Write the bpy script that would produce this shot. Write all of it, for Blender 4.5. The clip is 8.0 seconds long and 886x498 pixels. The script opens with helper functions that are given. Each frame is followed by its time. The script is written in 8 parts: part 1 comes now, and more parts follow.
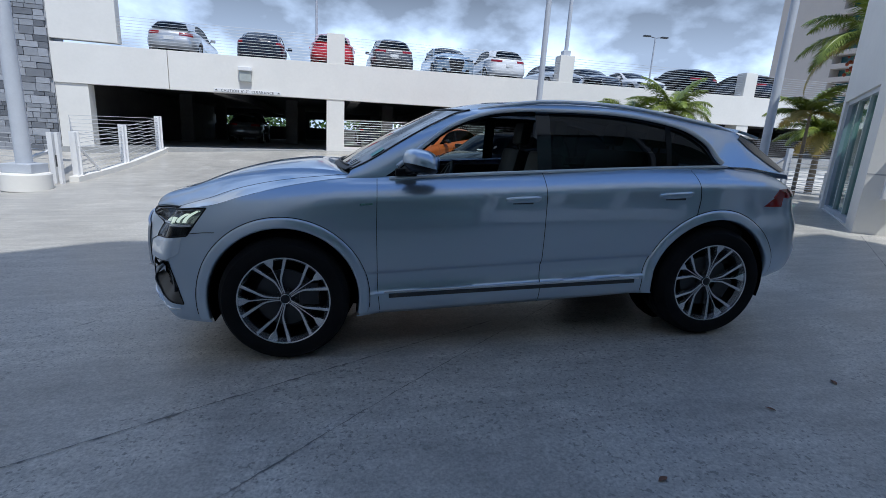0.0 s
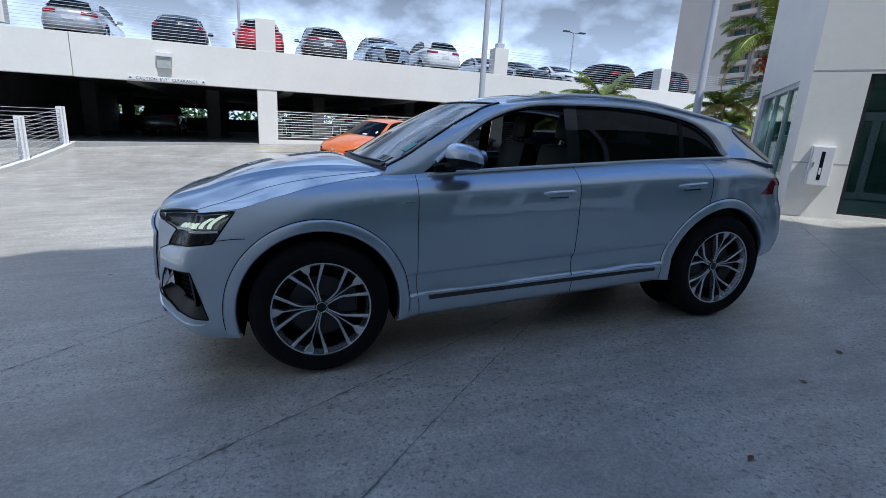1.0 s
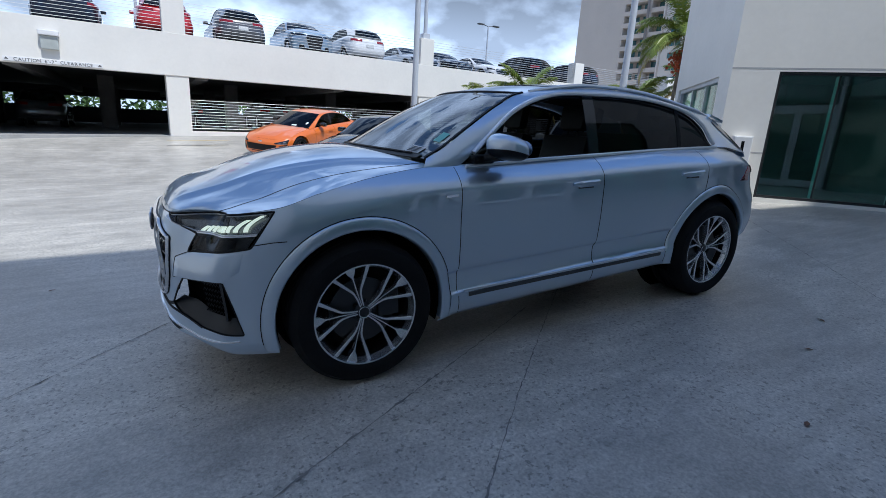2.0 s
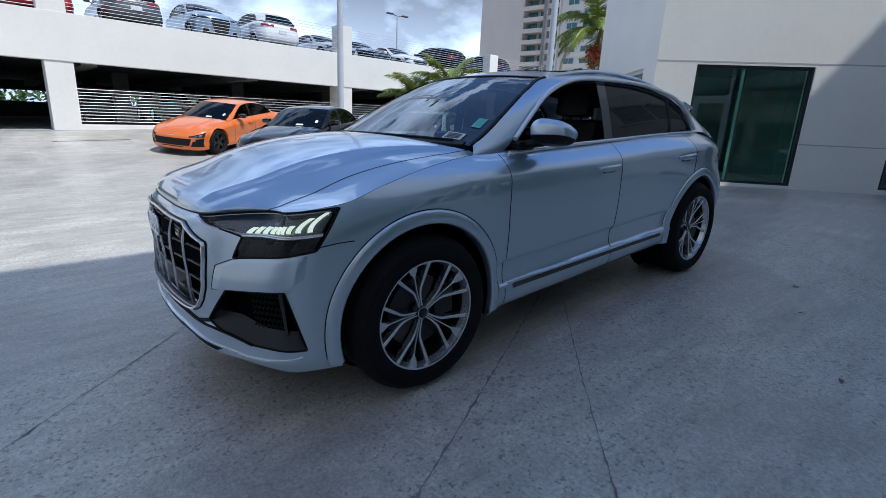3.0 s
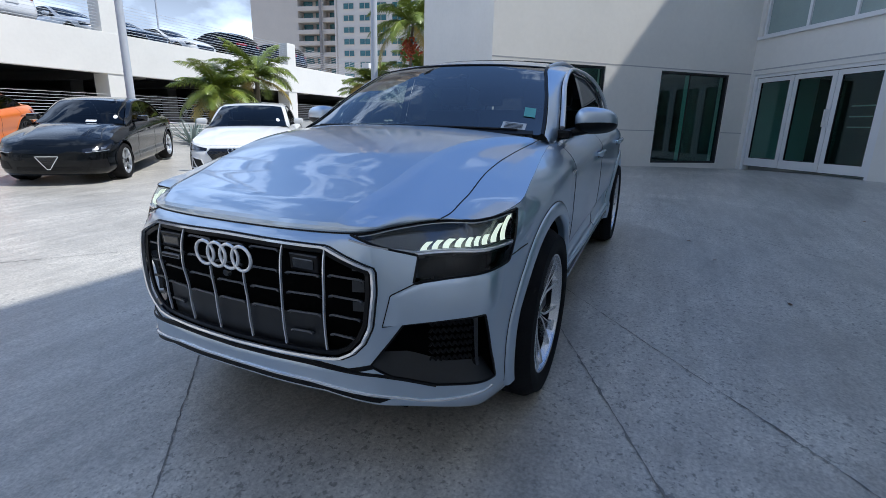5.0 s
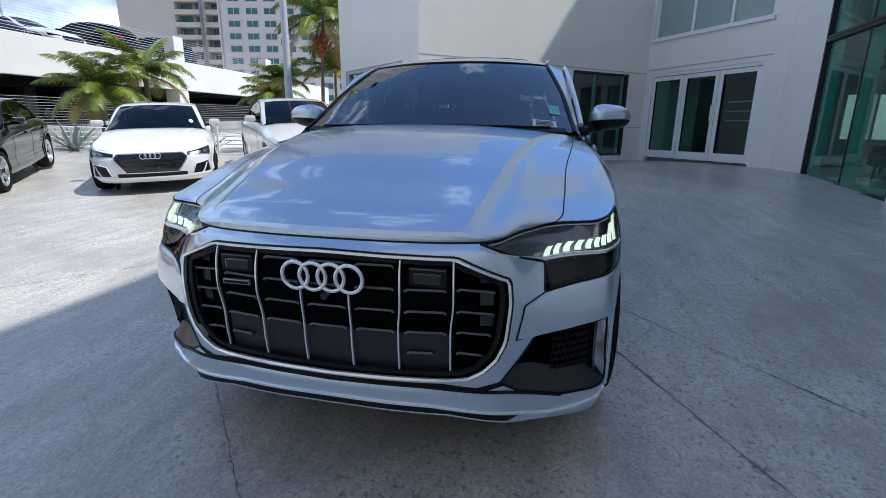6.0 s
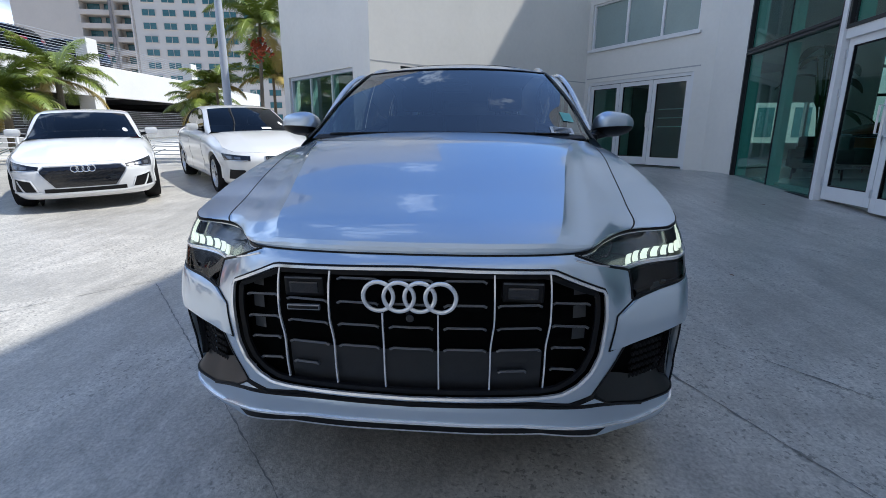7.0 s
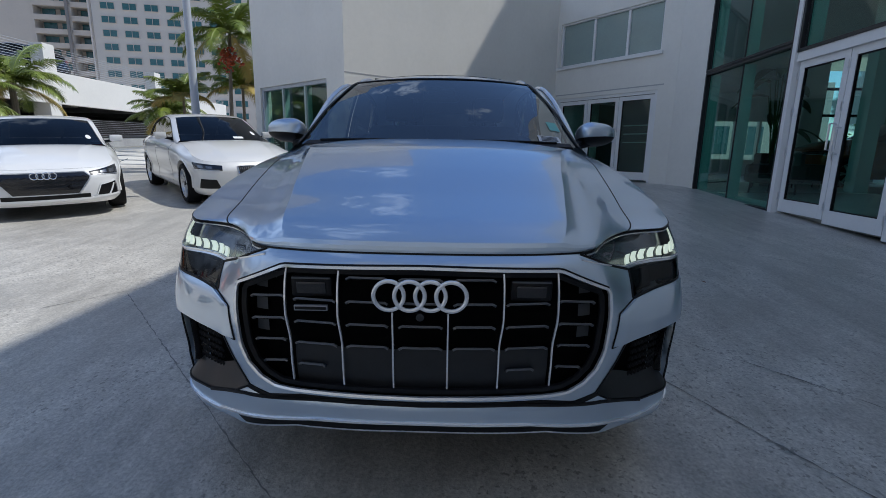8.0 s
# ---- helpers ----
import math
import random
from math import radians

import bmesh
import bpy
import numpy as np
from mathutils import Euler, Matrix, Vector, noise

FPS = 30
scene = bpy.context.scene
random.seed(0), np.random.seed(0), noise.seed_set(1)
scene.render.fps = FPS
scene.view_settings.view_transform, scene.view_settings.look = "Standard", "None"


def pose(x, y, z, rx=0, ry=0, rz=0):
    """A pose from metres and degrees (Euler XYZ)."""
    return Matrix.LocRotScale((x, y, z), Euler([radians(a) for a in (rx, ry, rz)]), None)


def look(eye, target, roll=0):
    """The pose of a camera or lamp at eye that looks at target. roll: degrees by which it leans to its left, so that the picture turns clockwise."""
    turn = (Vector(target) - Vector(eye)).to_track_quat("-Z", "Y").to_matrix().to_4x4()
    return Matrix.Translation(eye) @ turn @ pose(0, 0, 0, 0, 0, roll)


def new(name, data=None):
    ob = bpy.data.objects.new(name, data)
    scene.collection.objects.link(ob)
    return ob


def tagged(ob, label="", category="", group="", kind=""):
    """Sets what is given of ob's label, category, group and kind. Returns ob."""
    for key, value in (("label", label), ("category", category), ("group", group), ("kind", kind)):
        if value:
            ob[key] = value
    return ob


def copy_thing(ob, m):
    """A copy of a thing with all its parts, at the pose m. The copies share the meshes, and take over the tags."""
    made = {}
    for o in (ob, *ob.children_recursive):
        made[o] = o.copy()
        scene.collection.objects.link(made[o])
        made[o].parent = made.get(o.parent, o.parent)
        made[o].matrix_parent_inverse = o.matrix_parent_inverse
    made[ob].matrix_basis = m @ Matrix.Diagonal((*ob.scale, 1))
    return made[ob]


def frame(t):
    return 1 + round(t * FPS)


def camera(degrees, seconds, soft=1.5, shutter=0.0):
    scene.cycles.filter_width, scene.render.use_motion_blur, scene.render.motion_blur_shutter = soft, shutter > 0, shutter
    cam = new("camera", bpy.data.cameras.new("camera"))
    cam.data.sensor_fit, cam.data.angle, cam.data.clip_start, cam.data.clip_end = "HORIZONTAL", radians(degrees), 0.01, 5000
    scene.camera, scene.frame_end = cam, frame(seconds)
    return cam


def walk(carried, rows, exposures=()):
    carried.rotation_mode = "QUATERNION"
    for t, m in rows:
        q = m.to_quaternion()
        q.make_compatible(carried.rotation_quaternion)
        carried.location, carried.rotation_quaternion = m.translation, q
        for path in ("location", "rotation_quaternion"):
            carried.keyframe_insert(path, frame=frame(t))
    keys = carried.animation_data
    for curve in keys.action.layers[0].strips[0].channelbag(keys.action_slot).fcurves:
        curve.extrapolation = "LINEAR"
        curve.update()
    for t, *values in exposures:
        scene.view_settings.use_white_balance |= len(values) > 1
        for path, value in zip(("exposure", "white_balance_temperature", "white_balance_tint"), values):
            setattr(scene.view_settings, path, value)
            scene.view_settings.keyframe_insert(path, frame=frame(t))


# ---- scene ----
cam = camera(86.7, 8.0, 0.6)
PATH = [
    (0, (0.498, -2.975, 1.458), (0.826, -1.056, 0.998), 3.5),
    (0.5, (0.144, -2.87, 1.449), (0.617, -0.984, 0.979), 3.4),
    (1, (-0.185, -2.705, 1.431), (0.444, -0.867, 0.956), 3.3),
    (1.5, (-0.525, -2.526, 1.405), (0.267, -0.754, 0.922), 3.4),
    (1.7, (-0.643, -2.443, 1.4), (0.213, -0.702, 0.914), 3.4),
    (2.8, (-1.277, -1.872, 1.316), (-0.086, -0.344, 0.818), 2.9),
    (3, (-1.373, -1.758, 1.309), (-0.122, -0.28, 0.807), 2.8),
    (3.5, (-1.577, -1.439, 1.277), (-0.175, -0.103, 0.777), 2.2),
    (4, (-1.816, -1.147, 1.253), (-0.276, 0.031, 0.762), 1.8),
    (4.2, (-1.904, -1.021, 1.256), (-0.314, 0.087, 0.761), 1.6),
    (5.3, (-2.234, -0.242, 1.241), (-0.423, 0.448, 0.744), 1.4),
    (5.5, (-2.281, -0.096, 1.252), (-0.443, 0.516, 0.756), 1.2),
    (6, (-2.279, 0.252, 1.236), (-0.39, 0.681, 0.737), 0.6),
    (6.5, (-2.241, 0.513, 1.243), (-0.324, 0.795, 0.748), 0.2),
    (7, (-2.274, 0.722, 1.237), (-0.337, 0.89, 0.767), 0.2),
    (7.5, (-2.283, 0.815, 1.219), (-0.333, 0.904, 0.783), 0.5),
    (8, (-2.304, 0.84, 1.199), (-0.348, 0.878, 0.786), 0.9),
]
walk(cam, [(t, look(eye, target, roll)) for t, eye, target, roll in PATH], exposures=[(0.0, -0.02, 5450, 10), (1.5, 0.08, 5450, 10), (4.0, 0.28, 5600, 10), (7.2, 0.47, 5700, 10), (7.5, 0.34, 5700, 10), (8.0, -0.08, 5700, 10)])

# ---- light ----
SUN = Vector((0.2, -0.72, 1.45)).normalized()
sun_el = math.asin(SUN.z)
sun_az = math.atan2(SUN.x, SUN.y)
world = bpy.data.worlds.new("sky")
scene.world = world
world.use_nodes = True
wt = world.node_tree
wt.nodes.clear()


def wnode(kind, **kw):
    n = wt.nodes.new(kind)
    for k, v in kw.items():
        n.inputs[k].default_value = v
    return n


sky = wt.nodes.new("ShaderNodeTexSky")
sky.sky_type = "NISHITA"
sky.sun_disc = False
sky.sun_elevation = sun_el
sky.sun_rotation = sun_az
sky.air_density = 1.0
sky.dust_density = 0.15
sky.ozone_density = 3.5
coord = wt.nodes.new("ShaderNodeTexCoord")
# clouds: puffy white banks and grey undersides
def wmath(op, x, y):
    n = wt.nodes.new("ShaderNodeMath")
    n.operation = op
    for k, v in enumerate((x, y)):
        if isinstance(v, (int, float)):
            n.inputs[k].default_value = v
        else:
            wt.links.new(v, n.inputs[k])
    return n.outputs[0]


sep = wt.nodes.new("ShaderNodeSeparateXYZ")
wt.links.new(coord.outputs["Generated"], sep.inputs[0])
shift = wt.nodes.new("ShaderNodeMapping")
shift.inputs["Location"].default_value = (2.3, 0.7, 0.4)
shift.inputs["Scale"].default_value = (3.4, 3.4, 6.0)
wt.links.new(coord.outputs["Generated"], shift.inputs["Vector"])
lump = wnode("ShaderNodeTexNoise", Scale=1.0, Detail=12.0, Roughness=0.6)
wt.links.new(shift.outputs["Vector"], lump.inputs["Vector"])
def zramp(a, b, c, d):
    n = wt.nodes.new("ShaderNodeMapRange")
    for key, v in zip(("From Min", "From Max", "To Min", "To Max"), (a, b, c, d)):
        n.inputs[key].default_value = v
    wt.links.new(sep.outputs["Z"], n.inputs["Value"])
    return n.outputs["Result"]


# cover thins out towards the zenith
thin = wmath("ADD", zramp(0.4, 0.75, 0.0, -0.16), wmath("ADD", wmath("MULTIPLY", sep.outputs["X"], -0.06), wmath("MULTIPLY", sep.outputs["Y"], 0.11)))
cover = wt.nodes.new("ShaderNodeMapRange")
cover.inputs["From Min"].default_value, cover.inputs["From Max"].default_value = 0.47, 0.505
wt.links.new(wmath("ADD", wmath("ADD", lump.outputs["Fac"], thin), 0.035), cover.inputs["Value"])
shade = wnode("ShaderNodeTexNoise", Scale=1.9, Detail=7.0, Roughness=0.5)
wt.links.new(shift.outputs["Vector"], shade.inputs["Vector"])
tone = wt.nodes.new("ShaderNodeMapRange")
tone.inputs["From Min"].default_value, tone.inputs["From Max"].default_value = 0.4, 0.6
tone.inputs["To Min"].default_value, tone.inputs["To Max"].default_value = 3.3, 7.7
wt.links.new(shade.outputs["Fac"], tone.inputs["Value"])
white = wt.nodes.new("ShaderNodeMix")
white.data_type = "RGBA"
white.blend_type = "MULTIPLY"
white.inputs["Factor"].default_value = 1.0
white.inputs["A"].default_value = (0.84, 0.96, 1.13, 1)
# white low banks, grey undersides higher up, white again overhead
height = wmath("MULTIPLY", zramp(0.17, 0.27, 1.0, 0.42), zramp(0.3, 0.44, 1.0, 3.4))
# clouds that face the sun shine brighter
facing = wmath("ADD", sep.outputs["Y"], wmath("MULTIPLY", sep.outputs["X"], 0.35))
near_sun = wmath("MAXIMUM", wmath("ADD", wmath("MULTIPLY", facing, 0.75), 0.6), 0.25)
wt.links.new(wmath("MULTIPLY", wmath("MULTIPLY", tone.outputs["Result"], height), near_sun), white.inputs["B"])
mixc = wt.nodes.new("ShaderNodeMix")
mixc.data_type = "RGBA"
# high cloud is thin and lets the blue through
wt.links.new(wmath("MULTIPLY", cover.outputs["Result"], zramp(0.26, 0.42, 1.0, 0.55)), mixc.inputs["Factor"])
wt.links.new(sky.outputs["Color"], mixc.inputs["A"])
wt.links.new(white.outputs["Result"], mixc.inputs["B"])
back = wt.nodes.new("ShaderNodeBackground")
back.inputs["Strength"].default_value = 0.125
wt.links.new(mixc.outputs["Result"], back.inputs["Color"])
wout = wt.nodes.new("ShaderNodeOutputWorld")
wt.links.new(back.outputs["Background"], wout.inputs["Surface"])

lamp = bpy.data.lights.new("sun", "SUN")
lamp.energy = 3.8
lamp.angle = radians(0.55)
lamp.color = (1.0, 0.91, 0.76)
sun = new("sun", lamp)
sun.matrix_world = look(SUN * 60, (0, 0, 0))

# ---- materials ----
MATS = {}


def mat(name, base, rough=0.5, metal=0.0, var=0.0, scale=4.0, bump=0.0, bscale=60.0, coat=0.0, spec=None, second=None, trans=0.0, ior=None, emit=None, rvar=0.0):
    """A principled material: base colour with broad and fine variation, bump grain and clear coat."""
    if name in MATS:
        return MATS[name]
    m = bpy.data.materials.new(name)
    m.use_nodes = True
    nt = m.node_tree
    p = nt.nodes["Principled BSDF"]
    p.inputs["Base Color"].default_value = (*base, 1)
    p.inputs["Roughness"].default_value = rough
    p.inputs["Metallic"].default_value = metal
    p.inputs["Coat Weight"].default_value = coat
    p.inputs["Coat Roughness"].default_value = 0.03
    p.inputs["Transmission Weight"].default_value = trans
    if ior:
        p.inputs["IOR"].default_value = ior
    if spec is not None:
        p.inputs["Specular IOR Level"].default_value = spec
    if emit:
        p.inputs["Emission Color"].default_value = (*emit[:3], 1)
        p.inputs["Emission Strength"].default_value = emit[3]
    tc = nt.nodes.new("ShaderNodeTexCoord")
    if var > 0:
        big = nt.nodes.new("ShaderNodeTexNoise")
        big.inputs["Scale"].default_value = scale
        big.inputs["Detail"].default_value = 6
        big.inputs["Roughness"].default_value = 0.6
        fine = nt.nodes.new("ShaderNodeTexNoise")
        fine.inputs["Scale"].default_value = scale * 14
        fine.inputs["Detail"].default_value = 4
        nt.links.new(tc.outputs["Object"], big.inputs["Vector"])
        nt.links.new(tc.outputs["Object"], fine.inputs["Vector"])
        add = nt.nodes.new("ShaderNodeMath")
        add.operation = "MULTIPLY_ADD"
        add.inputs[1].default_value = 0.4
        nt.links.new(fine.outputs["Fac"], add.inputs[0])
        nt.links.new(big.outputs["Fac"], add.inputs[2])
        ramp = nt.nodes.new("ShaderNodeMapRange")
        ramp.inputs["From Min"].default_value, ramp.inputs["From Max"].default_value = 0.45, 0.95
        nt.links.new(add.outputs[0], ramp.inputs["Value"])
        mix = nt.nodes.new("ShaderNodeMix")
        mix.data_type = "RGBA"
        lo = second or tuple(c * (1 - var) for c in base)
        hi = base if second else tuple(min(1, c * (1 + var)) for c in base)
        mix.inputs["A"].default_value = (*lo, 1)
        mix.inputs["B"].default_value = (*hi, 1)
        nt.links.new(ramp.outputs["Result"], mix.inputs["Factor"])
        nt.links.new(mix.outputs["Result"], p.inputs["Base Color"])
        if rvar:
            rr = nt.nodes.new("ShaderNodeMapRange")
            rr.inputs["To Min"].default_value, rr.inputs["To Max"].default_value = max(0.02, rough - rvar), min(1, rough + rvar)
            nt.links.new(ramp.outputs["Result"], rr.inputs["Value"])
            nt.links.new(rr.outputs["Result"], p.inputs["Roughness"])
    if bump > 0:
        g = nt.nodes.new("ShaderNodeTexNoise")
        g.inputs["Scale"].default_value = bscale
        g.inputs["Detail"].default_value = 5
        nt.links.new(tc.outputs["Object"], g.inputs["Vector"])
        b = nt.nodes.new("ShaderNodeBump")
        b.inputs["Strength"].default_value = bump
        b.inputs["Distance"].default_value = 0.01
        nt.links.new(g.outputs["Fac"], b.inputs["Height"])
        nt.links.new(b.outputs["Normal"], p.inputs["Normal"])
    MATS[name] = m
    return m


def paint(name, base, metal=0.0, rough=0.35, flake=0.0, coat_ior=1.5):
    """Car paint: a base under clear coat, with fine flake for metallics."""
    if name in MATS:
        return MATS[name]
    m = mat(name, base, rough=rough, metal=metal, coat=1.0)
    m.node_tree.nodes["Principled BSDF"].inputs["Coat IOR"].default_value = coat_ior
    if flake:
        nt = m.node_tree
        p = nt.nodes["Principled BSDF"]
        tc = nt.nodes.new("ShaderNodeTexCoord")
        v = nt.nodes.new("ShaderNodeTexVoronoi")
        v.inputs["Scale"].default_value = 900
        nt.links.new(tc.outputs["Object"], v.inputs["Vector"])
        b = nt.nodes.new("ShaderNodeBump")
        b.inputs["Strength"].default_value = flake
        b.inputs["Distance"].default_value = 0.0004
        nt.links.new(v.outputs["Distance"], b.inputs["Height"])
        nt.links.new(b.outputs["Normal"], p.inputs["Normal"])
    return m


def glass(name, tint, rough=0.0, face_on=0.045, power=5.0):
    """A pane: glossy by angle over a tinted see-through sheet."""
    if name in MATS:
        return MATS[name]
    m = bpy.data.materials.new(name)
    m.use_nodes = True
    nt = m.node_tree
    nt.nodes.clear()
    out = nt.nodes.new("ShaderNodeOutputMaterial")
    tr = nt.nodes.new("ShaderNodeBsdfTransparent")
    tr.inputs["Color"].default_value = (*tint, 1)
    gl = nt.nodes.new("ShaderNodeBsdfGlossy")
    gl.inputs["Roughness"].default_value = rough
    lw = nt.nodes.new("ShaderNodeLayerWeight")
    lw.inputs["Blend"].default_value = 0.5
    pw = nt.nodes.new("ShaderNodeMath")
    pw.operation = "POWER"
    pw.inputs[1].default_value = power
    nt.links.new(lw.outputs["Facing"], pw.inputs[0])
    fr = nt.nodes.new("ShaderNodeMapRange")
    fr.inputs["To Min"].default_value, fr.inputs["To Max"].default_value = face_on, 1.0
    nt.links.new(pw.outputs[0], fr.inputs["Value"])
    mx = nt.nodes.new("ShaderNodeMixShader")
    nt.links.new(fr.outputs[0], mx.inputs[0])
    nt.links.new(tr.outputs[0], mx.inputs[1])
    nt.links.new(gl.outputs[0], mx.inputs[2])
    nt.links.new(mx.outputs[0], out.inputs["Surface"])
    MATS[name] = m
    return m


M_WHITE = mat("white_stucco", (0.8, 0.778, 0.725), rough=0.85, var=0.05, scale=0.7, bump=0.15, bscale=120)
M_TRIM = mat("white_frame", (0.8, 0.8, 0.8), rough=0.4, var=0.03, scale=3)
M_GREYCON = mat("grey_concrete", (0.36, 0.36, 0.35), rough=0.85, var=0.2, scale=0.8, bump=0.2, bscale=40)
# concrete inside the garage: its dimness is put into the colour
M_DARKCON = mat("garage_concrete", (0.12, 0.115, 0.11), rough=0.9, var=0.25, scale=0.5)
M_BLACKFRAME = mat("dark_frame", (0.02, 0.022, 0.024), rough=0.4, var=0.1, scale=5)
M_CABLE = mat("white_cable", (0.6, 0.61, 0.62), rough=0.35, metal=0.3)
M_POLE = mat("pale_grey_pole_paint", (0.52, 0.55, 0.6), rough=0.45, var=0.08, scale=2)
M_STONE = mat("grey_stone", (0.9, 0.9, 0.9), rough=0.85, var=0.25, scale=2.5, bump=0.5, bscale=30)
# each stone of its own shade
nt = M_STONE.node_tree
info = nt.nodes.new("ShaderNodeObjectInfo")
shades = nt.nodes.new("ShaderNodeValToRGB")
shades.color_ramp.elements[0].color = (0.13, 0.14, 0.16, 1)
shades.color_ramp.elements[1].color = (0.46, 0.48, 0.52, 1)
nt.links.new(info.outputs["Random"], shades.inputs["Fac"])
tint = nt.nodes.new("ShaderNodeMix")
tint.data_type, tint.blend_type = "RGBA", "MULTIPLY"
tint.inputs["Factor"].default_value = 1.0
grain = nt.nodes["Principled BSDF"].inputs["Base Color"].links[0].from_socket
nt.links.new(grain, tint.inputs["A"])
nt.links.new(shades.outputs["Color"], tint.inputs["B"])
nt.links.new(tint.outputs["Result"], nt.nodes["Principled BSDF"].inputs["Base Color"])
M_JOINT = mat("joint_filler", (0.24, 0.235, 0.225), rough=0.9, var=0.3, scale=6)
M_GLASS = glass("green_tinted_glass", (0.66, 0.88, 0.83), face_on=0.08)
M_FROST = mat("frosted_pane", (0.3, 0.38, 0.36), rough=0.25, var=0.06, scale=1.5, coat=0.6)
M_CARGLASS = glass("car_glass", (0.42, 0.48, 0.46), face_on=0.14, power=3.5)
M_DARKGLASS = glass("dark_car_glass", (0.05, 0.055, 0.06))
M_RUBBER = mat("tyre_rubber", (0.009, 0.009, 0.01), rough=0.8, spec=0.2, var=0.25, scale=8, bump=0.2, bscale=90)
M_BLACK = mat("black_plastic", (0.007, 0.007, 0.008), rough=0.45, spec=0.25, var=0.2, scale=12)
# near-black for deep recesses, their darkness put into the colour
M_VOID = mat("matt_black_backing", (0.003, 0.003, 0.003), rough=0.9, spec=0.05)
M_GLOSSBLACK = mat("gloss_black", (0.008, 0.008, 0.01), rough=0.12, coat=0.6)
M_GREYPL = mat("grey_plastic", (0.05, 0.053, 0.058), rough=0.5, var=0.15, scale=10)
M_CHROME = mat("chrome", (0.8, 0.82, 0.85), rough=0.08, metal=1.0)
M_SATIN = mat("satin_aluminium", (0.74, 0.76, 0.79), rough=0.28, metal=1.0)
M_SPOKE = mat("grey_machined_spoke", (0.72, 0.74, 0.77), rough=0.24, metal=0.9)
M_RIMDARK = mat("dark_rim_paint", (0.035, 0.037, 0.042), rough=0.35, metal=0.5)
M_STEEL = mat("brake_steel", (0.06, 0.06, 0.063), rough=0.35, metal=1.0)
M_SEAT = mat("black_leather", (0.02, 0.02, 0.022), rough=0.5, var=0.2, scale=9, bump=0.1)
M_RED = mat("red_lens", (0.25, 0.008, 0.01), rough=0.12, coat=1.0)
M_PAPER = mat("paper", (0.75, 0.76, 0.76), rough=0.6)
M_INK = mat("ink", (0.03, 0.03, 0.03), rough=0.7)
M_TEAL = mat("teal_sticker", (0.16, 0.5, 0.45), rough=0.4)
M_DRL = mat("running_light", (0.9, 0.9, 0.85), rough=0.3, emit=(0.95, 1.0, 0.68, 0.7))
M_LAMPBODY = mat("lamp_housing", (0.2, 0.21, 0.23), rough=0.22, metal=0.8)
M_YELLOW = mat("yellow_line_paint", (0.62, 0.45, 0.1), rough=0.7, var=0.2, scale=4)
M_LEAF = mat("palm_leaf", (0.28, 0.33, 0.045), rough=0.38, var=0.5, scale=1.2, second=(0.1, 0.16, 0.025))
M_LEAFDRY = mat("dry_palm_leaf", (0.4, 0.31, 0.08), rough=0.6, var=0.3, scale=3)
M_TRUNK = mat("palm_trunk", (0.2, 0.17, 0.13), rough=0.9, var=0.3, scale=5, bump=0.5, bscale=25)
M_FRUIT = mat("palm_fruit", (0.42, 0.08, 0.025), rough=0.5, var=0.4, scale=9)
M_HEDGE = mat("far_foliage", (0.06, 0.12, 0.025), rough=0.7, var=0.6, scale=1.5)
M_HOTEL = mat("beige_stucco", (0.7, 0.62, 0.54), rough=0.9, var=0.05, scale=0.3)
M_HOTEL2 = mat("cream_stucco", (0.78, 0.72, 0.65), rough=0.9, var=0.05, scale=0.3)
M_HOTELGLASS = mat("teal_window_glass", (0.07, 0.2, 0.22), rough=0.1, coat=0.5, var=0.4, scale=0.35)
M_SILVER = paint("ice_silver_paint", (0.54, 0.645, 0.77), metal=0.78, rough=0.35, coat_ior=2.3)

# floor concrete: pale broom-finished slab with stains
M_FLOOR = bpy.data.materials.new("broomed_concrete")
M_FLOOR.use_nodes = True
nt = M_FLOOR.node_tree
p = nt.nodes["Principled BSDF"]
tc = nt.nodes.new("ShaderNodeTexCoord")


def tex(kind, scale, detail=5.0, rough=0.55, vec=None):
    n = nt.nodes.new(kind)
    n.inputs["Scale"].default_value = scale
    n.inputs["Detail"].default_value = detail
    n.inputs["Roughness"].default_value = rough
    nt.links.new(vec or tc.outputs["Object"], n.inputs["Vector"])
    return n


def rng(src, a, b, c, d):
    n = nt.nodes.new("ShaderNodeMapRange")
    for key, v in zip(("From Min", "From Max", "To Min", "To Max"), (a, b, c, d)):
        n.inputs[key].default_value = v
    nt.links.new(src, n.inputs["Value"])
    return n.outputs["Result"]


def mul(a, b, op="MULTIPLY"):
    n = nt.nodes.new("ShaderNodeMath")
    n.operation = op
    nt.links.new(a, n.inputs[0])
    nt.links.new(b, n.inputs[1])
    return n.outputs[0]


broad = tex("ShaderNodeTexNoise", 0.45, 7, 0.62)
mid = tex("ShaderNodeTexNoise", 3.2, 7, 0.65)
mp = nt.nodes.new("ShaderNodeMapping")
mp.inputs["Scale"].default_value = (1.3, 8.0, 3.0)
mp.inputs["Rotation"].default_value = (0, 0, radians(30))
nt.links.new(tc.outputs["Object"], mp.inputs["Vector"])
broom = tex("ShaderNodeTexNoise", 1.0, 4, 0.6, mp.outputs["Vector"])
grit = tex("ShaderNodeTexNoise", 62, 3, 0.65)
tone_v = mul(mul(rng(broad.outputs["Fac"], 0.3, 0.7, 0.82, 1.12), rng(mid.outputs["Fac"], 0.32, 0.7, 0.86, 1.08)),
             mul(rng(grit.outputs["Fac"], 0.36, 0.64, 0.8, 1.16), rng(broom.outputs["Fac"], 0.34, 0.68, 0.86, 1.1)))
patchy = tex("ShaderNodeTexNoise", 0.7, 5, 0.5)
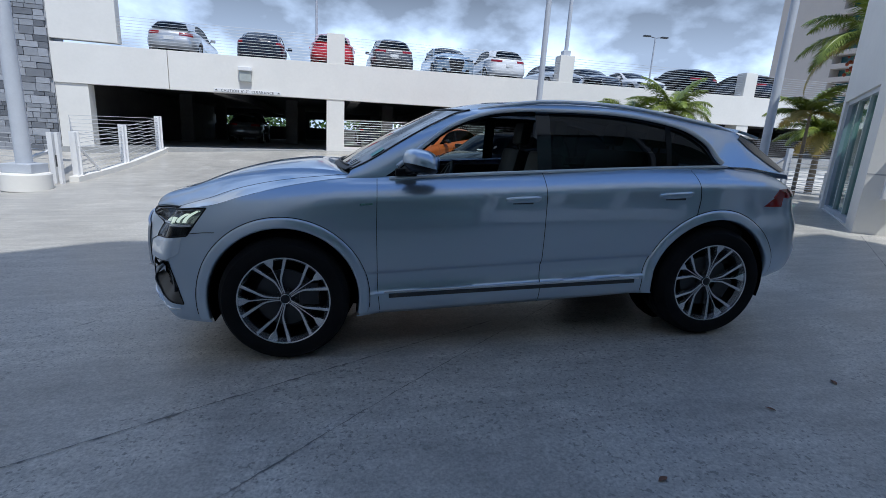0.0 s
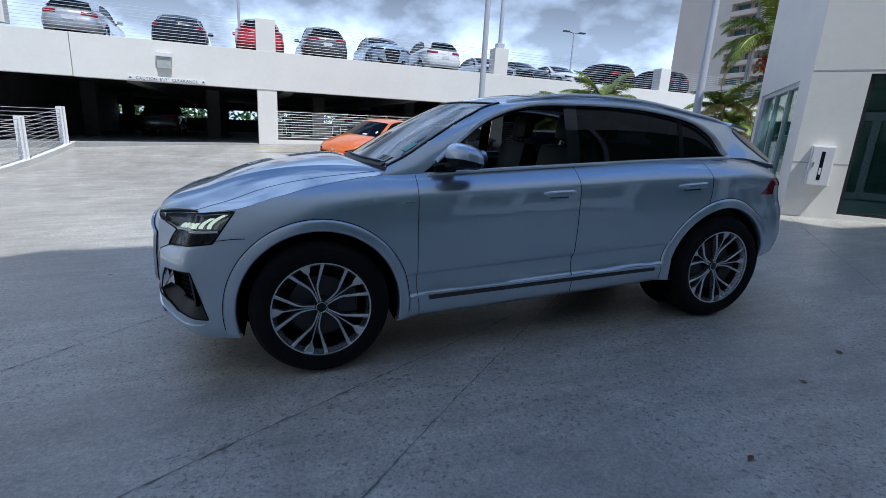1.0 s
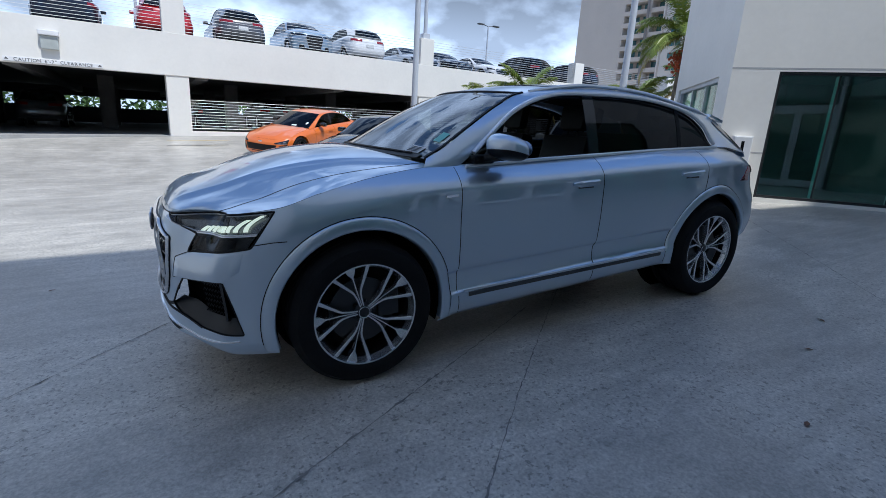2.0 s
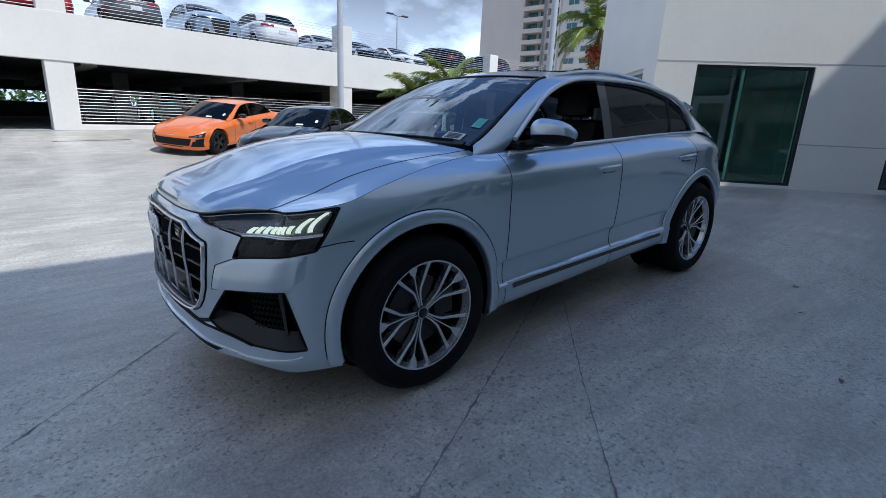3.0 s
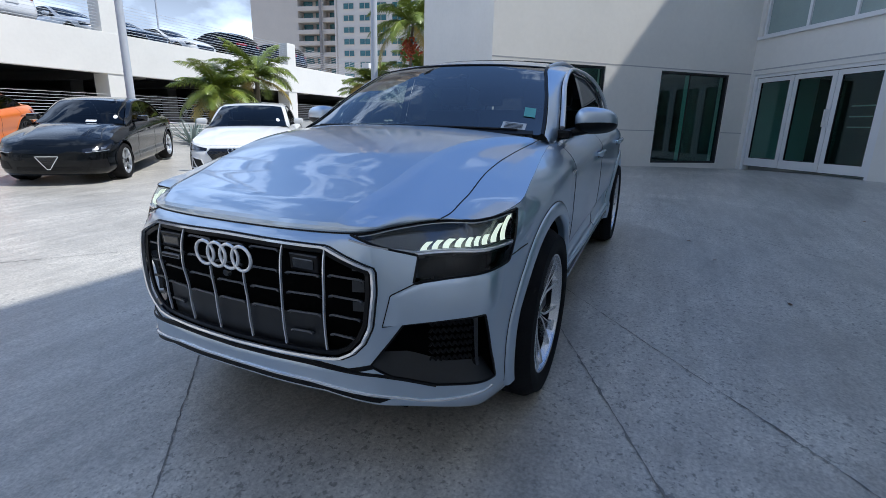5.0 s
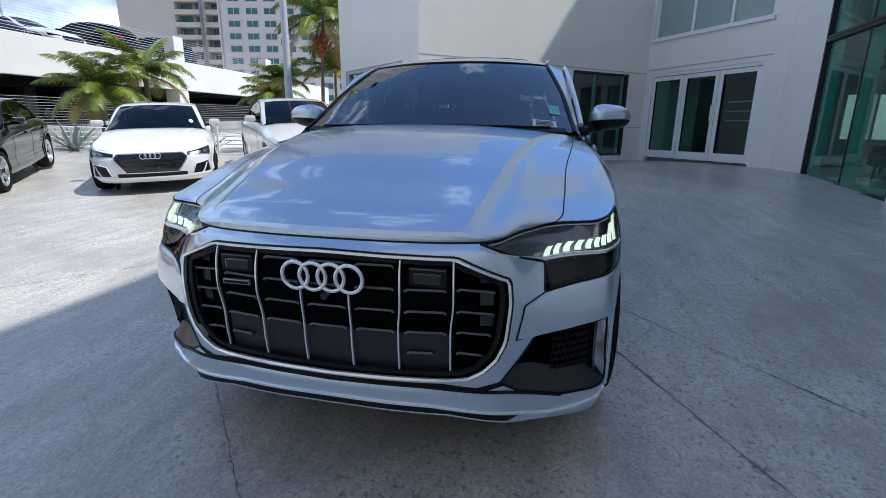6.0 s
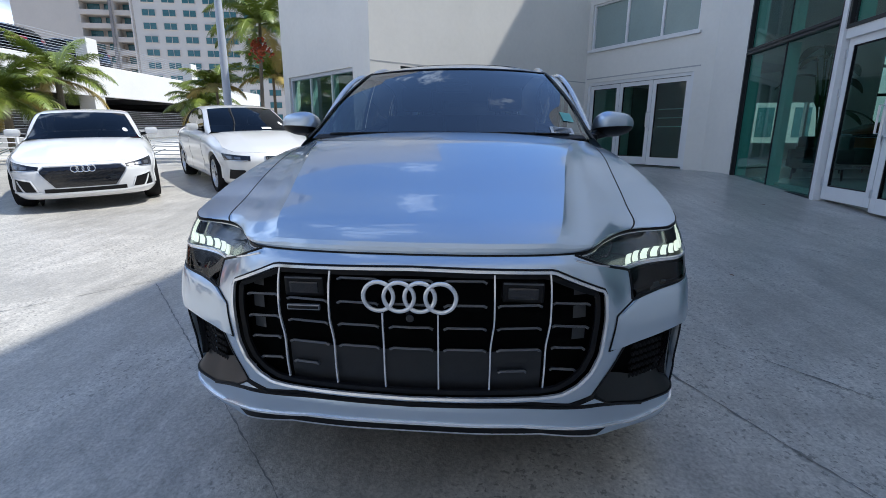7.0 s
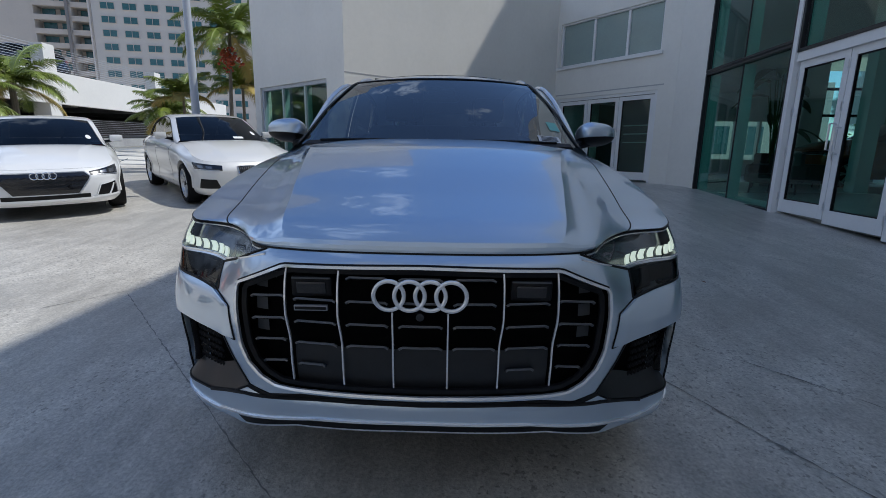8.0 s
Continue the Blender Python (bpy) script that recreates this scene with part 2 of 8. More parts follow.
worn = rng(patchy.outputs["Fac"], 0.48, 0.545, 0.0, 1.0)
tone_v = mul(tone_v, rng(worn, 0.0, 1.0, 0.92, 1.06))
pits = tex("ShaderNodeTexNoise", 38, 3, 0.6)
pit_d = mul(rng(pits.outputs["Fac"], 0.42, 0.37, 0.0, 0.45), rng(worn, 0.0, 1.0, 0.2, 1.0))
tone_v = mul(tone_v, rng(pit_d, 0.0, 1.0, 1.0, 0.0))
spots = tex("ShaderNodeTexNoise", 9.0, 3, 0.5)
mottle = tex("ShaderNodeTexNoise", 24, 6, 0.7)
tone_v = mul(tone_v, rng(mottle.outputs["Fac"], 0.33, 0.67, 0.86, 1.09))
tone_v = mul(tone_v, rng(spots.outputs["Fac"], 0.25, 0.31, 0.78, 1.0))
rgb = nt.nodes.new("ShaderNodeMix")
rgb.data_type = "RGBA"
rgb.blend_type = "MULTIPLY"
rgb.inputs["Factor"].default_value = 1.0
rgb.inputs["A"].default_value = (0.54, 0.515, 0.465, 1)
nt.links.new(tone_v, rgb.inputs["B"])
nt.links.new(rgb.outputs["Result"], p.inputs["Base Color"])
nt.links.new(rng(mid.outputs["Fac"], 0.3, 0.7, 0.29, 0.4), p.inputs["Roughness"])
p.inputs["Specular IOR Level"].default_value = 0.7
bn = nt.nodes.new("ShaderNodeBump")
bn.inputs["Strength"].default_value = 0.3
bn.inputs["Distance"].default_value = 0.01
nt.links.new(mul(mul(mottle.outputs["Fac"], rng(broad.outputs["Fac"], 0.42, 0.58, 0.25, 1.5)), grit.outputs["Fac"], "ADD"), bn.inputs["Height"])
nt.links.new(bn.outputs["Normal"], p.inputs["Normal"])
MATS["broomed_concrete"] = M_FLOOR

# ---- mesh helpers ----
def thing(name, label, category, group="", kind="", m=None):
    """An Empty that holds the parts of one thing."""
    ob = new(name)
    ob.empty_display_size = 0.2
    if m is not None:
        ob.matrix_world = m
    return tagged(ob, label, category, group, kind)


def part(name, bm, material, parent=None, label="", smooth=False, sharp=35):
    """Links a bmesh as one mesh object under a thing or a part."""
    me = bpy.data.meshes.new(name)
    bm.normal_update()
    if smooth:
        for f in bm.faces:
            f.smooth = True
        for e in bm.edges:
            if len(e.link_faces) == 2 and e.calc_face_angle(0) > radians(sharp):
                e.smooth = False
    bm.to_mesh(me)
    bm.free()
    for one in (material if isinstance(material, (list, tuple)) else [material]):
        me.materials.append(one)
    ob = new(name, me)
    if parent is not None:
        ob.parent = parent
    if label:
        ob["label"] = label
    return ob


def share(name, ob, parent, m=None):
    """Another object on the mesh of ob."""
    o = new(name, ob.data)
    o.parent = parent
    o.matrix_basis = m if m is not None else Matrix()
    if "label" in ob:
        o["label"] = ob["label"]
    return o


def box(bm, x0, x1, y0, y1, z0, z1, bevel=0.0, m=None, slope=0.0):
    """A box, its edges bevelled; slope: rise in z per metre of x."""
    vs = [bm.verts.new((x, y, z + slope * x)) for z in (z0, z1) for y in (y0, y1) for x in (x0, x1)]
    fs = [bm.faces.new([vs[i] for i in q]) for q in ((0, 2, 3, 1), (4, 5, 7, 6), (0, 1, 5, 4), (2, 6, 7, 3), (0, 4, 6, 2), (1, 3, 7, 5))]
    if bevel > 0:
        es = list({e for f in fs for e in f.edges})
        r = bmesh.ops.bevel(bm, geom=es, offset=bevel, segments=2, affect="EDGES", profile=0.6)
        vs = list({v for f in r["faces"] for v in f.verts} | {v for v in vs if v.is_valid})
    if m is not None:
        for v in vs:
            v.co = m @ v.co
    return vs


def tube(bm, pts, r, n=8, cap=True, taper=None):
    """A round bar along points."""
    rings = []
    pts = [Vector(q) for q in pts]
    for i, q in enumerate(pts):
        d = (pts[min(i + 1, len(pts) - 1)] - pts[max(i - 1, 0)]).normalized()
        a = d.orthogonal().normalized() if abs(d.z) > 0.9 else d.cross(Vector((0, 0, 1))).normalized()
        b = d.cross(a)
        rad = r if taper is None else r + (taper - r) * i / (len(pts) - 1)
        rings.append([bm.verts.new(q + rad * (math.cos(2 * math.pi * k / n) * a + math.sin(2 * math.pi * k / n) * b)) for k in range(n)])
    for i in range(len(rings) - 1):
        for k in range(n):
            bm.faces.new((rings[i][k], rings[i][(k + 1) % n], rings[i + 1][(k + 1) % n], rings[i + 1][k]))
    if cap:
        bm.faces.new(rings[0][::-1])
        bm.faces.new(rings[-1])


def sheet(bm, fn, nu, nv, mirror=False, keep=None, flip=False):
    """A grid surface from fn(u, v), u and v in 0..1; mirror adds the copy across y = 0."""
    for sgn in ((1, -1) if mirror else (1,)):
        vs = []
        for i in range(nu + 1):
            row = []
            for j in range(nv + 1):
                q = fn(i / nu, j / nv)
                row.append(bm.verts.new((q[0], q[1] * sgn, q[2])))
            vs.append(row)
        for i in range(nu):
            for j in range(nv):
                q = (vs[i][j], vs[i + 1][j], vs[i + 1][j + 1], vs[i][j + 1])
                if keep and not keep(sum((Vector((v.co.x, v.co.y * sgn, v.co.z)) for v in q), Vector()) / 4, (i + 0.5) / nu, (j + 0.5) / nv):
                    continue
                bm.faces.new(q if (sgn > 0) != flip else q[::-1])
    bmesh.ops.delete(bm, geom=[v for v in bm.verts if not v.link_faces], context="VERTS")
    bmesh.ops.remove_doubles(bm, verts=bm.verts, dist=0.0003)
    return bm


def poly(bm, pts, depth=None):
    """A flat polygon, given thickness along depth."""
    vs = [bm.verts.new(q) for q in pts]
    f = bm.faces.new(vs)
    if depth is not None:
        r = bmesh.ops.extrude_face_region(bm, geom=[f])
        bmesh.ops.translate(bm, verts=[v for v in r["geom"] if isinstance(v, bmesh.types.BMVert)], vec=depth)
    bmesh.ops.recalc_face_normals(bm, faces=bm.faces)


def lerp(a, b, t):
    return a + (b - a) * t


def curve(table):
    """A smooth curve through (x, y) knots."""
    xs = [q[0] for q in table]
    ys = [q[1] for q in table]
    n = len(xs)
    ms = []
    for i in range(n):
        a, b = max(i - 1, 0), min(i + 1, n - 1)
        if 0 < i < n - 1:
            d0, d1 = (ys[i] - ys[a]) / (xs[i] - xs[a]), (ys[b] - ys[i]) / (xs[b] - xs[i])
            ms.append(0.0 if d0 * d1 <= 0 else 2 * d0 * d1 / (d0 + d1))
        else:
            ms.append((ys[b] - ys[a]) / (xs[b] - xs[a]))

    def at(x):
        if x <= xs[0]:
            return ys[0]
        if x >= xs[-1]:
            return ys[-1]
        i = 0
        while xs[i + 1] < x:
            i += 1
        h = xs[i + 1] - xs[i]
        t = (x - xs[i]) / h
        return ((1 + 2 * t) * (1 - t) ** 2 * ys[i] + t * (1 - t) ** 2 * h * ms[i] + t * t * (3 - 2 * t) * ys[i + 1] + t * t * (t - 1) * h * ms[i + 1])
    return at


# ---- ground ----
def ground_z(x, y):
    far = min(1.0, max(0.0, (x - 7.0) / 4.0))
    far = far * far * (3 - 2 * far)
    return -0.012 + 0.05 * min(max(x, -9), 9) - 0.035 * (min(max(x, 11), 20) - 11) + 0.0115 * min(max(y - 8.4, 0), 8) ** 2 * (1 - far)


bm = bmesh.new()
xs = [-900, -300, -100, -40, -20, -12, -9] + [-8 + 0.5 * i for i in range(41)] + [14, 16, 18, 20, 25, 40, 80, 200, 900]
ys = [-900, -300, -100, -40, -20, -12, -8] + [-7 + 1.0 * i for i in range(15)] + [8.4 + 0.4 * i for i in range(21)] + [20, 30, 50, 90, 200, 900]
vs = [[bm.verts.new((x, y, ground_z(x, y))) for y in ys] for x in xs]
for i in range(len(xs) - 1):
    for j in range(len(ys) - 1):
        bm.faces.new((vs[i][j], vs[i + 1][j], vs[i + 1][j + 1], vs[i][j + 1]))
ground = tagged(part("ground", bm, M_FLOOR, smooth=True), "pale broomed concrete slab of a sloping forecourt", "ground", kind="structure")


def joint(pts, w=0.012):
    """A saw-cut joint with dark filler, in the slab."""
    bm = bmesh.new()
    for a, b in zip(pts, pts[1:]):
        n = max(2, int(math.dist(a, b) / 0.035))
        dx, dy = b[0] - a[0], b[1] - a[1]
        l = math.hypot(dx, dy)
        nx, ny = -dy / l, dx / l
        prev = None
        for k in range(n + 1):
            x, y = a[0] + dx * k / n, a[1] + dy * k / n
            ww = w * random.choice((0.25, 0.4, 0.55, 0.8, 1.3))
            off = random.uniform(-0.004, 0.004)
            q = [bm.verts.new((x + nx * (off + sg * ww), y + ny * (off + sg * ww), ground_z(x, y) + 0.003)) for sg in (1, -1)]
            if prev:
                bm.faces.new((prev[0], prev[1], q[1], q[0]))
            prev = q
    o = part("slab_joint", bm, M_JOINT, ground)
    return o


joint([(-3.0, -1.92), (-1.01, -0.9), (-0.4, -0.57), (0.7, 0.0), (1.5, 0.42)], 0.006)
joint([(-1.6, -2.6), (0.04, -1.15), (0.75, -0.48), (1.4, 0.1), (2.2, 0.8)], 0.004)
joint([(1.2, -4.2), (3.35, -1.8), (4.02, -1.08), (5.45, 0.35), (7.9, 2.9)], 0.005)
joint([(-4.5, -2.0), (-1.47, 0.89), (-0.7, 1.61), (1.2, 3.4)], 0.004)
joint([(-3.0, 7.5), (1.4, 3.3)], 0.004)

# ---- parking garage, local x along its front, y into it ----
GM = pose(-1, 16.6, 0, 0, 0, 4.2)
GS = 0.013
garage = thing("parking_garage", "white two-level open parking garage with a rooftop deck", "parking garage", m=GM)


def gpart(name, boxes, material, bevel=0.0, slope=GS, parent=None, label=""):
    bm = bmesh.new()
    for b in boxes:
        box(bm, *b, bevel=bevel, slope=slope)
    return part(name, bm, material, parent or garage, label)


gpart("spandrel", [(-9.2, -5.62, 0, 0.3, 2.66, 3.98)], M_WHITE, 0.012)
gpart("spandrel", [(-5.6, 38.0, 0, 0.3, 2.65, 3.98)], M_WHITE, 0.012)
gpart("stair_wall", [(-9.2, -7.15, 0.02, 0.4, 3.98, 9.5)], M_WHITE, 0.01, 0)
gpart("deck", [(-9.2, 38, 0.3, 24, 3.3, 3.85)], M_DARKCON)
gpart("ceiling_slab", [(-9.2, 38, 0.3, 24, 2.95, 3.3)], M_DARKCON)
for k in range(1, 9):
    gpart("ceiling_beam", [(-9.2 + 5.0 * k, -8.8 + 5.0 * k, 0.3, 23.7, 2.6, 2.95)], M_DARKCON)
gpart("garage_floor", [(-9.2, 38, -0.05, 24, 0.3, 0.69)], M_GREYCON, 0, 0.034)
COLS = (0.24, 9.9, 19.5, 28.0)
for s in COLS:
    gpart("pier", [(s - 0.34, s + 0.34, 0.03, 0.75, 0.2 if s < 5 else -0.6, 2.66)], M_WHITE, 0.012)
    gpart("roof_post", [(s - 0.33, s + 0.33, 0.02, 0.55, 3.98, 5.06)], M_WHITE, 0.012)
for a, b in ((0.58, 9.56), (10.24, 19.16), (19.84, 27.66), (28.34, 38)):
    gpart("kerb_wall", [(a, b, 0.05, 0.3, 0.2 if a < 5 else -0.6, 0.86)], M_WHITE, 0.01, 0.02)
    for k in range(6 if a > 5 else 0):
        bm = bmesh.new()
        tube(bm, [(a, 0.02, 0.27 + 0.1 * k + 0.02 * a), (b, 0.02, 0.27 + 0.1 * k + 0.02 * b)], 0.008, 5)
        part("cable", bm, M_CABLE, garage)
    for k in range(11):
        bm = bmesh.new()
        tube(bm, [(a, 0.2, 0.95 + 0.095 * k + 0.02 * a), (b, 0.2, 0.95 + 0.095 * k + 0.02 * b)], 0.0065, 5)
        part("cable", bm, M_CABLE, garage)
for a, b in ((-7.15, -0.09), (0.57, 9.57), (10.23, 19.17), (19.83, 27.67), (28.33, 38)):
    for k in range(10):
        bm = bmesh.new()
        tube(bm, [(a, 0.15, 4.07 + 0.1 * k + GS * a), ((a + b) / 2, 0.15, 4.065 + 0.1 * k + GS * (a + b) / 2), (b, 0.15, 4.07 + 0.1 * k + GS * b)], 0.007, 5)
        part("cable", bm, M_CABLE, garage)
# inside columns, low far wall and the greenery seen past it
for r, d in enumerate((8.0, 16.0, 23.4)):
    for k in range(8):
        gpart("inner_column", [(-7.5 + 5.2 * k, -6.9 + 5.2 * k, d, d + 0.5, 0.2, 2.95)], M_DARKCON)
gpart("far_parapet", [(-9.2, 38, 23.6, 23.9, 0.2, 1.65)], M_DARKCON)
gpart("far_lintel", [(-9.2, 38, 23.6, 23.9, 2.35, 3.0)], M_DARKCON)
# added walls shut out the bright background, so the openings stay dark
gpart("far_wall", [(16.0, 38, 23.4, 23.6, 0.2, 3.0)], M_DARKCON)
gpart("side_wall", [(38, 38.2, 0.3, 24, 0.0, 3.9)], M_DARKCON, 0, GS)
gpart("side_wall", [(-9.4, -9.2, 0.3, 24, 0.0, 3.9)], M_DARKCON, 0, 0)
gpart("jamb", [(-9.2, -8.2, 0.05, 0.5, 0.0, 2.54)], M_WHITE, 0.01, 0)
# painted yellow bay mark
bm = bmesh.new()
box(bm, -0.6, 1.2, -1.1, -1.0, 0.0, 0.004, slope=0.05)
o = part("bay_mark", bm, M_YELLOW)
o.matrix_world = Matrix.Translation((-0.6, 16.0, ground_z(-0.6, 15.9) + 0.01))
tagged(o, "faded yellow painted bay line on concrete", "road marking", kind="structure")
# clearance sign board with lettering
sign = thing("clearance_sign", "white board with grey clearance lettering under a beam", "sign", m=GM)
bm = bmesh.new()
box(bm, -4.12, -1.78, -0.03, 0, 2.68, 2.80, 0.004, slope=GS)
part("board", bm, M_TRIM, sign)
M_SIGN = mat("sign_grey", (0.1, 0.1, 0.1), rough=0.6)
letters, run = [], 0.0
for ch in "CAUTION 6'-7\" CLEARANCE":
    if ch == " ":
        run += 0.07
        continue
    txt = bpy.data.curves.new("letter", "FONT")
    txt.body, txt.size, txt.extrude = ch, 0.125, 0.002
    tmp = new("tmp", txt)
    me = bpy.data.meshes.new_from_object(tmp)
    bpy.data.objects.remove(tmp)
    x0, x1 = min(v.co.x for v in me.vertices), max(v.co.x for v in me.vertices)
    me.materials.append(M_SIGN)
    letters.append((me, run - x0))
    run += x1 - x0 + 0.028
for me, dx in letters:
    o = new("letter", me)
    o.parent = sign
    k = 1.86 / run
    s = -2.95 + (dx - run / 2) * k
    o.matrix_basis = Matrix.Translation((s, -0.034, 2.695 + s * GS)) @ Euler((radians(90), -GS, 0)).to_matrix().to_4x4()
for s in (-4.04, -1.86):
    bm = bmesh.new()
    poly(bm, [(s - 0.05, -0.034, 2.72 + GS * s), (s + 0.05, -0.034, 2.72 + GS * s), (s, -0.034, 2.78 + GS * s)], Vector((0, -0.002, 0)))
    part("arrow_mark", bm, M_SIGN, sign)
# wall pack light
wp = thing("wall_light", "white box wall light with a pale lens on a beam", "light fixture", m=GM)
bm = bmesh.new()
box(bm, -3.25, -2.77, -0.2, 0, 3.42, 3.56, 0.02)
part("hood", bm, M_TRIM, wp)
bm = bmesh.new()
box(bm, -3.22, -2.8, -0.14, -0.002, 3.04, 3.42, 0.03)
part("lens", bm, mat("milky_lens", (0.45, 0.48, 0.46), rough=0.2, coat=0.5, var=0.1), wp)

# ---- showroom building ----
A = Vector((8.03, 3.17, 0))
C = Vector((12.75, -2.2, 0))
D = Vector((9.6, -4.44, 0))
E_ = Vector((8.68, -4.66, 0))
W1D = math.degrees(math.atan2(C.y - A.y, C.x - A.x))
W2D = math.degrees(math.atan2(D.y - C.y, D.x - C.x))
W1L, W2L = (C - A).length, (D - C).length
BASE = 0.2


def wall(name, origin, ang, length, top, holes, thick=0.3, parent=None, label="", joints=()):
    """A wall with openings, as boxes round them; holes are (s0, s1, z0, z1) along it. Its outer face is on the right of its way."""
    w = thing(name, label or "white stucco wall of the showroom", "wall", kind="structure", m=pose(origin.x, origin.y, 0, 0, 0, ang))
    cuts = sorted({0.0, length, *[h[0] for h in holes], *[h[1] for h in holes]})
    bm = bmesh.new()
    for a, b in zip(cuts, cuts[1:]):
        zs = [BASE - 0.4]
        for h in sorted(holes, key=lambda q: q[2]):
            if h[0] < b - 1e-4 and h[1] > a + 1e-4:
                zs += [h[2], h[3]]
        zs.append(top)
        for z0, z1 in zip(zs[::2], zs[1::2]):
            box(bm, a, b, 0, thick, z0, z1)
    bmesh.ops.remove_doubles(bm, verts=bm.verts, dist=0.0005)
    part("wall_face", bm, M_WHITE, w)
    # reveal joints as flat grey strips, the groove's shadow put into the colour
    for s0, s1, z0, z1 in joints:
        bm = bmesh.new()
        box(bm, s0, s1, -0.003, 0.01, z0, z1)
        part("reveal_joint", bm, mat("reveal_shadow_grey", (0.45, 0.45, 0.45), rough=0.9), w)
    return w


def window(name, host, s0, s1, z0, z1, bars=(), frame=M_BLACKFRAME, w=0.05, glassm=M_GLASS, deep=0.1, bar=None, cross=(), fins=(), fin=0.22, label="dark framed window with green tinted glass"):
    win = thing(name, label, "window", kind="structure", m=host.matrix_world)
    for k, b in enumerate(((s0, s0 + w, z0, z1), (s1 - w, s1, z0, z1), (s0 + w, s1 - w, z0, z0 + w), (s0 + w, s1 - w, z1 - w, z1))):
        bm = bmesh.new()
        box(bm, b[0], b[1], deep - 0.07, deep + 0.05, b[2], b[3], 0.004)
        part("window_frame", bm, frame, win)
    for s in bars:
        bm = bmesh.new()
        box(bm, s - 0.035, s + 0.035, deep - 0.05, deep + 0.12, z0 + w, z1 - w, 0.004)
        part("mullion", bm, bar or frame, win)
    for z in cross:
        bm = bmesh.new()
        box(bm, s0 + w, s1 - w, deep - 0.05, deep + 0.08, z - 0.03, z + 0.03, 0.004)
        part("transom", bm, bar or frame, win)
    for s in fins:
        bm = bmesh.new()
        box(bm, s - 0.012, s + 0.012, deep + 0.01, deep + fin, z0 + w, z1 - w)
        part("glass_fin", bm, M_FIN, win, "teal edge-lit glass fin")
        bm = bmesh.new()
        box(bm, s - 0.012, s + 0.012, deep - 0.012, deep + 0.008, z0 + w, z1 - w)
        part("mullion", bm, M_BLACKFRAME, win)
    edges = [s0 + w, *bars, s1 - w]
    for a, b in zip(edges, edges[1:]):
        bm = bmesh.new()
        box(bm, a, b, deep - 0.006, deep + 0.006, z0 + w, z1 - w)
        part("pane", bm, glassm, win)
    return win


M_MULL = mat("grey_green_mullion", (0.42, 0.5, 0.48), rough=0.35)
# opaque pale teal, the glow of lit glass edges put into the colour
M_FIN = mat("teal_glass_fin", (0.42, 0.7, 0.65), rough=0.12, var=0.08, scale=1.2, coat=0.5)
WTOP = 5.6
wall_1 = wall("wall_1", A, W1D, W1L, WTOP, [(0.75, 2.84, 0.5, 2.72), (4.4, 6.47, 0.53, 2.72)],
              joints=[(0, W1L, 2.76, 2.785), (2.84, 4.4, 1.3, 1.32), (0, 0.75, 1.3, 1.32), (6.47, W1L, 1.3, 1.32)])
window("window_1", wall_1, 0.75, 2.84, 0.5, 2.72, fins=(1.68,), fin=0.14)
window("window_2", wall_1, 4.4, 6.47, 0.53, 2.72, fins=(5.34,), fin=0.14)
wall_2 = wall("wall_2", C, W2D, W2L, WTOP, [(0.12, 3.4, 0.3, 2.74), (0.12, 3.38, 3.64, 4.85)],
              joints=[(0.06, 3.55, 2.84, 2.87)])
window("window_3", wall_2, 0.12, 3.38, 3.64, 4.85, bars=(1.28, 2.36), frame=M_TRIM, glassm=M_FROST, deep=0.12, label="white framed upper window with frosted panes")
bm = bmesh.new()
box(bm, 0.05, 3.45, -0.06, 0.1, 3.57, 3.64, 0.006)
part("window_sill", bm, M_TRIM, wall_2)
wall_0 = wall("wall_0", A + Vector((math.cos(radians(49)), math.sin(radians(49)), 0)) * 3.95, 229, 3.95, WTOP, [(0.3, 3.3, 0.45, 2.7)])
window("window_4", wall_0, 0.3, 3.3, 0.45, 2.7, bars=(1.3, 2.3), frame=M_POLE, bar=M_MULL, w=0.08, deep=0.12, label="grey framed window with green tinted glass")


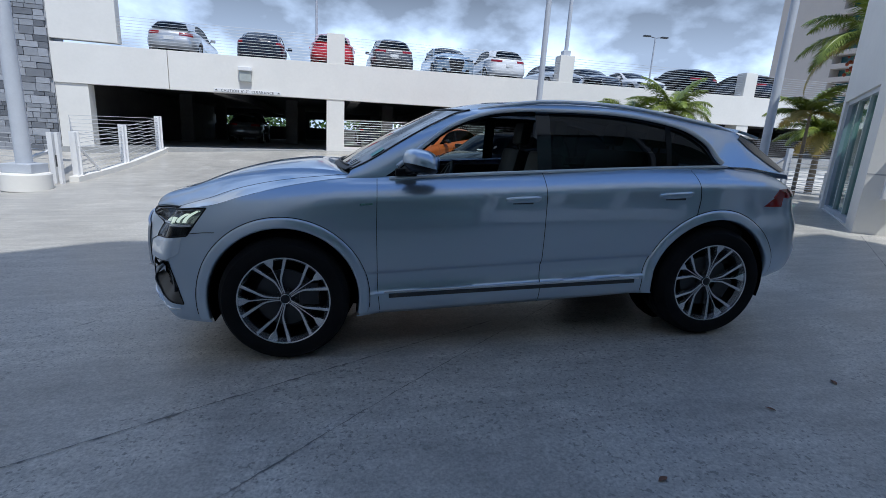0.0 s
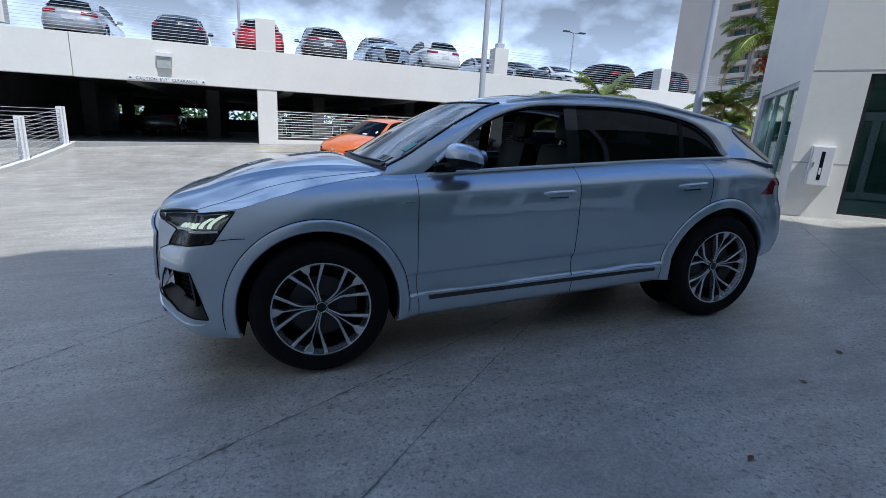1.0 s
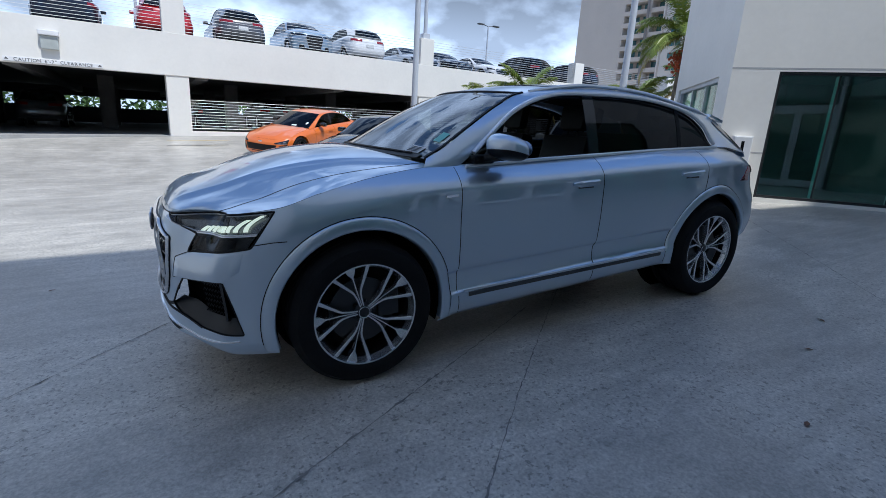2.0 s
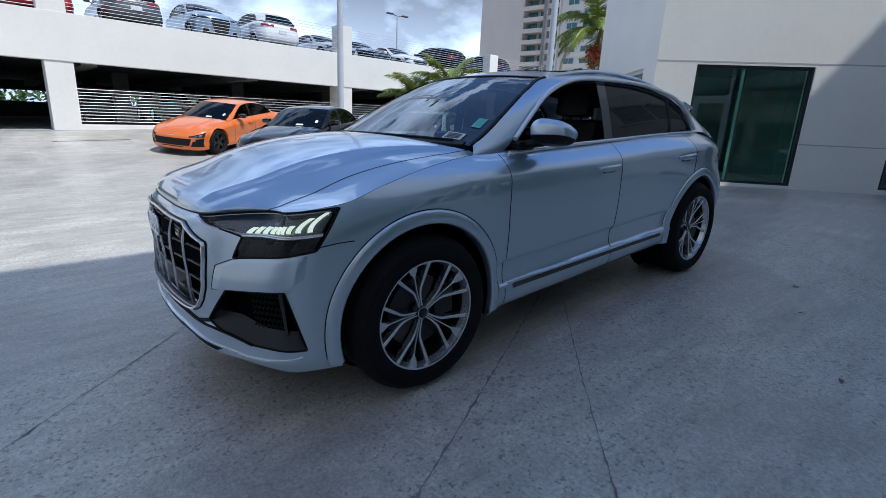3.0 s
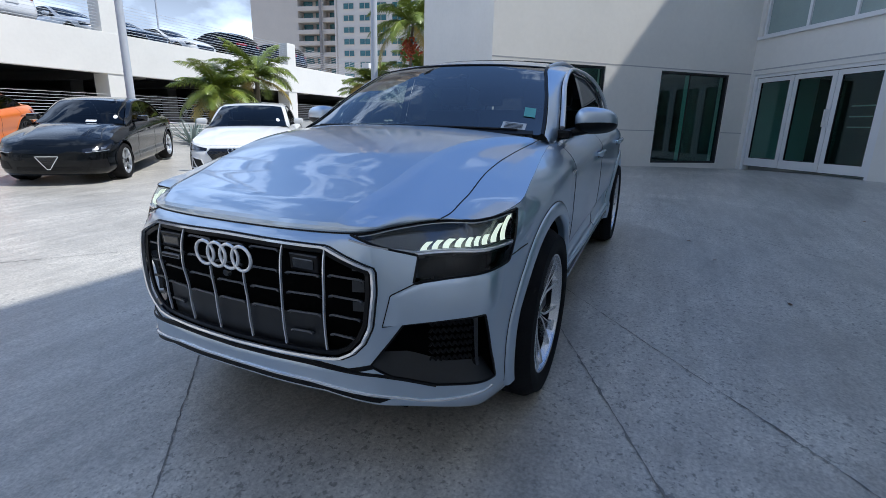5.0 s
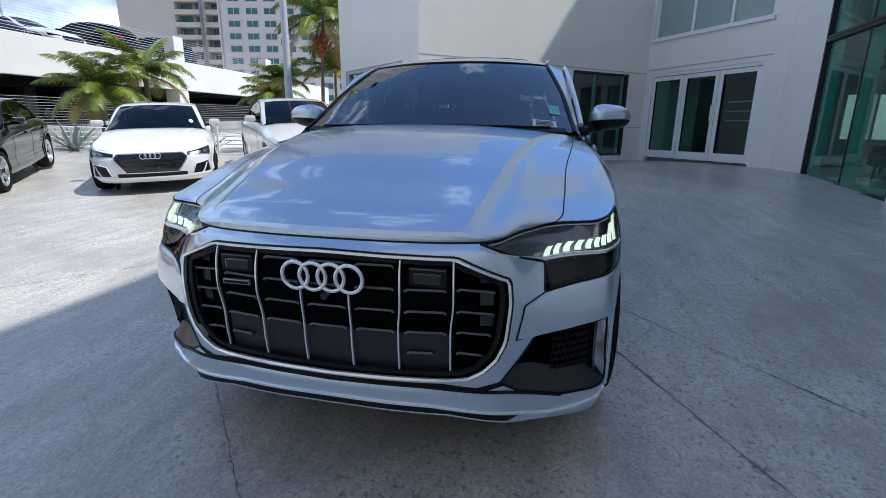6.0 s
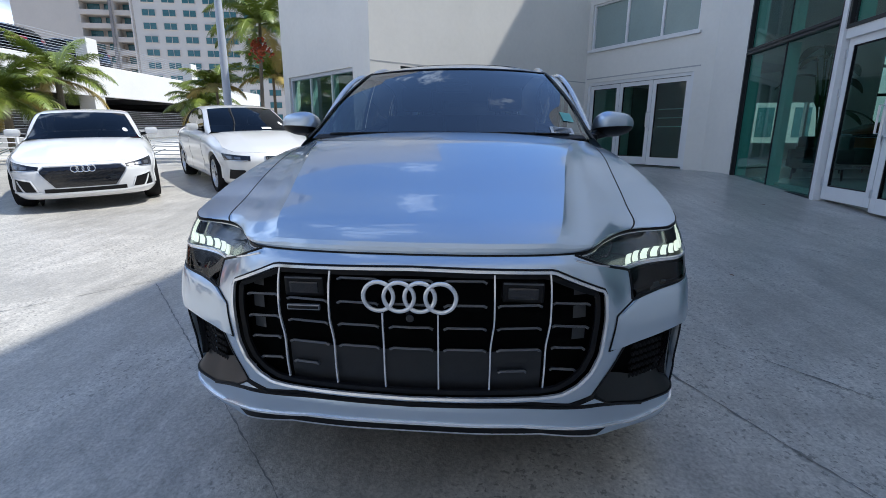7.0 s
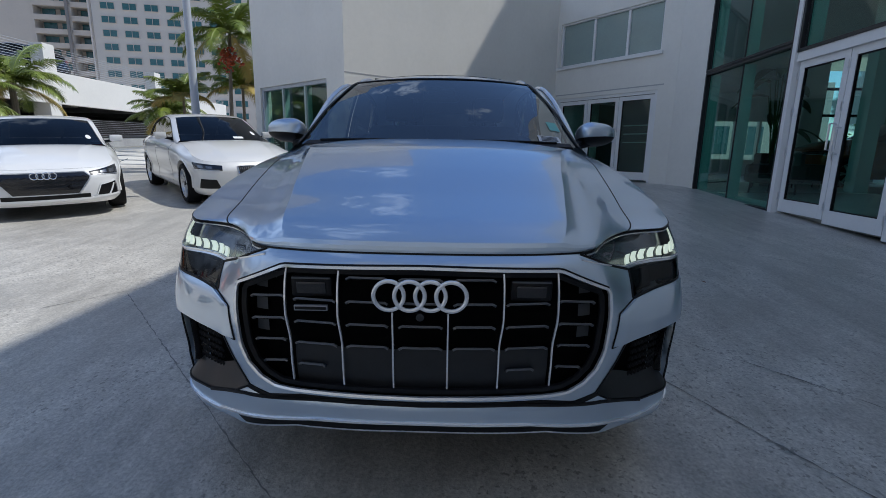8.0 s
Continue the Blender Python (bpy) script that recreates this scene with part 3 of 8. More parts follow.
def leaf_door(name, host, s0, s1, z0, z1, pull):
    d = thing(name, "white framed glass door with a metal pull handle, shut", "door", kind="structure", m=host.matrix_world)
    w = 0.105
    for k, b in enumerate(((s0, s0 + w, z0, z1), (s1 - w, s1, z0, z1), (s0 + w, s1 - w, z0, z0 + 0.2), (s0 + w, s1 - w, z1 - w, z1))):
        bm = bmesh.new()
        box(bm, b[0], b[1], 0.05, 0.11, b[2], b[3], 0.004)
        part("door_frame", bm, M_TRIM, d)
    bm = bmesh.new()
    box(bm, s0 + w, s1 - w, 0.075, 0.085, z0 + 0.2, z1 - w)
    part("pane", bm, M_GLASS, d)
    for a0, a1, b0, b1 in ((s0 + w, s0 + w + 0.014, z0 + 0.2, z1 - w), (s1 - w - 0.014, s1 - w, z0 + 0.2, z1 - w), (s0 + w + 0.014, s1 - w - 0.014, z0 + 0.2, z0 + 0.214), (s0 + w + 0.014, s1 - w - 0.014, z1 - w - 0.014, z1 - w)):
        bm = bmesh.new()
        box(bm, a0, a1, 0.06, 0.1, b0, b1)
        part("gasket", bm, M_BLACK, d)
    bm = bmesh.new()
    box(bm, s1, s1 + 0.008, 0.06, 0.1, z0, z1)
    box(bm, s0, s1, 0.06, 0.1, z1, z1 + 0.01)
    part("edge_gap", bm, M_BLACK, d)
    for zh in (z0 + 0.25, z0 + 0.95, z1 - 0.75, z1 - 0.2):
        bm = bmesh.new()
        box(bm, s0 - 0.012, s0 + 0.014, 0.03, 0.055, zh - 0.06, zh + 0.06, 0.004)
        part("hinge", bm, M_SATIN, d)
    if pull is not None:
        s = s0 + 0.05 if pull < 0 else s1 - 0.05
        bm = bmesh.new()
        tube(bm, [(s, 0.05, 0.98 + z0), (s, -0.03, 0.98 + z0), (s, -0.03, 1.34 + z0), (s, 0.05, 1.34 + z0)], 0.014, 8)
        part("door_handle", bm, M_SATIN, d)
    return d


bm = bmesh.new()
for b in ((0.12, 0.2, 0.3, 2.74), (3.32, 3.4, 0.3, 2.74), (0.2, 3.32, 2.66, 2.74)):
    box(bm, b[0], b[1], 0.02, 0.16, b[2], b[3], 0.004)
part("door_surround", bm, M_TRIM, wall_2)
for k in range(3):
    leaf_door("door_%d" % (k + 1), wall_2, 0.21 + 1.035 * k, 1.235 + 1.035 * k, 0.5, 2.65, 1 if k == 1 else None)
# pier between door wall and curtain wall
pier = wall("wall_3", D, math.degrees(math.atan2(E_.y - D.y, E_.x - D.x)), (E_ - D).length, 15.67, [])
# curtain wall, and an unseen upper wall whose height sets the forecourt's shade edge
CWD = 176.5
CWL = 9.4
wall_4 = thing("wall_4", "tall green glass curtain wall with white mullions", "curtain wall", kind="structure", m=pose(E_.x, E_.y, 0, 0, 0, CWD))
wall_5 = wall("wall_5", E_, CWD, CWL, 15.72, [(0.0, CWL, 0.0, 4.9)], label="white upper wall of the tall showroom block")
for k, (a, b, bars) in enumerate(((0.02, 3.0, (1.45,)), (6.4, 9.3, (7.85,)))):
    window("window_%d" % (5 + k), wall_4, a, b, 0.26 - 0.18 * k, 2.92, fins=(a + 0.08, *bars), deep=0.05)
    window("window_%d" % (7 + k), wall_4, a, b, 2.93, 4.9, fins=(a + 0.08, *bars), deep=0.05)
for k, s in enumerate((3.02, 6.3)):
    bm = bmesh.new()
    box(bm, s, s + 0.1, -0.04, 0.16, 0.2, 4.9, 0.005)
    part("jamb_post", bm, M_TRIM, wall_4)
window("window_9", wall_4, 3.12, 6.3, 2.76, 4.9, fins=(3.2, 4.7), deep=0.05)
bm = bmesh.new()
box(bm, 3.12, 6.3, 0.0, 0.14, 2.62, 2.76, 0.005)
part("door_head", bm, M_TRIM, wall_4)
for k in range(3):
    leaf_door("door_%d" % (k + 4), wall_4, 3.14 + 1.05 * k, 4.18 + 1.05 * k, 0.3 - 0.055 * k, 2.62, (1, -1, None)[k])
END = E_ + Vector((math.cos(radians(CWD)), math.sin(radians(CWD)), 0)) * CWL
# unseen walls added past the curtain wall, their tops cast the left shade edge
wall_6 = wall("wall_6", END, 212, 11.0, 15.72, [])
END2 = END + Vector((math.cos(radians(212)), math.sin(radians(212)), 0)) * 11.0
wall_7 = wall("wall_7", END2, 286, 11.0, 15.72, [])
# unseen wall added behind the walk, blocks low sky light from that side
wall_8 = wall("wall_8", Vector((-8.8, 5.0, 0)), 270, 16.0, 15.0, [], label="plain white stucco wall of the neighbouring block")
# unseen block added behind the lower wing, carries the shade edge on
block = thing("tall_block", "tall white stucco block behind the lower showroom wing", "building", kind="structure")
bm = bmesh.new()
box(bm, 9.0, 24.0, -14.0, 0.0, 5.4, 15.72, m=Matrix.Translation((0, -5.68 + 0.73, 0)) @ pose(0, 0, 0, 0, 0, -3.5))
part("block_wall", bm, M_WHITE, block)
# rooms behind the glass: plain walls with openings to the far side, ceilings
M_ROOM = mat("room_wall", (0.7, 0.7, 0.68), rough=0.9, var=0.05, scale=0.4)
M_ROOMFLOOR = mat("pale_tile_floor", (0.45, 0.44, 0.42), rough=0.25, var=0.08, scale=2)


def room(m, label, boxes, floor, wallm=None):
    bm = bmesh.new()
    for b in boxes:
        box(bm, *b)
    o = part("room_shell", bm, wallm or M_ROOM)
    o.matrix_world = m
    tagged(o, label, "wall", kind="structure")
    bm = bmesh.new()
    box(bm, *floor)
    o = part("floor", bm, M_ROOMFLOOR)
    o.matrix_world = m
    tagged(o, "pale glossy tile floor inside the showroom", "floor", kind="structure")


CWM = pose(E_.x, E_.y, 0, 0, 0, CWD)
# the showroom: far side has tall window openings
SE = -9.0
sb = [(SE, CWL, 0.3, 11.4, 4.9, 5.1), (CWL, CWL + 0.1, 0.35, 11.4, 0, 5), (SE, CWL, 11.2, 11.4, 0, 4.9), (-0.2, 0.1, 3.4, 3.7, 0.3, 4.9), (-5.2, -4.9, 7.3, 7.6, 0.3, 4.9)]
# far end wall with three windows and a tall glazed bay
sb += [(SE - 0.2, SE, -0.2, 4.35, 0, 4.9), (SE - 0.2, SE, 5.2, 5.28, 1.0, 2.5), (SE - 0.2, SE, 6.12, 6.2, 1.0, 2.5), (SE - 0.2, SE, 6.95, 8.4, 0, 4.9), (SE - 0.2, SE, 4.35, 6.95, 0, 1.0), (SE - 0.2, SE, 4.35, 6.95, 2.5, 4.9), (SE - 0.2, SE, 8.4, 11.4, 0, 0.5)]
room(CWM, "plain white showroom walls, columns and ceiling behind glass", sb, (SE, CWL, 0.2, 11.3, 0.2, 0.4))
bm = bmesh.new()
for z in (2.75, 3.75):
    box(bm, SE - 0.15, SE - 0.05, 8.4, 11.2, z - 0.05, z + 0.05)
for d in (8.42, 10.6):
    box(bm, SE - 0.15, SE - 0.05, d - 0.03, d + 0.03, 0.5, 4.9)
far_bars = part("window_bars", bm, M_BLACKFRAME)
far_bars.matrix_world = CWM
tagged(far_bars, "black bars of a tall glazed bay", "window frame", kind="structure")
# office walls are coloured dark to stand for the dim room
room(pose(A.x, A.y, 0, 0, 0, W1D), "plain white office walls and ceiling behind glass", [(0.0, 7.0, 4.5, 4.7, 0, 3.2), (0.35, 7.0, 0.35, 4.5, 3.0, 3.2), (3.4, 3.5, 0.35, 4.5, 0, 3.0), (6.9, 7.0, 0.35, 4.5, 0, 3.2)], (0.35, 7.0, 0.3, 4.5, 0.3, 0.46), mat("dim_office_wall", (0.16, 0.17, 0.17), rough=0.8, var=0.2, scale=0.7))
room(pose(C.x, C.y, 0, 0, 0, W2D), "plain white lobby walls and ceiling behind glass", [(0.0, 4.0, 0.35, 4.0, 3.0, 3.2), (-0.3, 0.0, 0.35, 6.0, 0, 5.0)], (0.0, 4.0, 0.3, 3.2, 0.3, 0.47))

lobby_wall = thing("display_wall", "dark slatted display wall inside the lobby", "wall panel", m=pose(C.x, C.y, 0, 0, 0, W2D))
bm = bmesh.new()
box(bm, 0.2, 2.3, 1.9, 2.0, 0.47, 2.9)
part("panel", bm, mat("dark_panel", (0.03, 0.032, 0.035), rough=0.5, var=0.2, scale=2), lobby_wall)
for z in (1.5, 1.75, 2.0):
    bm = bmesh.new()
    box(bm, 1.2, 2.1, 1.87, 1.9, z, z + 0.03)
    part("shelf", bm, M_TRIM, lobby_wall)
lobby_column = thing("column", "round white column in the lobby", "column", kind="structure", m=pose(C.x, C.y, 0, 0, 0, W2D))
bm = bmesh.new()
tube(bm, [(2.75, 1.5, 0.4), (2.75, 1.5, 3.0)], 0.16, 16)
part("shaft", bm, M_TRIM, lobby_column, smooth=True)


def lounge_chair(s, d, rz):
    c = thing("lounge_chair", "dark upholstered lounge chair on a showroom floor", "chair", group="showroom chairs", m=CWM @ pose(s, d, 0.4, 0, 0, rz))
    bm = bmesh.new()
    box(bm, -0.35, 0.35, -0.32, 0.32, 0.22, 0.42, 0.06)
    part("seat", bm, M_SEAT, c, smooth=True)
    bm = bmesh.new()
    box(bm, -0.35, 0.35, 0.24, 0.38, 0.3, 0.85, 0.06)
    part("backrest", bm, M_SEAT, c, smooth=True)
    for sg in (-1, 1):
        bm = bmesh.new()
        box(bm, sg * 0.38 - 0.05, sg * 0.38 + 0.05, -0.3, 0.34, 0.25, 0.6, 0.04)
        part("armrest", bm, M_SEAT, c, smooth=True)
        for q in (-0.25, 0.28):
            bm = bmesh.new()
            tube(bm, [(sg * 0.3, q, 0.0), (sg * 0.28, q, 0.24)], 0.018, 6)
            part("leg", bm, M_BLACK, c)


for s_, d_, r_ in ((0.9, 1.2, 20), (-0.6, 1.9, -30), (-0.8, 2.9, 160), (-2.2, 3.0, 200), (7.4, 1.9, 40)):
    lounge_chair(s_, d_, r_)


def potted_plant(s, d, seed):
    random.seed(seed)
    t = thing("potted_plant", "tall dark-leaved plant in a round pot on a showroom floor", "plant", m=CWM @ pose(s, d, 0.4))
    bm = bmesh.new()
    lathe_z = [(0.0, 0.0), (0.16, 0.0), (0.22, 0.45), (0.2, 0.46), (0.19, 0.4), (0.0, 0.4)]
    rings = [[bm.verts.new((r * math.cos(2 * math.pi * k / 20), r * math.sin(2 * math.pi * k / 20), z)) for k in range(20)] for r, z in lathe_z[1:5]]
    for i in range(3):
        for k in range(20):
            bm.faces.new((rings[i][k], rings[i][(k + 1) % 20], rings[i + 1][(k + 1) % 20], rings[i + 1][k]))
    bm.faces.new(rings[0][::-1])
    bm.faces.new(rings[3])
    part("pot", bm, M_GREYCON, t)
    for k in range(11):
        a = k * 2.399
        dr = Vector((math.cos(a), math.sin(a), 0))
        sd = Vector((-math.sin(a), math.cos(a), 0))
        h, out = random.uniform(1.3, 2.9), random.uniform(0.3, 0.8)
        base, knee = Vector((0, 0, 0.4)), dr * out * 0.4 + Vector((0, 0, h))
        bm = bmesh.new()
        tube(bm, [base, dr * out * 0.15 + Vector((0, 0, h * 0.6)), knee], 0.015, 5)
        part("stalk", bm, M_HEDGE, t)
        bm = bmesh.new()
        prev = None
        for i in range(9):
            q = i / 8
            c = knee + dr * 0.75 * q + Vector((0, 0, 0.3 * q - 0.55 * q * q))
            w = 0.15 * math.sin(math.pi * min(0.99, q * 0.9 + 0.08)) ** 0.7
            row = [bm.verts.new(c - sd * w + Vector((0, 0, 0.04))), bm.verts.new(c), bm.verts.new(c + sd * w + Vector((0, 0, 0.04)))]
            if prev:
                bm.faces.new((prev[0], prev[1], row[1], row[0]))
                bm.faces.new((prev[1], prev[2], row[2], row[1]))
            prev = row
        part("leaf", bm, mat("house_leaf", (0.04, 0.09, 0.03), rough=0.4, var=0.3, scale=4), t, smooth=True)


potted_plant(-1.2, 2.3, 5)

# ---- car bodies: a wrap round the plan outline, a hood, and a greenhouse ----
def spline(knots, n=12):
    """A dense Catmull-Rom line through knots of any dimension."""
    k = [np.array(q, float) for q in knots]
    k = [2 * k[0] - k[1]] + k + [2 * k[-1] - k[-2]]
    out = []
    for i in range(1, len(k) - 2):
        a, b, c, d = k[i - 1:i + 3]
        for j in range(n):
            t = j / n
            out.append(0.5 * (2 * b + (c - a) * t + (2 * a - 5 * b + 4 * c - d) * t * t + (3 * b - a - 3 * c + d) * t ** 3))
    out.append(k[-2])
    return np.array(out)


def sstep(a, b, x):
    t = min(max((x - a) / (b - a), 0), 1)
    return t * t * (3 - 2 * t)


class Shape:
    """The left half of a car body, y counted positive outwards; front axle at x = 0, ground at z = 0."""

    def __init__(s, spec):
        s.spec = spec
        s.plan = spline(spec["plan"], 16)
        d = np.linalg.norm(np.diff(s.plan, axis=0), axis=1)
        s.arc = np.concatenate([[0], np.cumsum(d)])
        s.L = s.arc[-1]
        i = int(np.argmax(s.plan[:, 1]))
        s.imax = i
        tab = lambda key: curve([(s.station(q[0]), q[1]) for q in spec[key]])
        s.zb, s.zt, s.tin = tab("bottom"), tab("top"), tab("top_in")
        s.front, s.side, s.rear = (curve(spec[k]) for k in ("front_prof", "side_prof", "rear_prof"))
        s.uf0, s.uf1 = s.station(("y", spec["front_to"][0])), s.station(spec["front_to"][1])
        s.ur0, s.ur1 = s.station(spec["rear_from"][0]), s.station(spec["rear_from"][1])
        s.rise = curve(spec["hood_rise"]) if "hood_rise" in spec else None
        s.D, s.R = spline(spec["dlo"], 10), spline(spec["rail"], 10)

    def station(s, q):
        """Length along the plan outline: of a place x on the flank, ("y", y) on the front, ("r", y) on the rear."""
        if isinstance(q, tuple):
            if q[0] == "y":
                return float(np.interp(q[1], s.plan[:s.imax + 1, 1], s.arc[:s.imax + 1]))
            return float(np.interp(-q[1], -s.plan[s.imax:, 1], s.arc[s.imax:]))
        return float(np.interp(q, s.plan[:, 0], s.arc))

    def at(s, u):
        x = np.interp(u, s.arc, s.plan[:, 0])
        y = np.interp(u, s.arc, s.plan[:, 1])
        e = 0.02
        dx = np.interp(u + e, s.arc, s.plan[:, 0]) - np.interp(u - e, s.arc, s.plan[:, 0])
        dy = np.interp(u + e, s.arc, s.plan[:, 1]) - np.interp(u - e, s.arc, s.plan[:, 1])
        if u < e:
            dx, dy = 0.0, 1.0
        if u > s.L - e:
            dx, dy = 0.0, -1.0
        l = math.hypot(dx, dy)
        return x, y, -dy / l, dx / l

    def inset(s, u, z):
        wf = 1 - sstep(s.uf0, s.uf1, u)
        wr = sstep(s.ur0, s.ur1, u)
        x = float(np.interp(u, s.arc, s.plan[:, 0]))
        zs = z - s.spec.get("rise", 0.0) * (min(max(x, 0.5), 2.6) - 1.0)
        sd = s.side(zs)
        if s.spec.get("rise") and zs < 0.6:
            w = sstep(0.42, 0.62, x) * (1 - sstep(2.42, 2.6, x))
            sd = lerp(0.01 + 0.1 * max(0.0, 0.33 - z), sd, w)
        o = s.front(z) * wf + s.rear(z) * wr + sd * (1 - wf - wr)
        d = s.zt(u) - z
        g = max(0, 1 - d / 0.15)
        c = s.spec.get("corner_in")
        if c:
            o += c[2] * math.exp(-((u - c[0]) / c[1]) ** 2) * sstep(0.68, 0.95, z)
        return o + s.tin(u) * g * g

    def wrap(s, u, z, out=0.0):
        x, y, nx, ny = s.at(u)
        k = out - s.inset(u, z)
        return (x + nx * k, max(0.0, y + ny * k), z)

    def flank(s, x, z, out=0.0):
        """The point of the flank at that x and height."""
        u = s.station(x)
        for _ in range(3):
            q = s.wrap(u, z, out)
            u += (x - q[0]) * (1 if abs(s.at(u)[3]) > 0.3 else 0)
        return s.wrap(u, z, out)

    def top(s, u):
        return np.array(s.wrap(u, s.zt(u)))

    def line(s, which, t):
        a = s.D if which == "D" else s.R
        f = t * (len(a) - 1)
        i = min(int(f), len(a) - 2)
        return a[i] * (1 - f + i) + a[i + 1] * (f - i)

    def hood(s, a, b):
        """a across from -1 (left) to 1, b from the front edge to the cowl."""
        c0, c1 = s.station(s.spec["hood_corner"]), s.station(s.spec["cowl_x"])
        def edge(q):
            p = s.top(c0 + (c1 - c0) * q)
            return p
        f = lambda t: (lambda p: np.array((p[0], math.copysign(p[1], t) if abs(t) > 1e-6 else 0.0, p[2])))(s.top(abs(t) * c0))
        e1 = edge(1)
        cw = s.spec["cowl"]
        bk = lambda t: np.array((lerp(cw[0], e1[0], t * t), t * e1[1], lerp(cw[1], e1[2], abs(t) ** 2.2)))
        lft = edge(b)
        rgt = lft * (1, 1, 1)
        lm = lft * (1, -1, 1)
        t = a
        w = (t + 1) / 2
        bc = (1 - w) * ((1 - b) * f(-1) + b * bk(-1)) + w * ((1 - b) * f(1) + b * bk(1))
        p = (1 - b) * f(t) + b * bk(t) + (1 - w) * lm + w * rgt - bc
        rise = s.rise(b) if s.rise else s.spec["hood_bulge"] * math.sin(math.pi * b * 0.97) ** 0.75
        bul = rise * (1 - abs(t) ** 3)
        cr = s.spec.get("hood_crease")
        if cr:
            tc, w = s.crease(b)
            k = min(1.0, max(0.0, (abs(t) - tc) / w))
            bul += cr[2] * w * 0.42 * (1 - k) ** 2 * sstep(0, 0.13, b) - 0.008 * math.sin(math.pi * min(1.0, 2.2 * k)) * sstep(0, 0.12, b) * (1 - b)
        p[2] += bul
        return p

    def crease(s, b):
        """Where the hood's fold lies across, and how wide it is."""
        cr = s.spec.get("hood_crease", (0.5, 0.8, 0))
        tc = cr[0] + (cr[1] - cr[0]) * b ** 2.2
        return tc, min(lerp(0.2, 0.09, b), 0.98 - tc)

    def hood_grid(s, a, b):
        """The hood with the crease on a grid line; a in 0..1."""
        v = 2 * a - 1
        tc, w = s.crease(b)
        k = abs(v)
        t = k / 0.6 * tc if k < 0.6 else tc + (k - 0.6) / 0.1 * w if k < 0.7 else tc + w + (k - 0.7) / 0.3 * (1 - tc - w)
        return s.hood(math.copysign(t, v), b)

    def screen(s, a, b):
        """Windscreen: a across -1..1, b from base to header."""
        w = s.spec["screen"]
        side = s.line("R", w["t0"] + (w["t1"] - w["t0"]) * b)
        cen = np.array((lerp(w["base"][0], w["head"][0], b), 0, lerp(w["base"][1], w["head"][1], b) + 0.02 * math.sin(math.pi * b)))
        k = abs(a) ** 2.2
        return np.array((lerp(cen[0], side[0], k), a * side[1], lerp(cen[2], side[2], k)))

    def tail(s, a, b):
        """Rear glass: b from the roof down."""
        w = s.spec["tail"]
        side = s.line("R", w["t0"] + (w["t1"] - w["t0"]) * b)
        cen = np.array((lerp(w["head"][0], w["base"][0], b), 0, lerp(w["head"][1], w["base"][1], b) + 0.02 * math.sin(math.pi * b)))
        k = abs(a) ** 2.2
        return np.array((lerp(cen[0], side[0], k), a * side[1], lerp(cen[2], side[2], k)))

    def roof(s, a, b):
        w = s.spec
        t = w["screen"]["t1"] + (w["tail"]["t0"] - w["screen"]["t1"]) * b
        side = s.line("R", t)
        x0, z0 = w["screen"]["head"]
        x1, z1 = w["tail"]["head"]
        cx = lerp(x0, x1, b)
        cz = curve(w["roof"])(cx)
        k = abs(a) ** 2.4
        return np.array((lerp(cx, side[0], abs(a) ** 2.2), a * side[1], lerp(cz, side[2], k)))

    def frame_strip(s, t, b):
        """Pillars and roof rail, between the side glass and the roof edge."""
        p, q = s.line("D", t), s.line("R", t)
        r = p * (1 - b) + q * b
        r[1] += 0.012 * math.sin(math.pi * b)
        return r


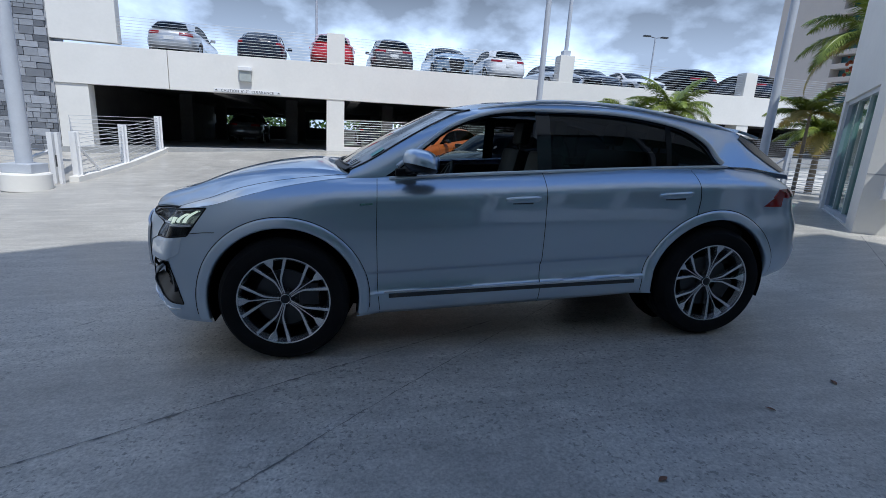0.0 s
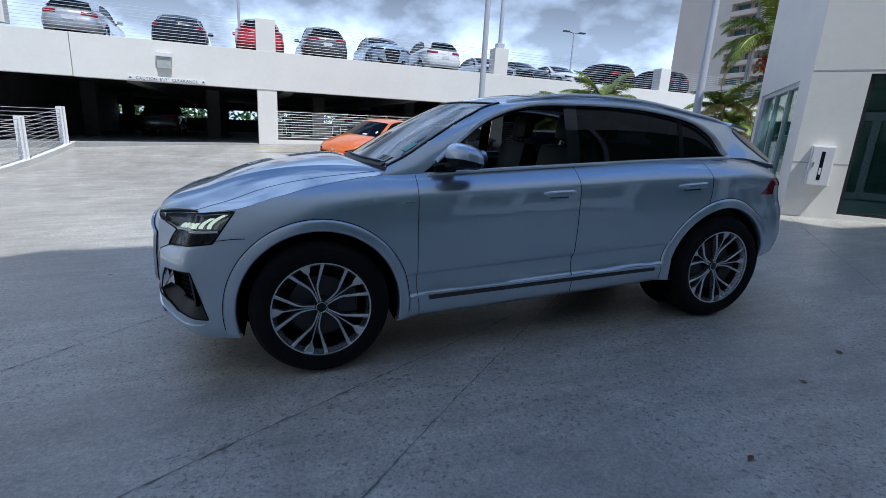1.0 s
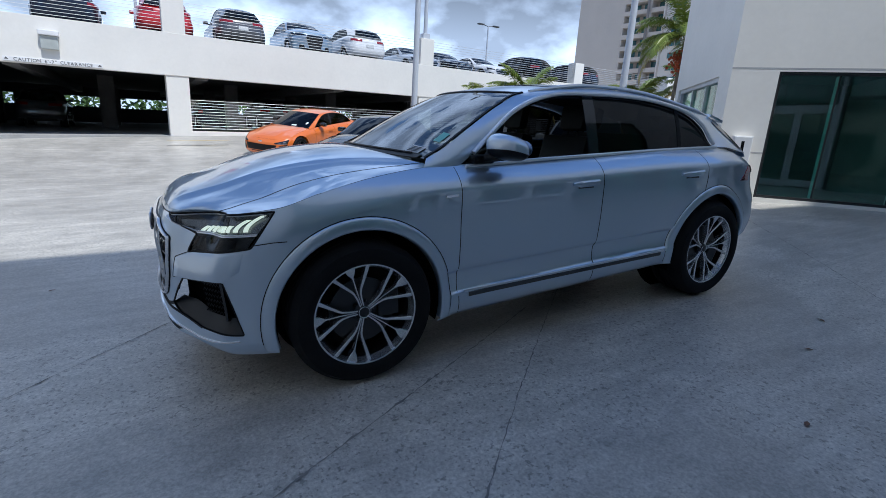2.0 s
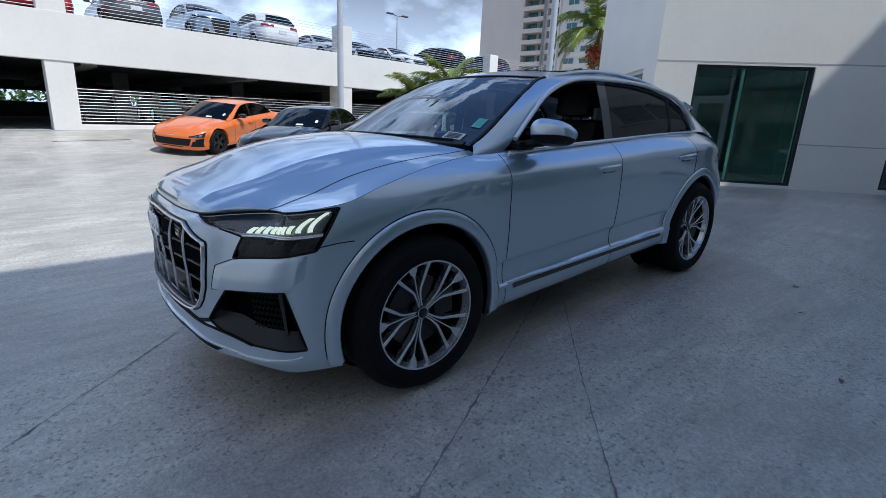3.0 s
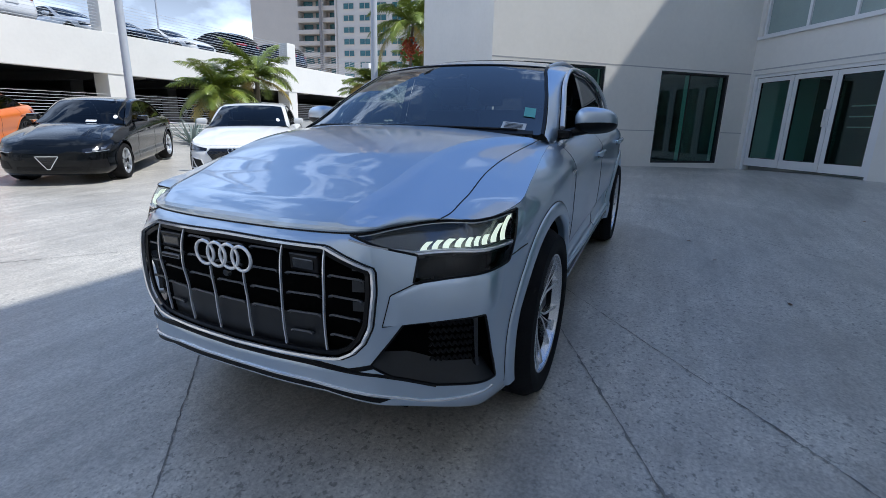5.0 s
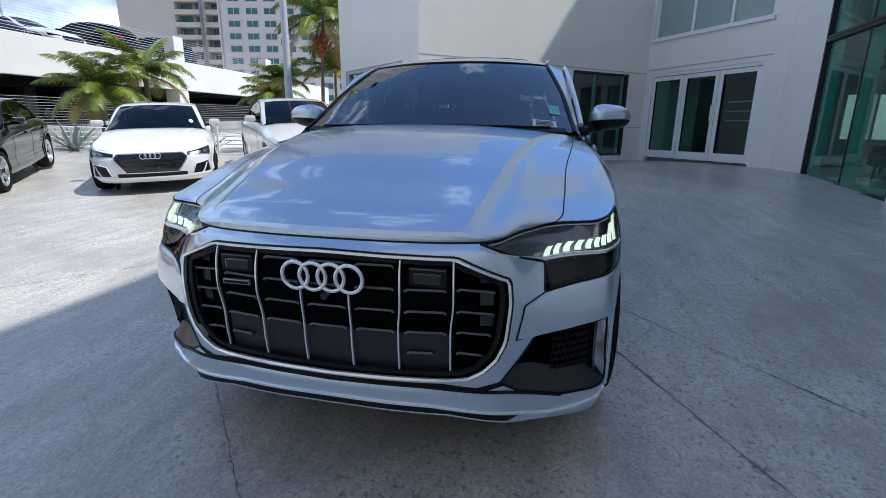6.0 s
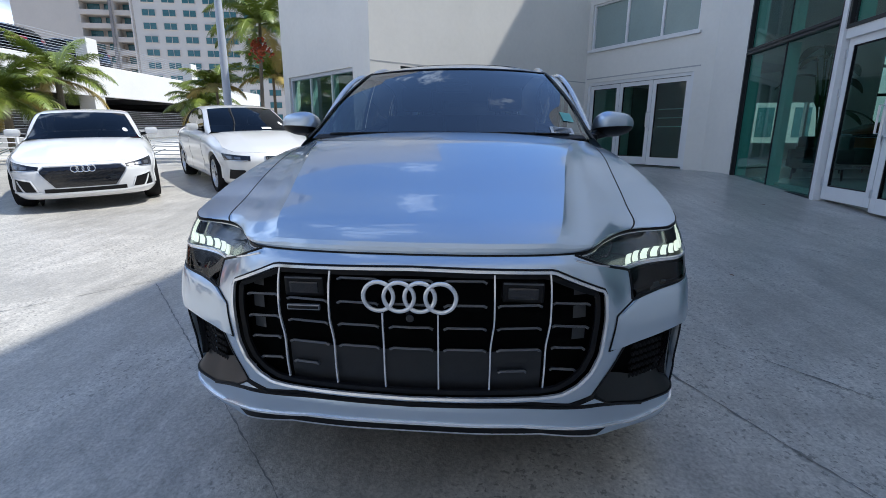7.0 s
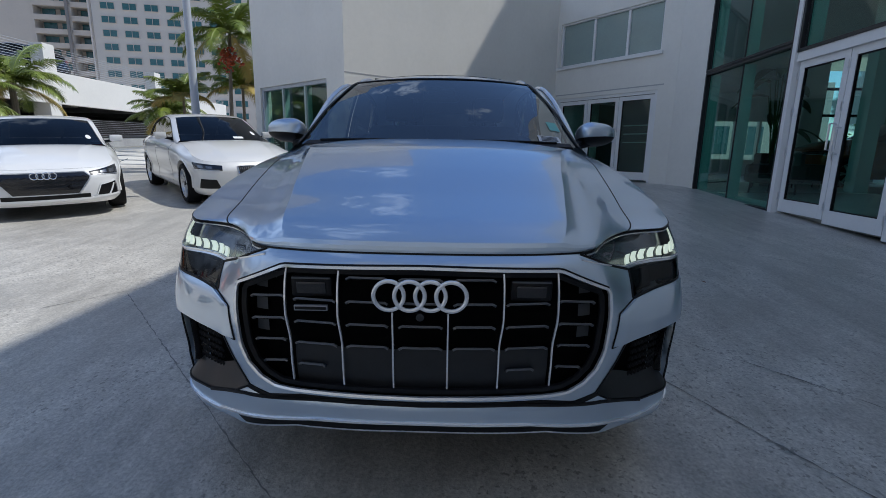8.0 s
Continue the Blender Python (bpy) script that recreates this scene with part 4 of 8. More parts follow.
HERO = dict(
    plan=[(-0.985, 0), (-0.976, 0.22), (-0.95, 0.42), (-0.91, 0.565), (-0.84, 0.675), (-0.77, 0.79), (-0.695, 0.888), (-0.6, 0.927), (-0.45, 0.947), (-0.3, 0.958), (0, 0.97), (0.35, 0.968), (0.65, 0.955),
          (1.2, 0.955), (1.8, 0.957), (2.4, 0.966), (2.75, 0.978), (3.0, 0.982), (3.3, 0.965), (3.55, 0.925), (3.75, 0.85), (3.89, 0.7), (3.96, 0.42), (3.985, 0)],
    bottom=[(("y", 0), 0.38), (("y", 0.4), 0.37), (("y", 0.6), 0.33), (-0.6, 0.265), (-0.35, 0.25), (0.5, 0.255), (1.7, 0.285), (2.55, 0.33), (3.5, 0.36), (("r", 0), 0.38)],
    top=[(("y", 0), 0.94), (("y", 0.5), 0.942), (-0.78, 0.958), (-0.42, 0.996), (-0.2, 1.055), (0.1, 1.118), (0.4, 1.153), (0.64, 1.162), (1.2, 1.173), (1.77, 1.19), (2.4, 1.21), (3.06, 1.218), (3.4, 1.2), (3.62, 1.165), (3.8, 1.13), (("r", 0), 1.12)],
    top_in=[(("y", 0), 0.03), (("y", 0.5), 0.02), (("y", 0.7), 0.03), (-0.6, 0.03), (-0.4, 0.03), (-0.2, 0.05), (0.1, 0.085), (0.4, 0.11), (0.64, 0.122), (1.2, 0.125), (2.4, 0.13), (3.06, 0.17), (3.4, 0.18), (3.7, 0.16), (("r", 0), 0.13)],
    rise=0.034, corner_in=(0.82, 0.18, 0.085),
    front_prof=[(0.26, 0.06), (0.29, 0.02), (0.33, 0.002), (0.37, 0.0), (0.41, 0.0), (0.45, 0.0), (0.475, 0.005), (0.5, 0.006), (0.6, 0.0), (0.75, 0.003), (0.85, 0.01), (0.91, 0.024), (0.96, 0.06)],
    side_prof=[(0.24, 0.09), (0.3, 0.03), (0.37, 0.012), (0.415, 0.012), (0.43, 0.034), (0.5, 0.042), (0.548, 0.04), (0.57, 0.018), (0.6, 0.01), (0.8, 0.0), (0.95, 0.0), (1.03, 0.004), (1.2, 0.02)],
    rear_prof=[(0.36, 0.12), (0.45, 0.03), (0.6, 0.0), (0.75, 0.01), (0.9, 0.05), (1.0, 0.06), (1.12, 0.05)],
    front_to=(0.62, -0.3), rear_from=(2.7, 3.6),
    hood_corner=-0.7, cowl_x=0.46, cowl=(0.3, 1.205), hood_bulge=0.06, hood_rise=[(0, 0), (0.1, 0.022), (0.22, 0.046), (0.36, 0.066), (0.5, 0.07), (0.7, 0.058), (0.9, 0.035), (1, 0.0)], hood_crease=(0.452, 0.94, 0.46),
    dlo=[(0.38, 0.845, 1.115), (0.64, 0.825, 1.156), (0.858, 0.785, 1.313), (1.1, 0.735, 1.478), (1.404, 0.705, 1.572), (1.8, 0.7, 1.588), (2.3, 0.708, 1.568), (2.735, 0.728, 1.492), (2.953, 0.758, 1.382), (3.09, 0.79, 1.235), (3.35, 0.775, 1.21), (3.63, 0.735, 1.163)],
    rail=[(0.44, 0.8, 1.2), (0.58, 0.775, 1.265), (0.8, 0.725, 1.392), (1.03, 0.66, 1.51), (1.26, 0.612, 1.592), (1.8, 0.615, 1.64), (2.4, 0.6, 1.618), (2.95, 0.575, 1.535), (3.2, 0.56, 1.492), (3.42, 0.545, 1.442), (3.58, 0.6, 1.32), (3.76, 0.69, 1.15)],
    screen=dict(t0=0.0, t1=4 / 11, base=(0.3, 1.205), head=(1.1, 1.618)),
    tail=dict(t0=9 / 11, t1=1.0, head=(3.46, 1.475), base=(3.87, 1.135)),
    roof=[(1.1, 1.618), (1.4, 1.665), (1.8, 1.686), (2.25, 1.68), (2.66, 1.648), (2.95, 1.605), (3.3, 1.525), (3.46, 1.475)],
)

FLIP = True  # turns the upper sheets to face up


def inside(pts, x, y):
    c = False
    for (x0, y0), (x1, y1) in zip(pts, pts[1:] + pts[:1]):
        if (y0 > y) != (y1 > y) and x < (x1 - x0) * (y - y0) / (y1 - y0) + x0:
            c = not c
    return c


def along(pts, t):
    """A point at the fraction t of a polyline."""
    ls = [math.dist(a, b) for a, b in zip(pts, pts[1:])]
    d = t * sum(ls)
    for (a, b), l in zip(zip(pts, pts[1:]), ls):
        if d <= l + 1e-9:
            k = d / l if l else 0
            return [p + (q - p) * k for p, q in zip(a, b)]
        d -= l
    return list(pts[-1])


def patch(S, low, high, out=0.0, nu=24, nv=10, side=-1, thick=0.0):
    """A piece of the wrap between two polylines of (u, z), on one side of the car (-1 left)."""
    bm = bmesh.new()

    def fn(a, b):
        p, q = along(low, a), along(high, a)
        r = S.wrap(p[0] + (q[0] - p[0]) * b, p[1] + (q[1] - p[1]) * b, out(a, b) if callable(out) else out)
        return (r[0], side * r[1], r[2])
    sheet(bm, fn, nu, nv, flip=side > 0)
    if thick:
        bmesh.ops.solidify(bm, geom=bm.faces[:], thickness=thick)
    return bm


def strip(pts, w, t=0.002, up=None, closed=False):
    """A flat-sided ribbon along 3D points: (point, outward normal) pairs; w wide, t proud."""
    bm = bmesh.new()
    rows = []
    n = len(pts)
    for i, (q, nrm) in enumerate(pts):
        a, b = pts[(i - 1) % n if closed else max(i - 1, 0)][0], pts[(i + 1) % n if closed else min(i + 1, n - 1)][0]
        d = (Vector(b) - Vector(a)).normalized()
        nv = Vector(nrm).normalized()
        s = d.cross(nv).normalized()
        q = Vector(q)
        rows.append([bm.verts.new(q + s * w / 2 - nv * 0.004), bm.verts.new(q + s * w * 0.42 + nv * t), bm.verts.new(q - s * w * 0.42 + nv * t), bm.verts.new(q - s * w / 2 - nv * 0.004)])
    for i in range(n if closed else n - 1):
        for k in range(3):
            bm.faces.new((rows[i][k], rows[i][k + 1], rows[(i + 1) % n][k + 1], rows[(i + 1) % n][k]))
    bmesh.ops.recalc_face_normals(bm, faces=bm.faces)
    return bm


def wrap_line(S, pts, n, side=-1, out=0.0):
    """Points with normals along a polyline of (u, z) on the wrap."""
    res = []
    for i in range(n + 1):
        u, z = along(pts, i / n)
        r = S.wrap(u, z, out)
        _, _, nx, ny = S.at(u)
        res.append(((r[0], side * r[1], r[2]), (nx, side * ny, 0)))
    return res


def lathe(bm, prof, n=48, axis="y"):
    """A body of revolution about the y axis from (y, r) pairs."""
    rings = [[bm.verts.new((r * math.cos(2 * math.pi * k / n), y, r * math.sin(2 * math.pi * k / n))) for k in range(n)] for y, r in prof]
    for i in range(len(rings) - 1):
        for k in range(n):
            bm.faces.new((rings[i][k], rings[i][(k + 1) % n], rings[i + 1][(k + 1) % n], rings[i + 1][k]))
    bmesh.ops.recalc_face_normals(bm, faces=bm.faces)


M_FLANK = mat("dark_barrel_paint", (0.014, 0.015, 0.017), rough=0.4, metal=0.5)


def make_wheel(parent, R, rim, width, n=64, fine=True, face=M_SATIN, back=M_RIMDARK, five=True):
    """A wheel whose outer face looks to -y, its hub at the origin; the tyre is the part, the rest hang on it."""
    bm = bmesh.new()
    w = width
    sh = R - rim
    prof = [(0.012, rim - 0.008), (-0.012, rim + 0.004), (-0.02, rim + 0.012), (-0.03, rim + sh * 0.4), (-0.024, rim + sh * 0.72), (0.0, R - 0.02), (0.02, R - 0.006)]
    if fine:
        for k in range(4):
            y = 0.035 + k * (w - 0.1) / 4
            prof += [(y, R), (y + (w - 0.1) / 4 - 0.014, R), (y + (w - 0.1) / 4 - 0.012, R - 0.008), (y + (w - 0.1) / 4 - 0.002, R - 0.008)]
    prof += [(w - 0.07, R), (w - 0.04, R - 0.006), (w - 0.02, R - 0.03), (w - 0.01, rim + 0.02), (w - 0.03, rim - 0.005)]
    lathe(bm, prof, n)
    tyre = part("wheel", bm, M_RUBBER, parent, "black tyre on a split-spoke alloy rim" if fine else "", smooth=True, sharp=50)
    bm = bmesh.new()
    lathe(bm, [(-0.008, rim - 0.001), (-0.014, rim + 0.003), (-0.012, rim - 0.005), (0.004, rim - 0.007), (0.03, rim - 0.021), (w - 0.05, rim - 0.03), (w - 0.03, rim - 0.001)], n)
    part("rim", bm, M_SPOKE if fine else face, tyre, "machined silver rim", smooth=True)
    bm = bmesh.new()
    lathe(bm, [(0.03, rim - 0.024), (w - 0.05, rim - 0.034)], n)
    part("barrel", bm, M_FLANK, tyre, smooth=True)
    bm = bmesh.new()
    lathe(bm, [(0.075, 0.03), (0.07, rim * 0.66), (0.085, rim * 0.66), (0.085, 0.03)], 32)
    part("brake_disc", bm, M_STEEL, tyre, smooth=True)
    # black disc put in for the shadow inside the barrel
    bm = bmesh.new()
    lathe(bm, [(w - 0.09, 0.02), (w - 0.09, rim - 0.02)], 32)
    part("barrel_shadow", bm, M_BLACK, tyre)
    bm = bmesh.new()
    box(bm, 0.08 * rim / 0.27, 0.2 * rim / 0.27, 0.045, 0.12, -0.05, 0.1, 0.012)
    part("brake_caliper", bm, M_STEEL, tyre)

    def spoke(a0, a1, w0, w1, r0, r1, y0, y1, thick, bow=0.012):
        """A blade from the hub at angle a0 to the rim at a1."""
        bm = bmesh.new()
        rows = []
        for i in range(7):
            t = i / 6
            a = a0 + (a1 - a0) * t
            r = r0 + (r1 - r0) * t
            c = Vector((r * math.cos(a), y0 + (y1 - y0) * t + bow * math.sin(math.pi * t), r * math.sin(a)))
            s = Vector((-math.sin(a), 0, math.cos(a))) * (w0 + (w1 - w0) * t ** 1.5) / 2
            up = Vector((0, -1, 0))
            rows.append([bm.verts.new(c - s - up * thick), bm.verts.new(c - s * 0.86), bm.verts.new(c + s * 0.86), bm.verts.new(c + s - up * thick)])
        for i in range(6):
            for k in range(3):
                bm.faces.new((rows[i][k], rows[i][k + 1], rows[i + 1][k + 1], rows[i + 1][k]))
        bmesh.ops.recalc_face_normals(bm, faces=bm.faces)
        return bm
    def blade(c, pts, sink=0.0):
        """A bar along (radial, sideways, width) stations of the arm at angle c."""
        bm = bmesh.new()
        rows = []
        er, es = Vector((math.cos(c), 0, math.sin(c))), Vector((-math.sin(c), 0, math.cos(c)))
        for i, (r, o, wd) in enumerate(pts):
            p, q = pts[max(i - 1, 0)], pts[min(i + 1, len(pts) - 1)]
            d = (er * (q[0] - p[0]) + es * (q[1] - p[1])).normalized()
            sd = Vector((0, 1, 0)).cross(d) * wd / 2
            y = dish * (1 - r / rim) ** 1.2 + 0.004 + 0.01 * math.sin(math.pi * min(1, r / rim)) - 0.008 * r / rim + sink
            m = er * r + es * o + Vector((0, y, 0))
            dn = Vector((0, 0.034, 0))
            rows.append([bm.verts.new(m - sd * 1.15 + dn), bm.verts.new(m - sd + Vector((0, 0.002, 0))), bm.verts.new(m - sd * 0.8), bm.verts.new(m + sd * 0.8), bm.verts.new(m + sd + Vector((0, 0.002, 0))), bm.verts.new(m + sd * 1.15 + dn)])
        for i in range(len(rows) - 1):
            for k in range(5):
                bm.faces.new((rows[i][k], rows[i][k + 1], rows[i + 1][k + 1], rows[i + 1][k]))
        bmesh.ops.recalc_face_normals(bm, faces=bm.faces)
        return bm
    k0 = radians(107)
    dish = 0.036 if fine else 0.0
    if fine:
        for g in range(5):
            c = k0 + g * 2 * math.pi / 5
            for sg in (-1, 1):
                e = 0.37 * sg
                part("spoke", blade(c, [(0.028, sg * 0.009, 0.008), (0.3 * rim, sg * 0.0125, 0.01), (0.42 * rim, sg * 0.018, 0.012), (0.5 * rim, sg * 0.027, 0.014), ((rim - 0.004) * math.cos(e), (rim - 0.004) * math.sin(e), 0.021)]), M_SPOKE, tyre)
            part("spoke", blade(c, [(0.03, 0, 0.006), (0.5 * rim, 0, 0.0065), (0.74 * rim, 0, 0.008), (0.79 * rim, 0, 0.014), (0.86 * rim, 0, 0.038), (rim - 0.005, 0, 0.062)], 0.003), M_SPOKE, tyre)
            bm = bmesh.new()
            lathe(bm, [(-0.002, 0.0), (-0.002, 0.006), (0.01, 0.009)], 8)
            b = part("wheel_bolt", bm, M_RIMDARK, tyre)
            b.matrix_basis = Matrix.Translation((0.056 * math.cos(c + 0.63), 0.018 + dish, 0.056 * math.sin(c + 0.63)))
    else:
        for g in range(5 if five else 10):
            c = k0 + g * 2 * math.pi / (5 if five else 10)
            for sg in ((-1, 1) if five else (0,)):
                part("spoke", spoke(c + sg * 0.12, c + sg * 0.2, 0.03, 0.045, 0.04, rim - 0.006, 0.006, -0.006, 0.03), face, tyre)
    bm = bmesh.new()
    lathe(bm, [(dish - 0.004, 0.0), (dish - 0.004, 0.03), (dish, 0.036), (dish + 0.02, 0.05)], 24)
    part("hub_cap", bm, back, tyre, smooth=True)
    if fine:
        bm = bmesh.new()
        tube(bm, [(0.031 * math.cos(a), dish - 0.004, 0.031 * math.sin(a)) for a in [2 * math.pi * k / 28 for k in range(29)]], 0.0025, 6, cap=False)
        part("hub_ring", bm, M_CHROME, tyre, smooth=True)
    return tyre


def copy_part(ob, m, parent):
    """A copy of a part and what hangs on it."""
    c = copy_thing(ob, m)
    c.parent = parent
    return c


def seat(parent, x, y, w=0.5, bench=False):
    bm = bmesh.new()
    box(bm, x - 0.25, x + 0.25, y - w / 2, y + w / 2, 0.62, 0.78, 0.05)
    box(bm, -0.07, 0.07, y - w / 2, y + w / 2, 0, 0.6, 0.05, m=pose(x + 0.27, 0, 0.72, 0, 14, 0))
    part("rear_bench" if bench else "seat", bm, M_SEAT, parent, "black leather seat", smooth=True)
    for yy in ((y - 0.36, y + 0.36) if bench else (y,)):
        bm = bmesh.new()
        box(bm, -0.05, 0.05, yy - 0.13, yy + 0.13, 0, 0.2, 0.04, m=pose(x + 0.44, 0, 1.34, 0, 10, 0))
        tube(bm, [(x + 0.41, yy - 0.05, 1.22), (x + 0.45, yy - 0.05, 1.4)], 0.008, 6)
        tube(bm, [(x + 0.41, yy + 0.05, 1.22), (x + 0.45, yy + 0.05, 1.4)], 0.008, 6)
        part("headrest", bm, M_SEAT, parent, smooth=True)


M_VENTMESH = mat("vent_mesh_black", (0.006, 0.006, 0.007), rough=0.6, spec=0.15)
M_BRIGHT = mat("bright_anodised_trim", (0.93, 0.94, 0.95), rough=0.16, metal=0.35, coat=0.6)
M_POLISH = mat("polished_trim", (0.92, 0.93, 0.95), rough=0.13, metal=0.6, coat=0.5)


def build_hero():
    S = Shape(HERO)
    car = thing("suv", "silver metallic coupe-roofed SUV with a chrome-framed black grille, parked in shade", "car", m=pose(0.02, 0.93, 0, 0, -2.87, 0))
    axles = (0.0, 2.995)
    UH = [(0.5, 0.938), (1.242, 0.985), (1.12, 0.818), (0.725, 0.776), (0.745, 0.86)]
    FOG = [(0.57, 0.485), (0.69, 0.64), (0.977, 0.655), (1.052, 0.381), (0.8, 0.398), (0.65, 0.44)]
    GR = [(0.0, 0.907), (0.42, 0.9), (0.582, 0.832), (0.584, 0.76), (0.57, 0.635), (0.545, 0.577), (0.507, 0.534), (0.46, 0.509), (0.4, 0.503), (0.0, 0.5)]
    GRU = [(S.station(("y", y)), z) for y, z in GR]
    U0 = S.L
    zlo = lambda u: S.zb(u)

    def sta(a):
        return 1.4 * a / 0.55 if a < 0.55 else 1.4 + (U0 - 1.4) * (a - 0.55) / 0.45

    def cut(q, a, b):
        u = sta(a)
        z = S.zb(u) + (S.zt(u) - S.zb(u)) * b
        for ax in axles:
            if (q.x - ax) ** 2 + (z - 0.395) ** 2 < 0.475 ** 2 and z > 0.1:
                return False
        if u < 1.4:
            for pg in (UH, FOG, GRU + [(-0.05, 0.5), (-0.05, 0.907)]):
                if inside(pg, u, z):
                    return False
        return True
    bm = bmesh.new()
    sheet(bm, lambda a, b: S.wrap(sta(a), S.zb(sta(a)) + (S.zt(sta(a)) - S.zb(sta(a))) * b), 600, 104, mirror=True, keep=cut, flip=True)
    body = part("body", bm, M_SILVER, car, "silver metallic painted body panels", smooth=True, sharp=40)
    # hood
    bm = bmesh.new()
    sheet(bm, lambda a, b: S.hood_grid(a, b) + np.array((0, 0, 0.002)), 120, 60, flip=FLIP)
    hood = part("hood", bm, M_SILVER, car, smooth=True, sharp=13)
    def on_hood(t, b):
        e = 0.01
        p = S.hood(t, b)
        n = Vector(S.hood(t, min(b + e, 1)) - S.hood(t, max(b - e, 0))).cross(Vector(S.hood(t + e, b) - S.hood(t - e, b)))
        return (tuple(p + np.array((0, 0, 0.002))), n if n.z > 0 else -n)
    for sg in (-1, 1):
        line = [(0.86, 0.0), (0.83, 0.1), (0.8, 0.2), (0.79, 0.3), (0.8, 0.4), (0.825, 0.52), (0.865, 0.66), (0.905, 0.84), (0.93, 0.99)]
        smooth_line = spline(line, 6)
        part("shut_line", strip([on_hood(sg * t, b) for t, b in smooth_line], 0.006, 0.0008), M_BLACK, hood)
    lead = [(S.top(abs(u)) * (1, -1 if u < 0 else 1, 1) + np.array((-0.002, 0, 0.0005)), (-0.9, 0, 0.5)) for u in np.linspace(-0.52, 0.52, 61)]
    part("shut_line", strip([(tuple(q), n) for q, n in lead], 0.006, 0.0008), M_BLACK, hood)
    # roof and pillars
    bm = bmesh.new()
    sheet(bm, lambda a, b: S.roof(2 * a - 1, b), 48, 50, flip=FLIP)
    part("roof", bm, M_SILVER, car, smooth=True)
    bm = bmesh.new()
    sheet(bm, lambda a, b: S.frame_strip(a, b), 130, 10, mirror=True, flip=True)
    part("pillar_frame", bm, M_SILVER, car, smooth=True)
    # dark glass roof panel
    bm = bmesh.new()
    sheet(bm, lambda a, b: S.roof((2 * a - 1) * 0.72, 0.15 + 0.5 * b) + np.array((0, 0, 0.004)), 30, 30, flip=FLIP)
    part("glass_roof", bm, M_GLOSSBLACK, car, smooth=True)
    # glass
    bm = bmesh.new()
    sheet(bm, lambda a, b: S.screen((2 * a - 1) * 0.985, b * 0.985), 40, 24, flip=FLIP)
    part("windscreen", bm, M_CARGLASS, car, "clear windscreen reflecting sky", smooth=True)
    for sg in (1, -1):
        pts = [(S.screen(sg * 0.985, k / 20) + np.array((-0.004, 0, 0.006)), (-0.5, sg * 0.3, 0.8)) for k in range(21)]
        part("screen_seal", strip(pts, 0.018, 0.002), M_BLACK, car)
    pts = [(S.screen(-0.97 + 1.94 * k / 24, 0.985) + np.array((-0.004, 0, 0.004)), (-0.5, 0, 0.85)) for k in range(25)]
    part("screen_seal", strip(pts, 0.014, 0.001), M_BLACK, car)
    pts = [(S.screen(-0.93 + 1.86 * k / 24, 0.03) + np.array((-0.012, 0, 0.003)), (-0.4, 0, 0.9)) for k in range(25)]
    part("cowl", strip(pts, 0.05, 0.001), M_BLACK, car)
    for y0, y1, h in ((-0.62, 0.05, 0.03), (0.02, 0.62, 0.03)):
        bm = bmesh.new()
        pts = [S.screen(lerp(y0, y1, k / 8) / 0.75, 0.05) + np.array((-0.006, 0, 0.008)) for k in range(9)]
        tube(bm, pts, 0.007, 6)
        part("wiper", bm, M_BLACK, car)
    bm = bmesh.new()
    sheet(bm, lambda a, b: S.tail((2 * a - 1) * 0.96, 0.02 + 0.96 * b), 30, 14, flip=FLIP)
    part("rear_window", bm, M_DARKGLASS, car, smooth=True)
    bm = bmesh.new()
    sheet(bm, lambda a, b: S.tail((2 * a - 1) * 1.0, -0.02 + 0.2 * b) + np.array((0.10 * b - 0.02, 0, 0.02 - 0.012 * b)), 30, 6)
    bmesh.ops.solidify(bm, geom=bm.faces[:], thickness=0.02)
    part("roof_spoiler", bm, M_SILVER, car, smooth=True)
    bm = bmesh.new()
    sheet(bm, lambda a, b: S.tail(2 * a - 1, 0.97 + 0.03 * b) * (1 - b) + np.array((lerp(3.76, 3.87, 1 - abs(2 * a - 1) ** 2), (2 * a - 1) * 0.7, 1.115)) * b, 30, 4, flip=FLIP)
    part("tailgate_top", bm, M_SILVER, car, smooth=True)
    # side glass between belt and window line
    belt = curve([(0.64, 1.153), (1.2, 1.178), (1.77, 1.195), (2.4, 1.213), (3.09, 1.225)])
    ztop = curve([(q[0], q[2]) for q in S.D if 0.63 < q[0] < 3.1])
    ytop = curve([(q[0], q[1]) for q in S.D if 0.63 < q[0] < 3.1])

    def side_glass(x0, x1, sg, inn=0.012):
        bm = bmesh.new()

        def fn(a, b):
            x = lerp(x0, x1, a)
            z0, z1 = belt(x), max(ztop(x), belt(x) + 0.002)
            yb = lerp(0.83, 0.8, (x - 0.64) / 2.45)
            return (x, sg * (lerp(yb, ytop(x), b * (z1 - z0) / max(0.02, z1 - z0)) - inn + 0.01 * math.sin(math.pi * b)), lerp(z0, z1, b))
        return sheet(bm, fn, 24, 10, flip=sg > 0)
    for sg in (-1, 1):
        if sg > 0:
            part("side_window", side_glass(0.66, 1.69, sg), M_CARGLASS, car, smooth=True)
        part("side_window", side_glass(1.79, 2.66, sg), M_DARKGLASS, car, "dark privacy glass", smooth=True)
        part("side_window", side_glass(2.69, 3.08, sg), M_DARKGLASS, car, "dark privacy glass", smooth=True)
        part("window_pillar", side_glass(1.69, 1.79, sg, 0.008), M_GLOSSBLACK, car, smooth=True)
        part("window_pillar", side_glass(2.655, 2.695, sg, 0.009), M_BLACK, car, smooth=True)
        # bright window surround: along the top, then back along the belt
        pts = []
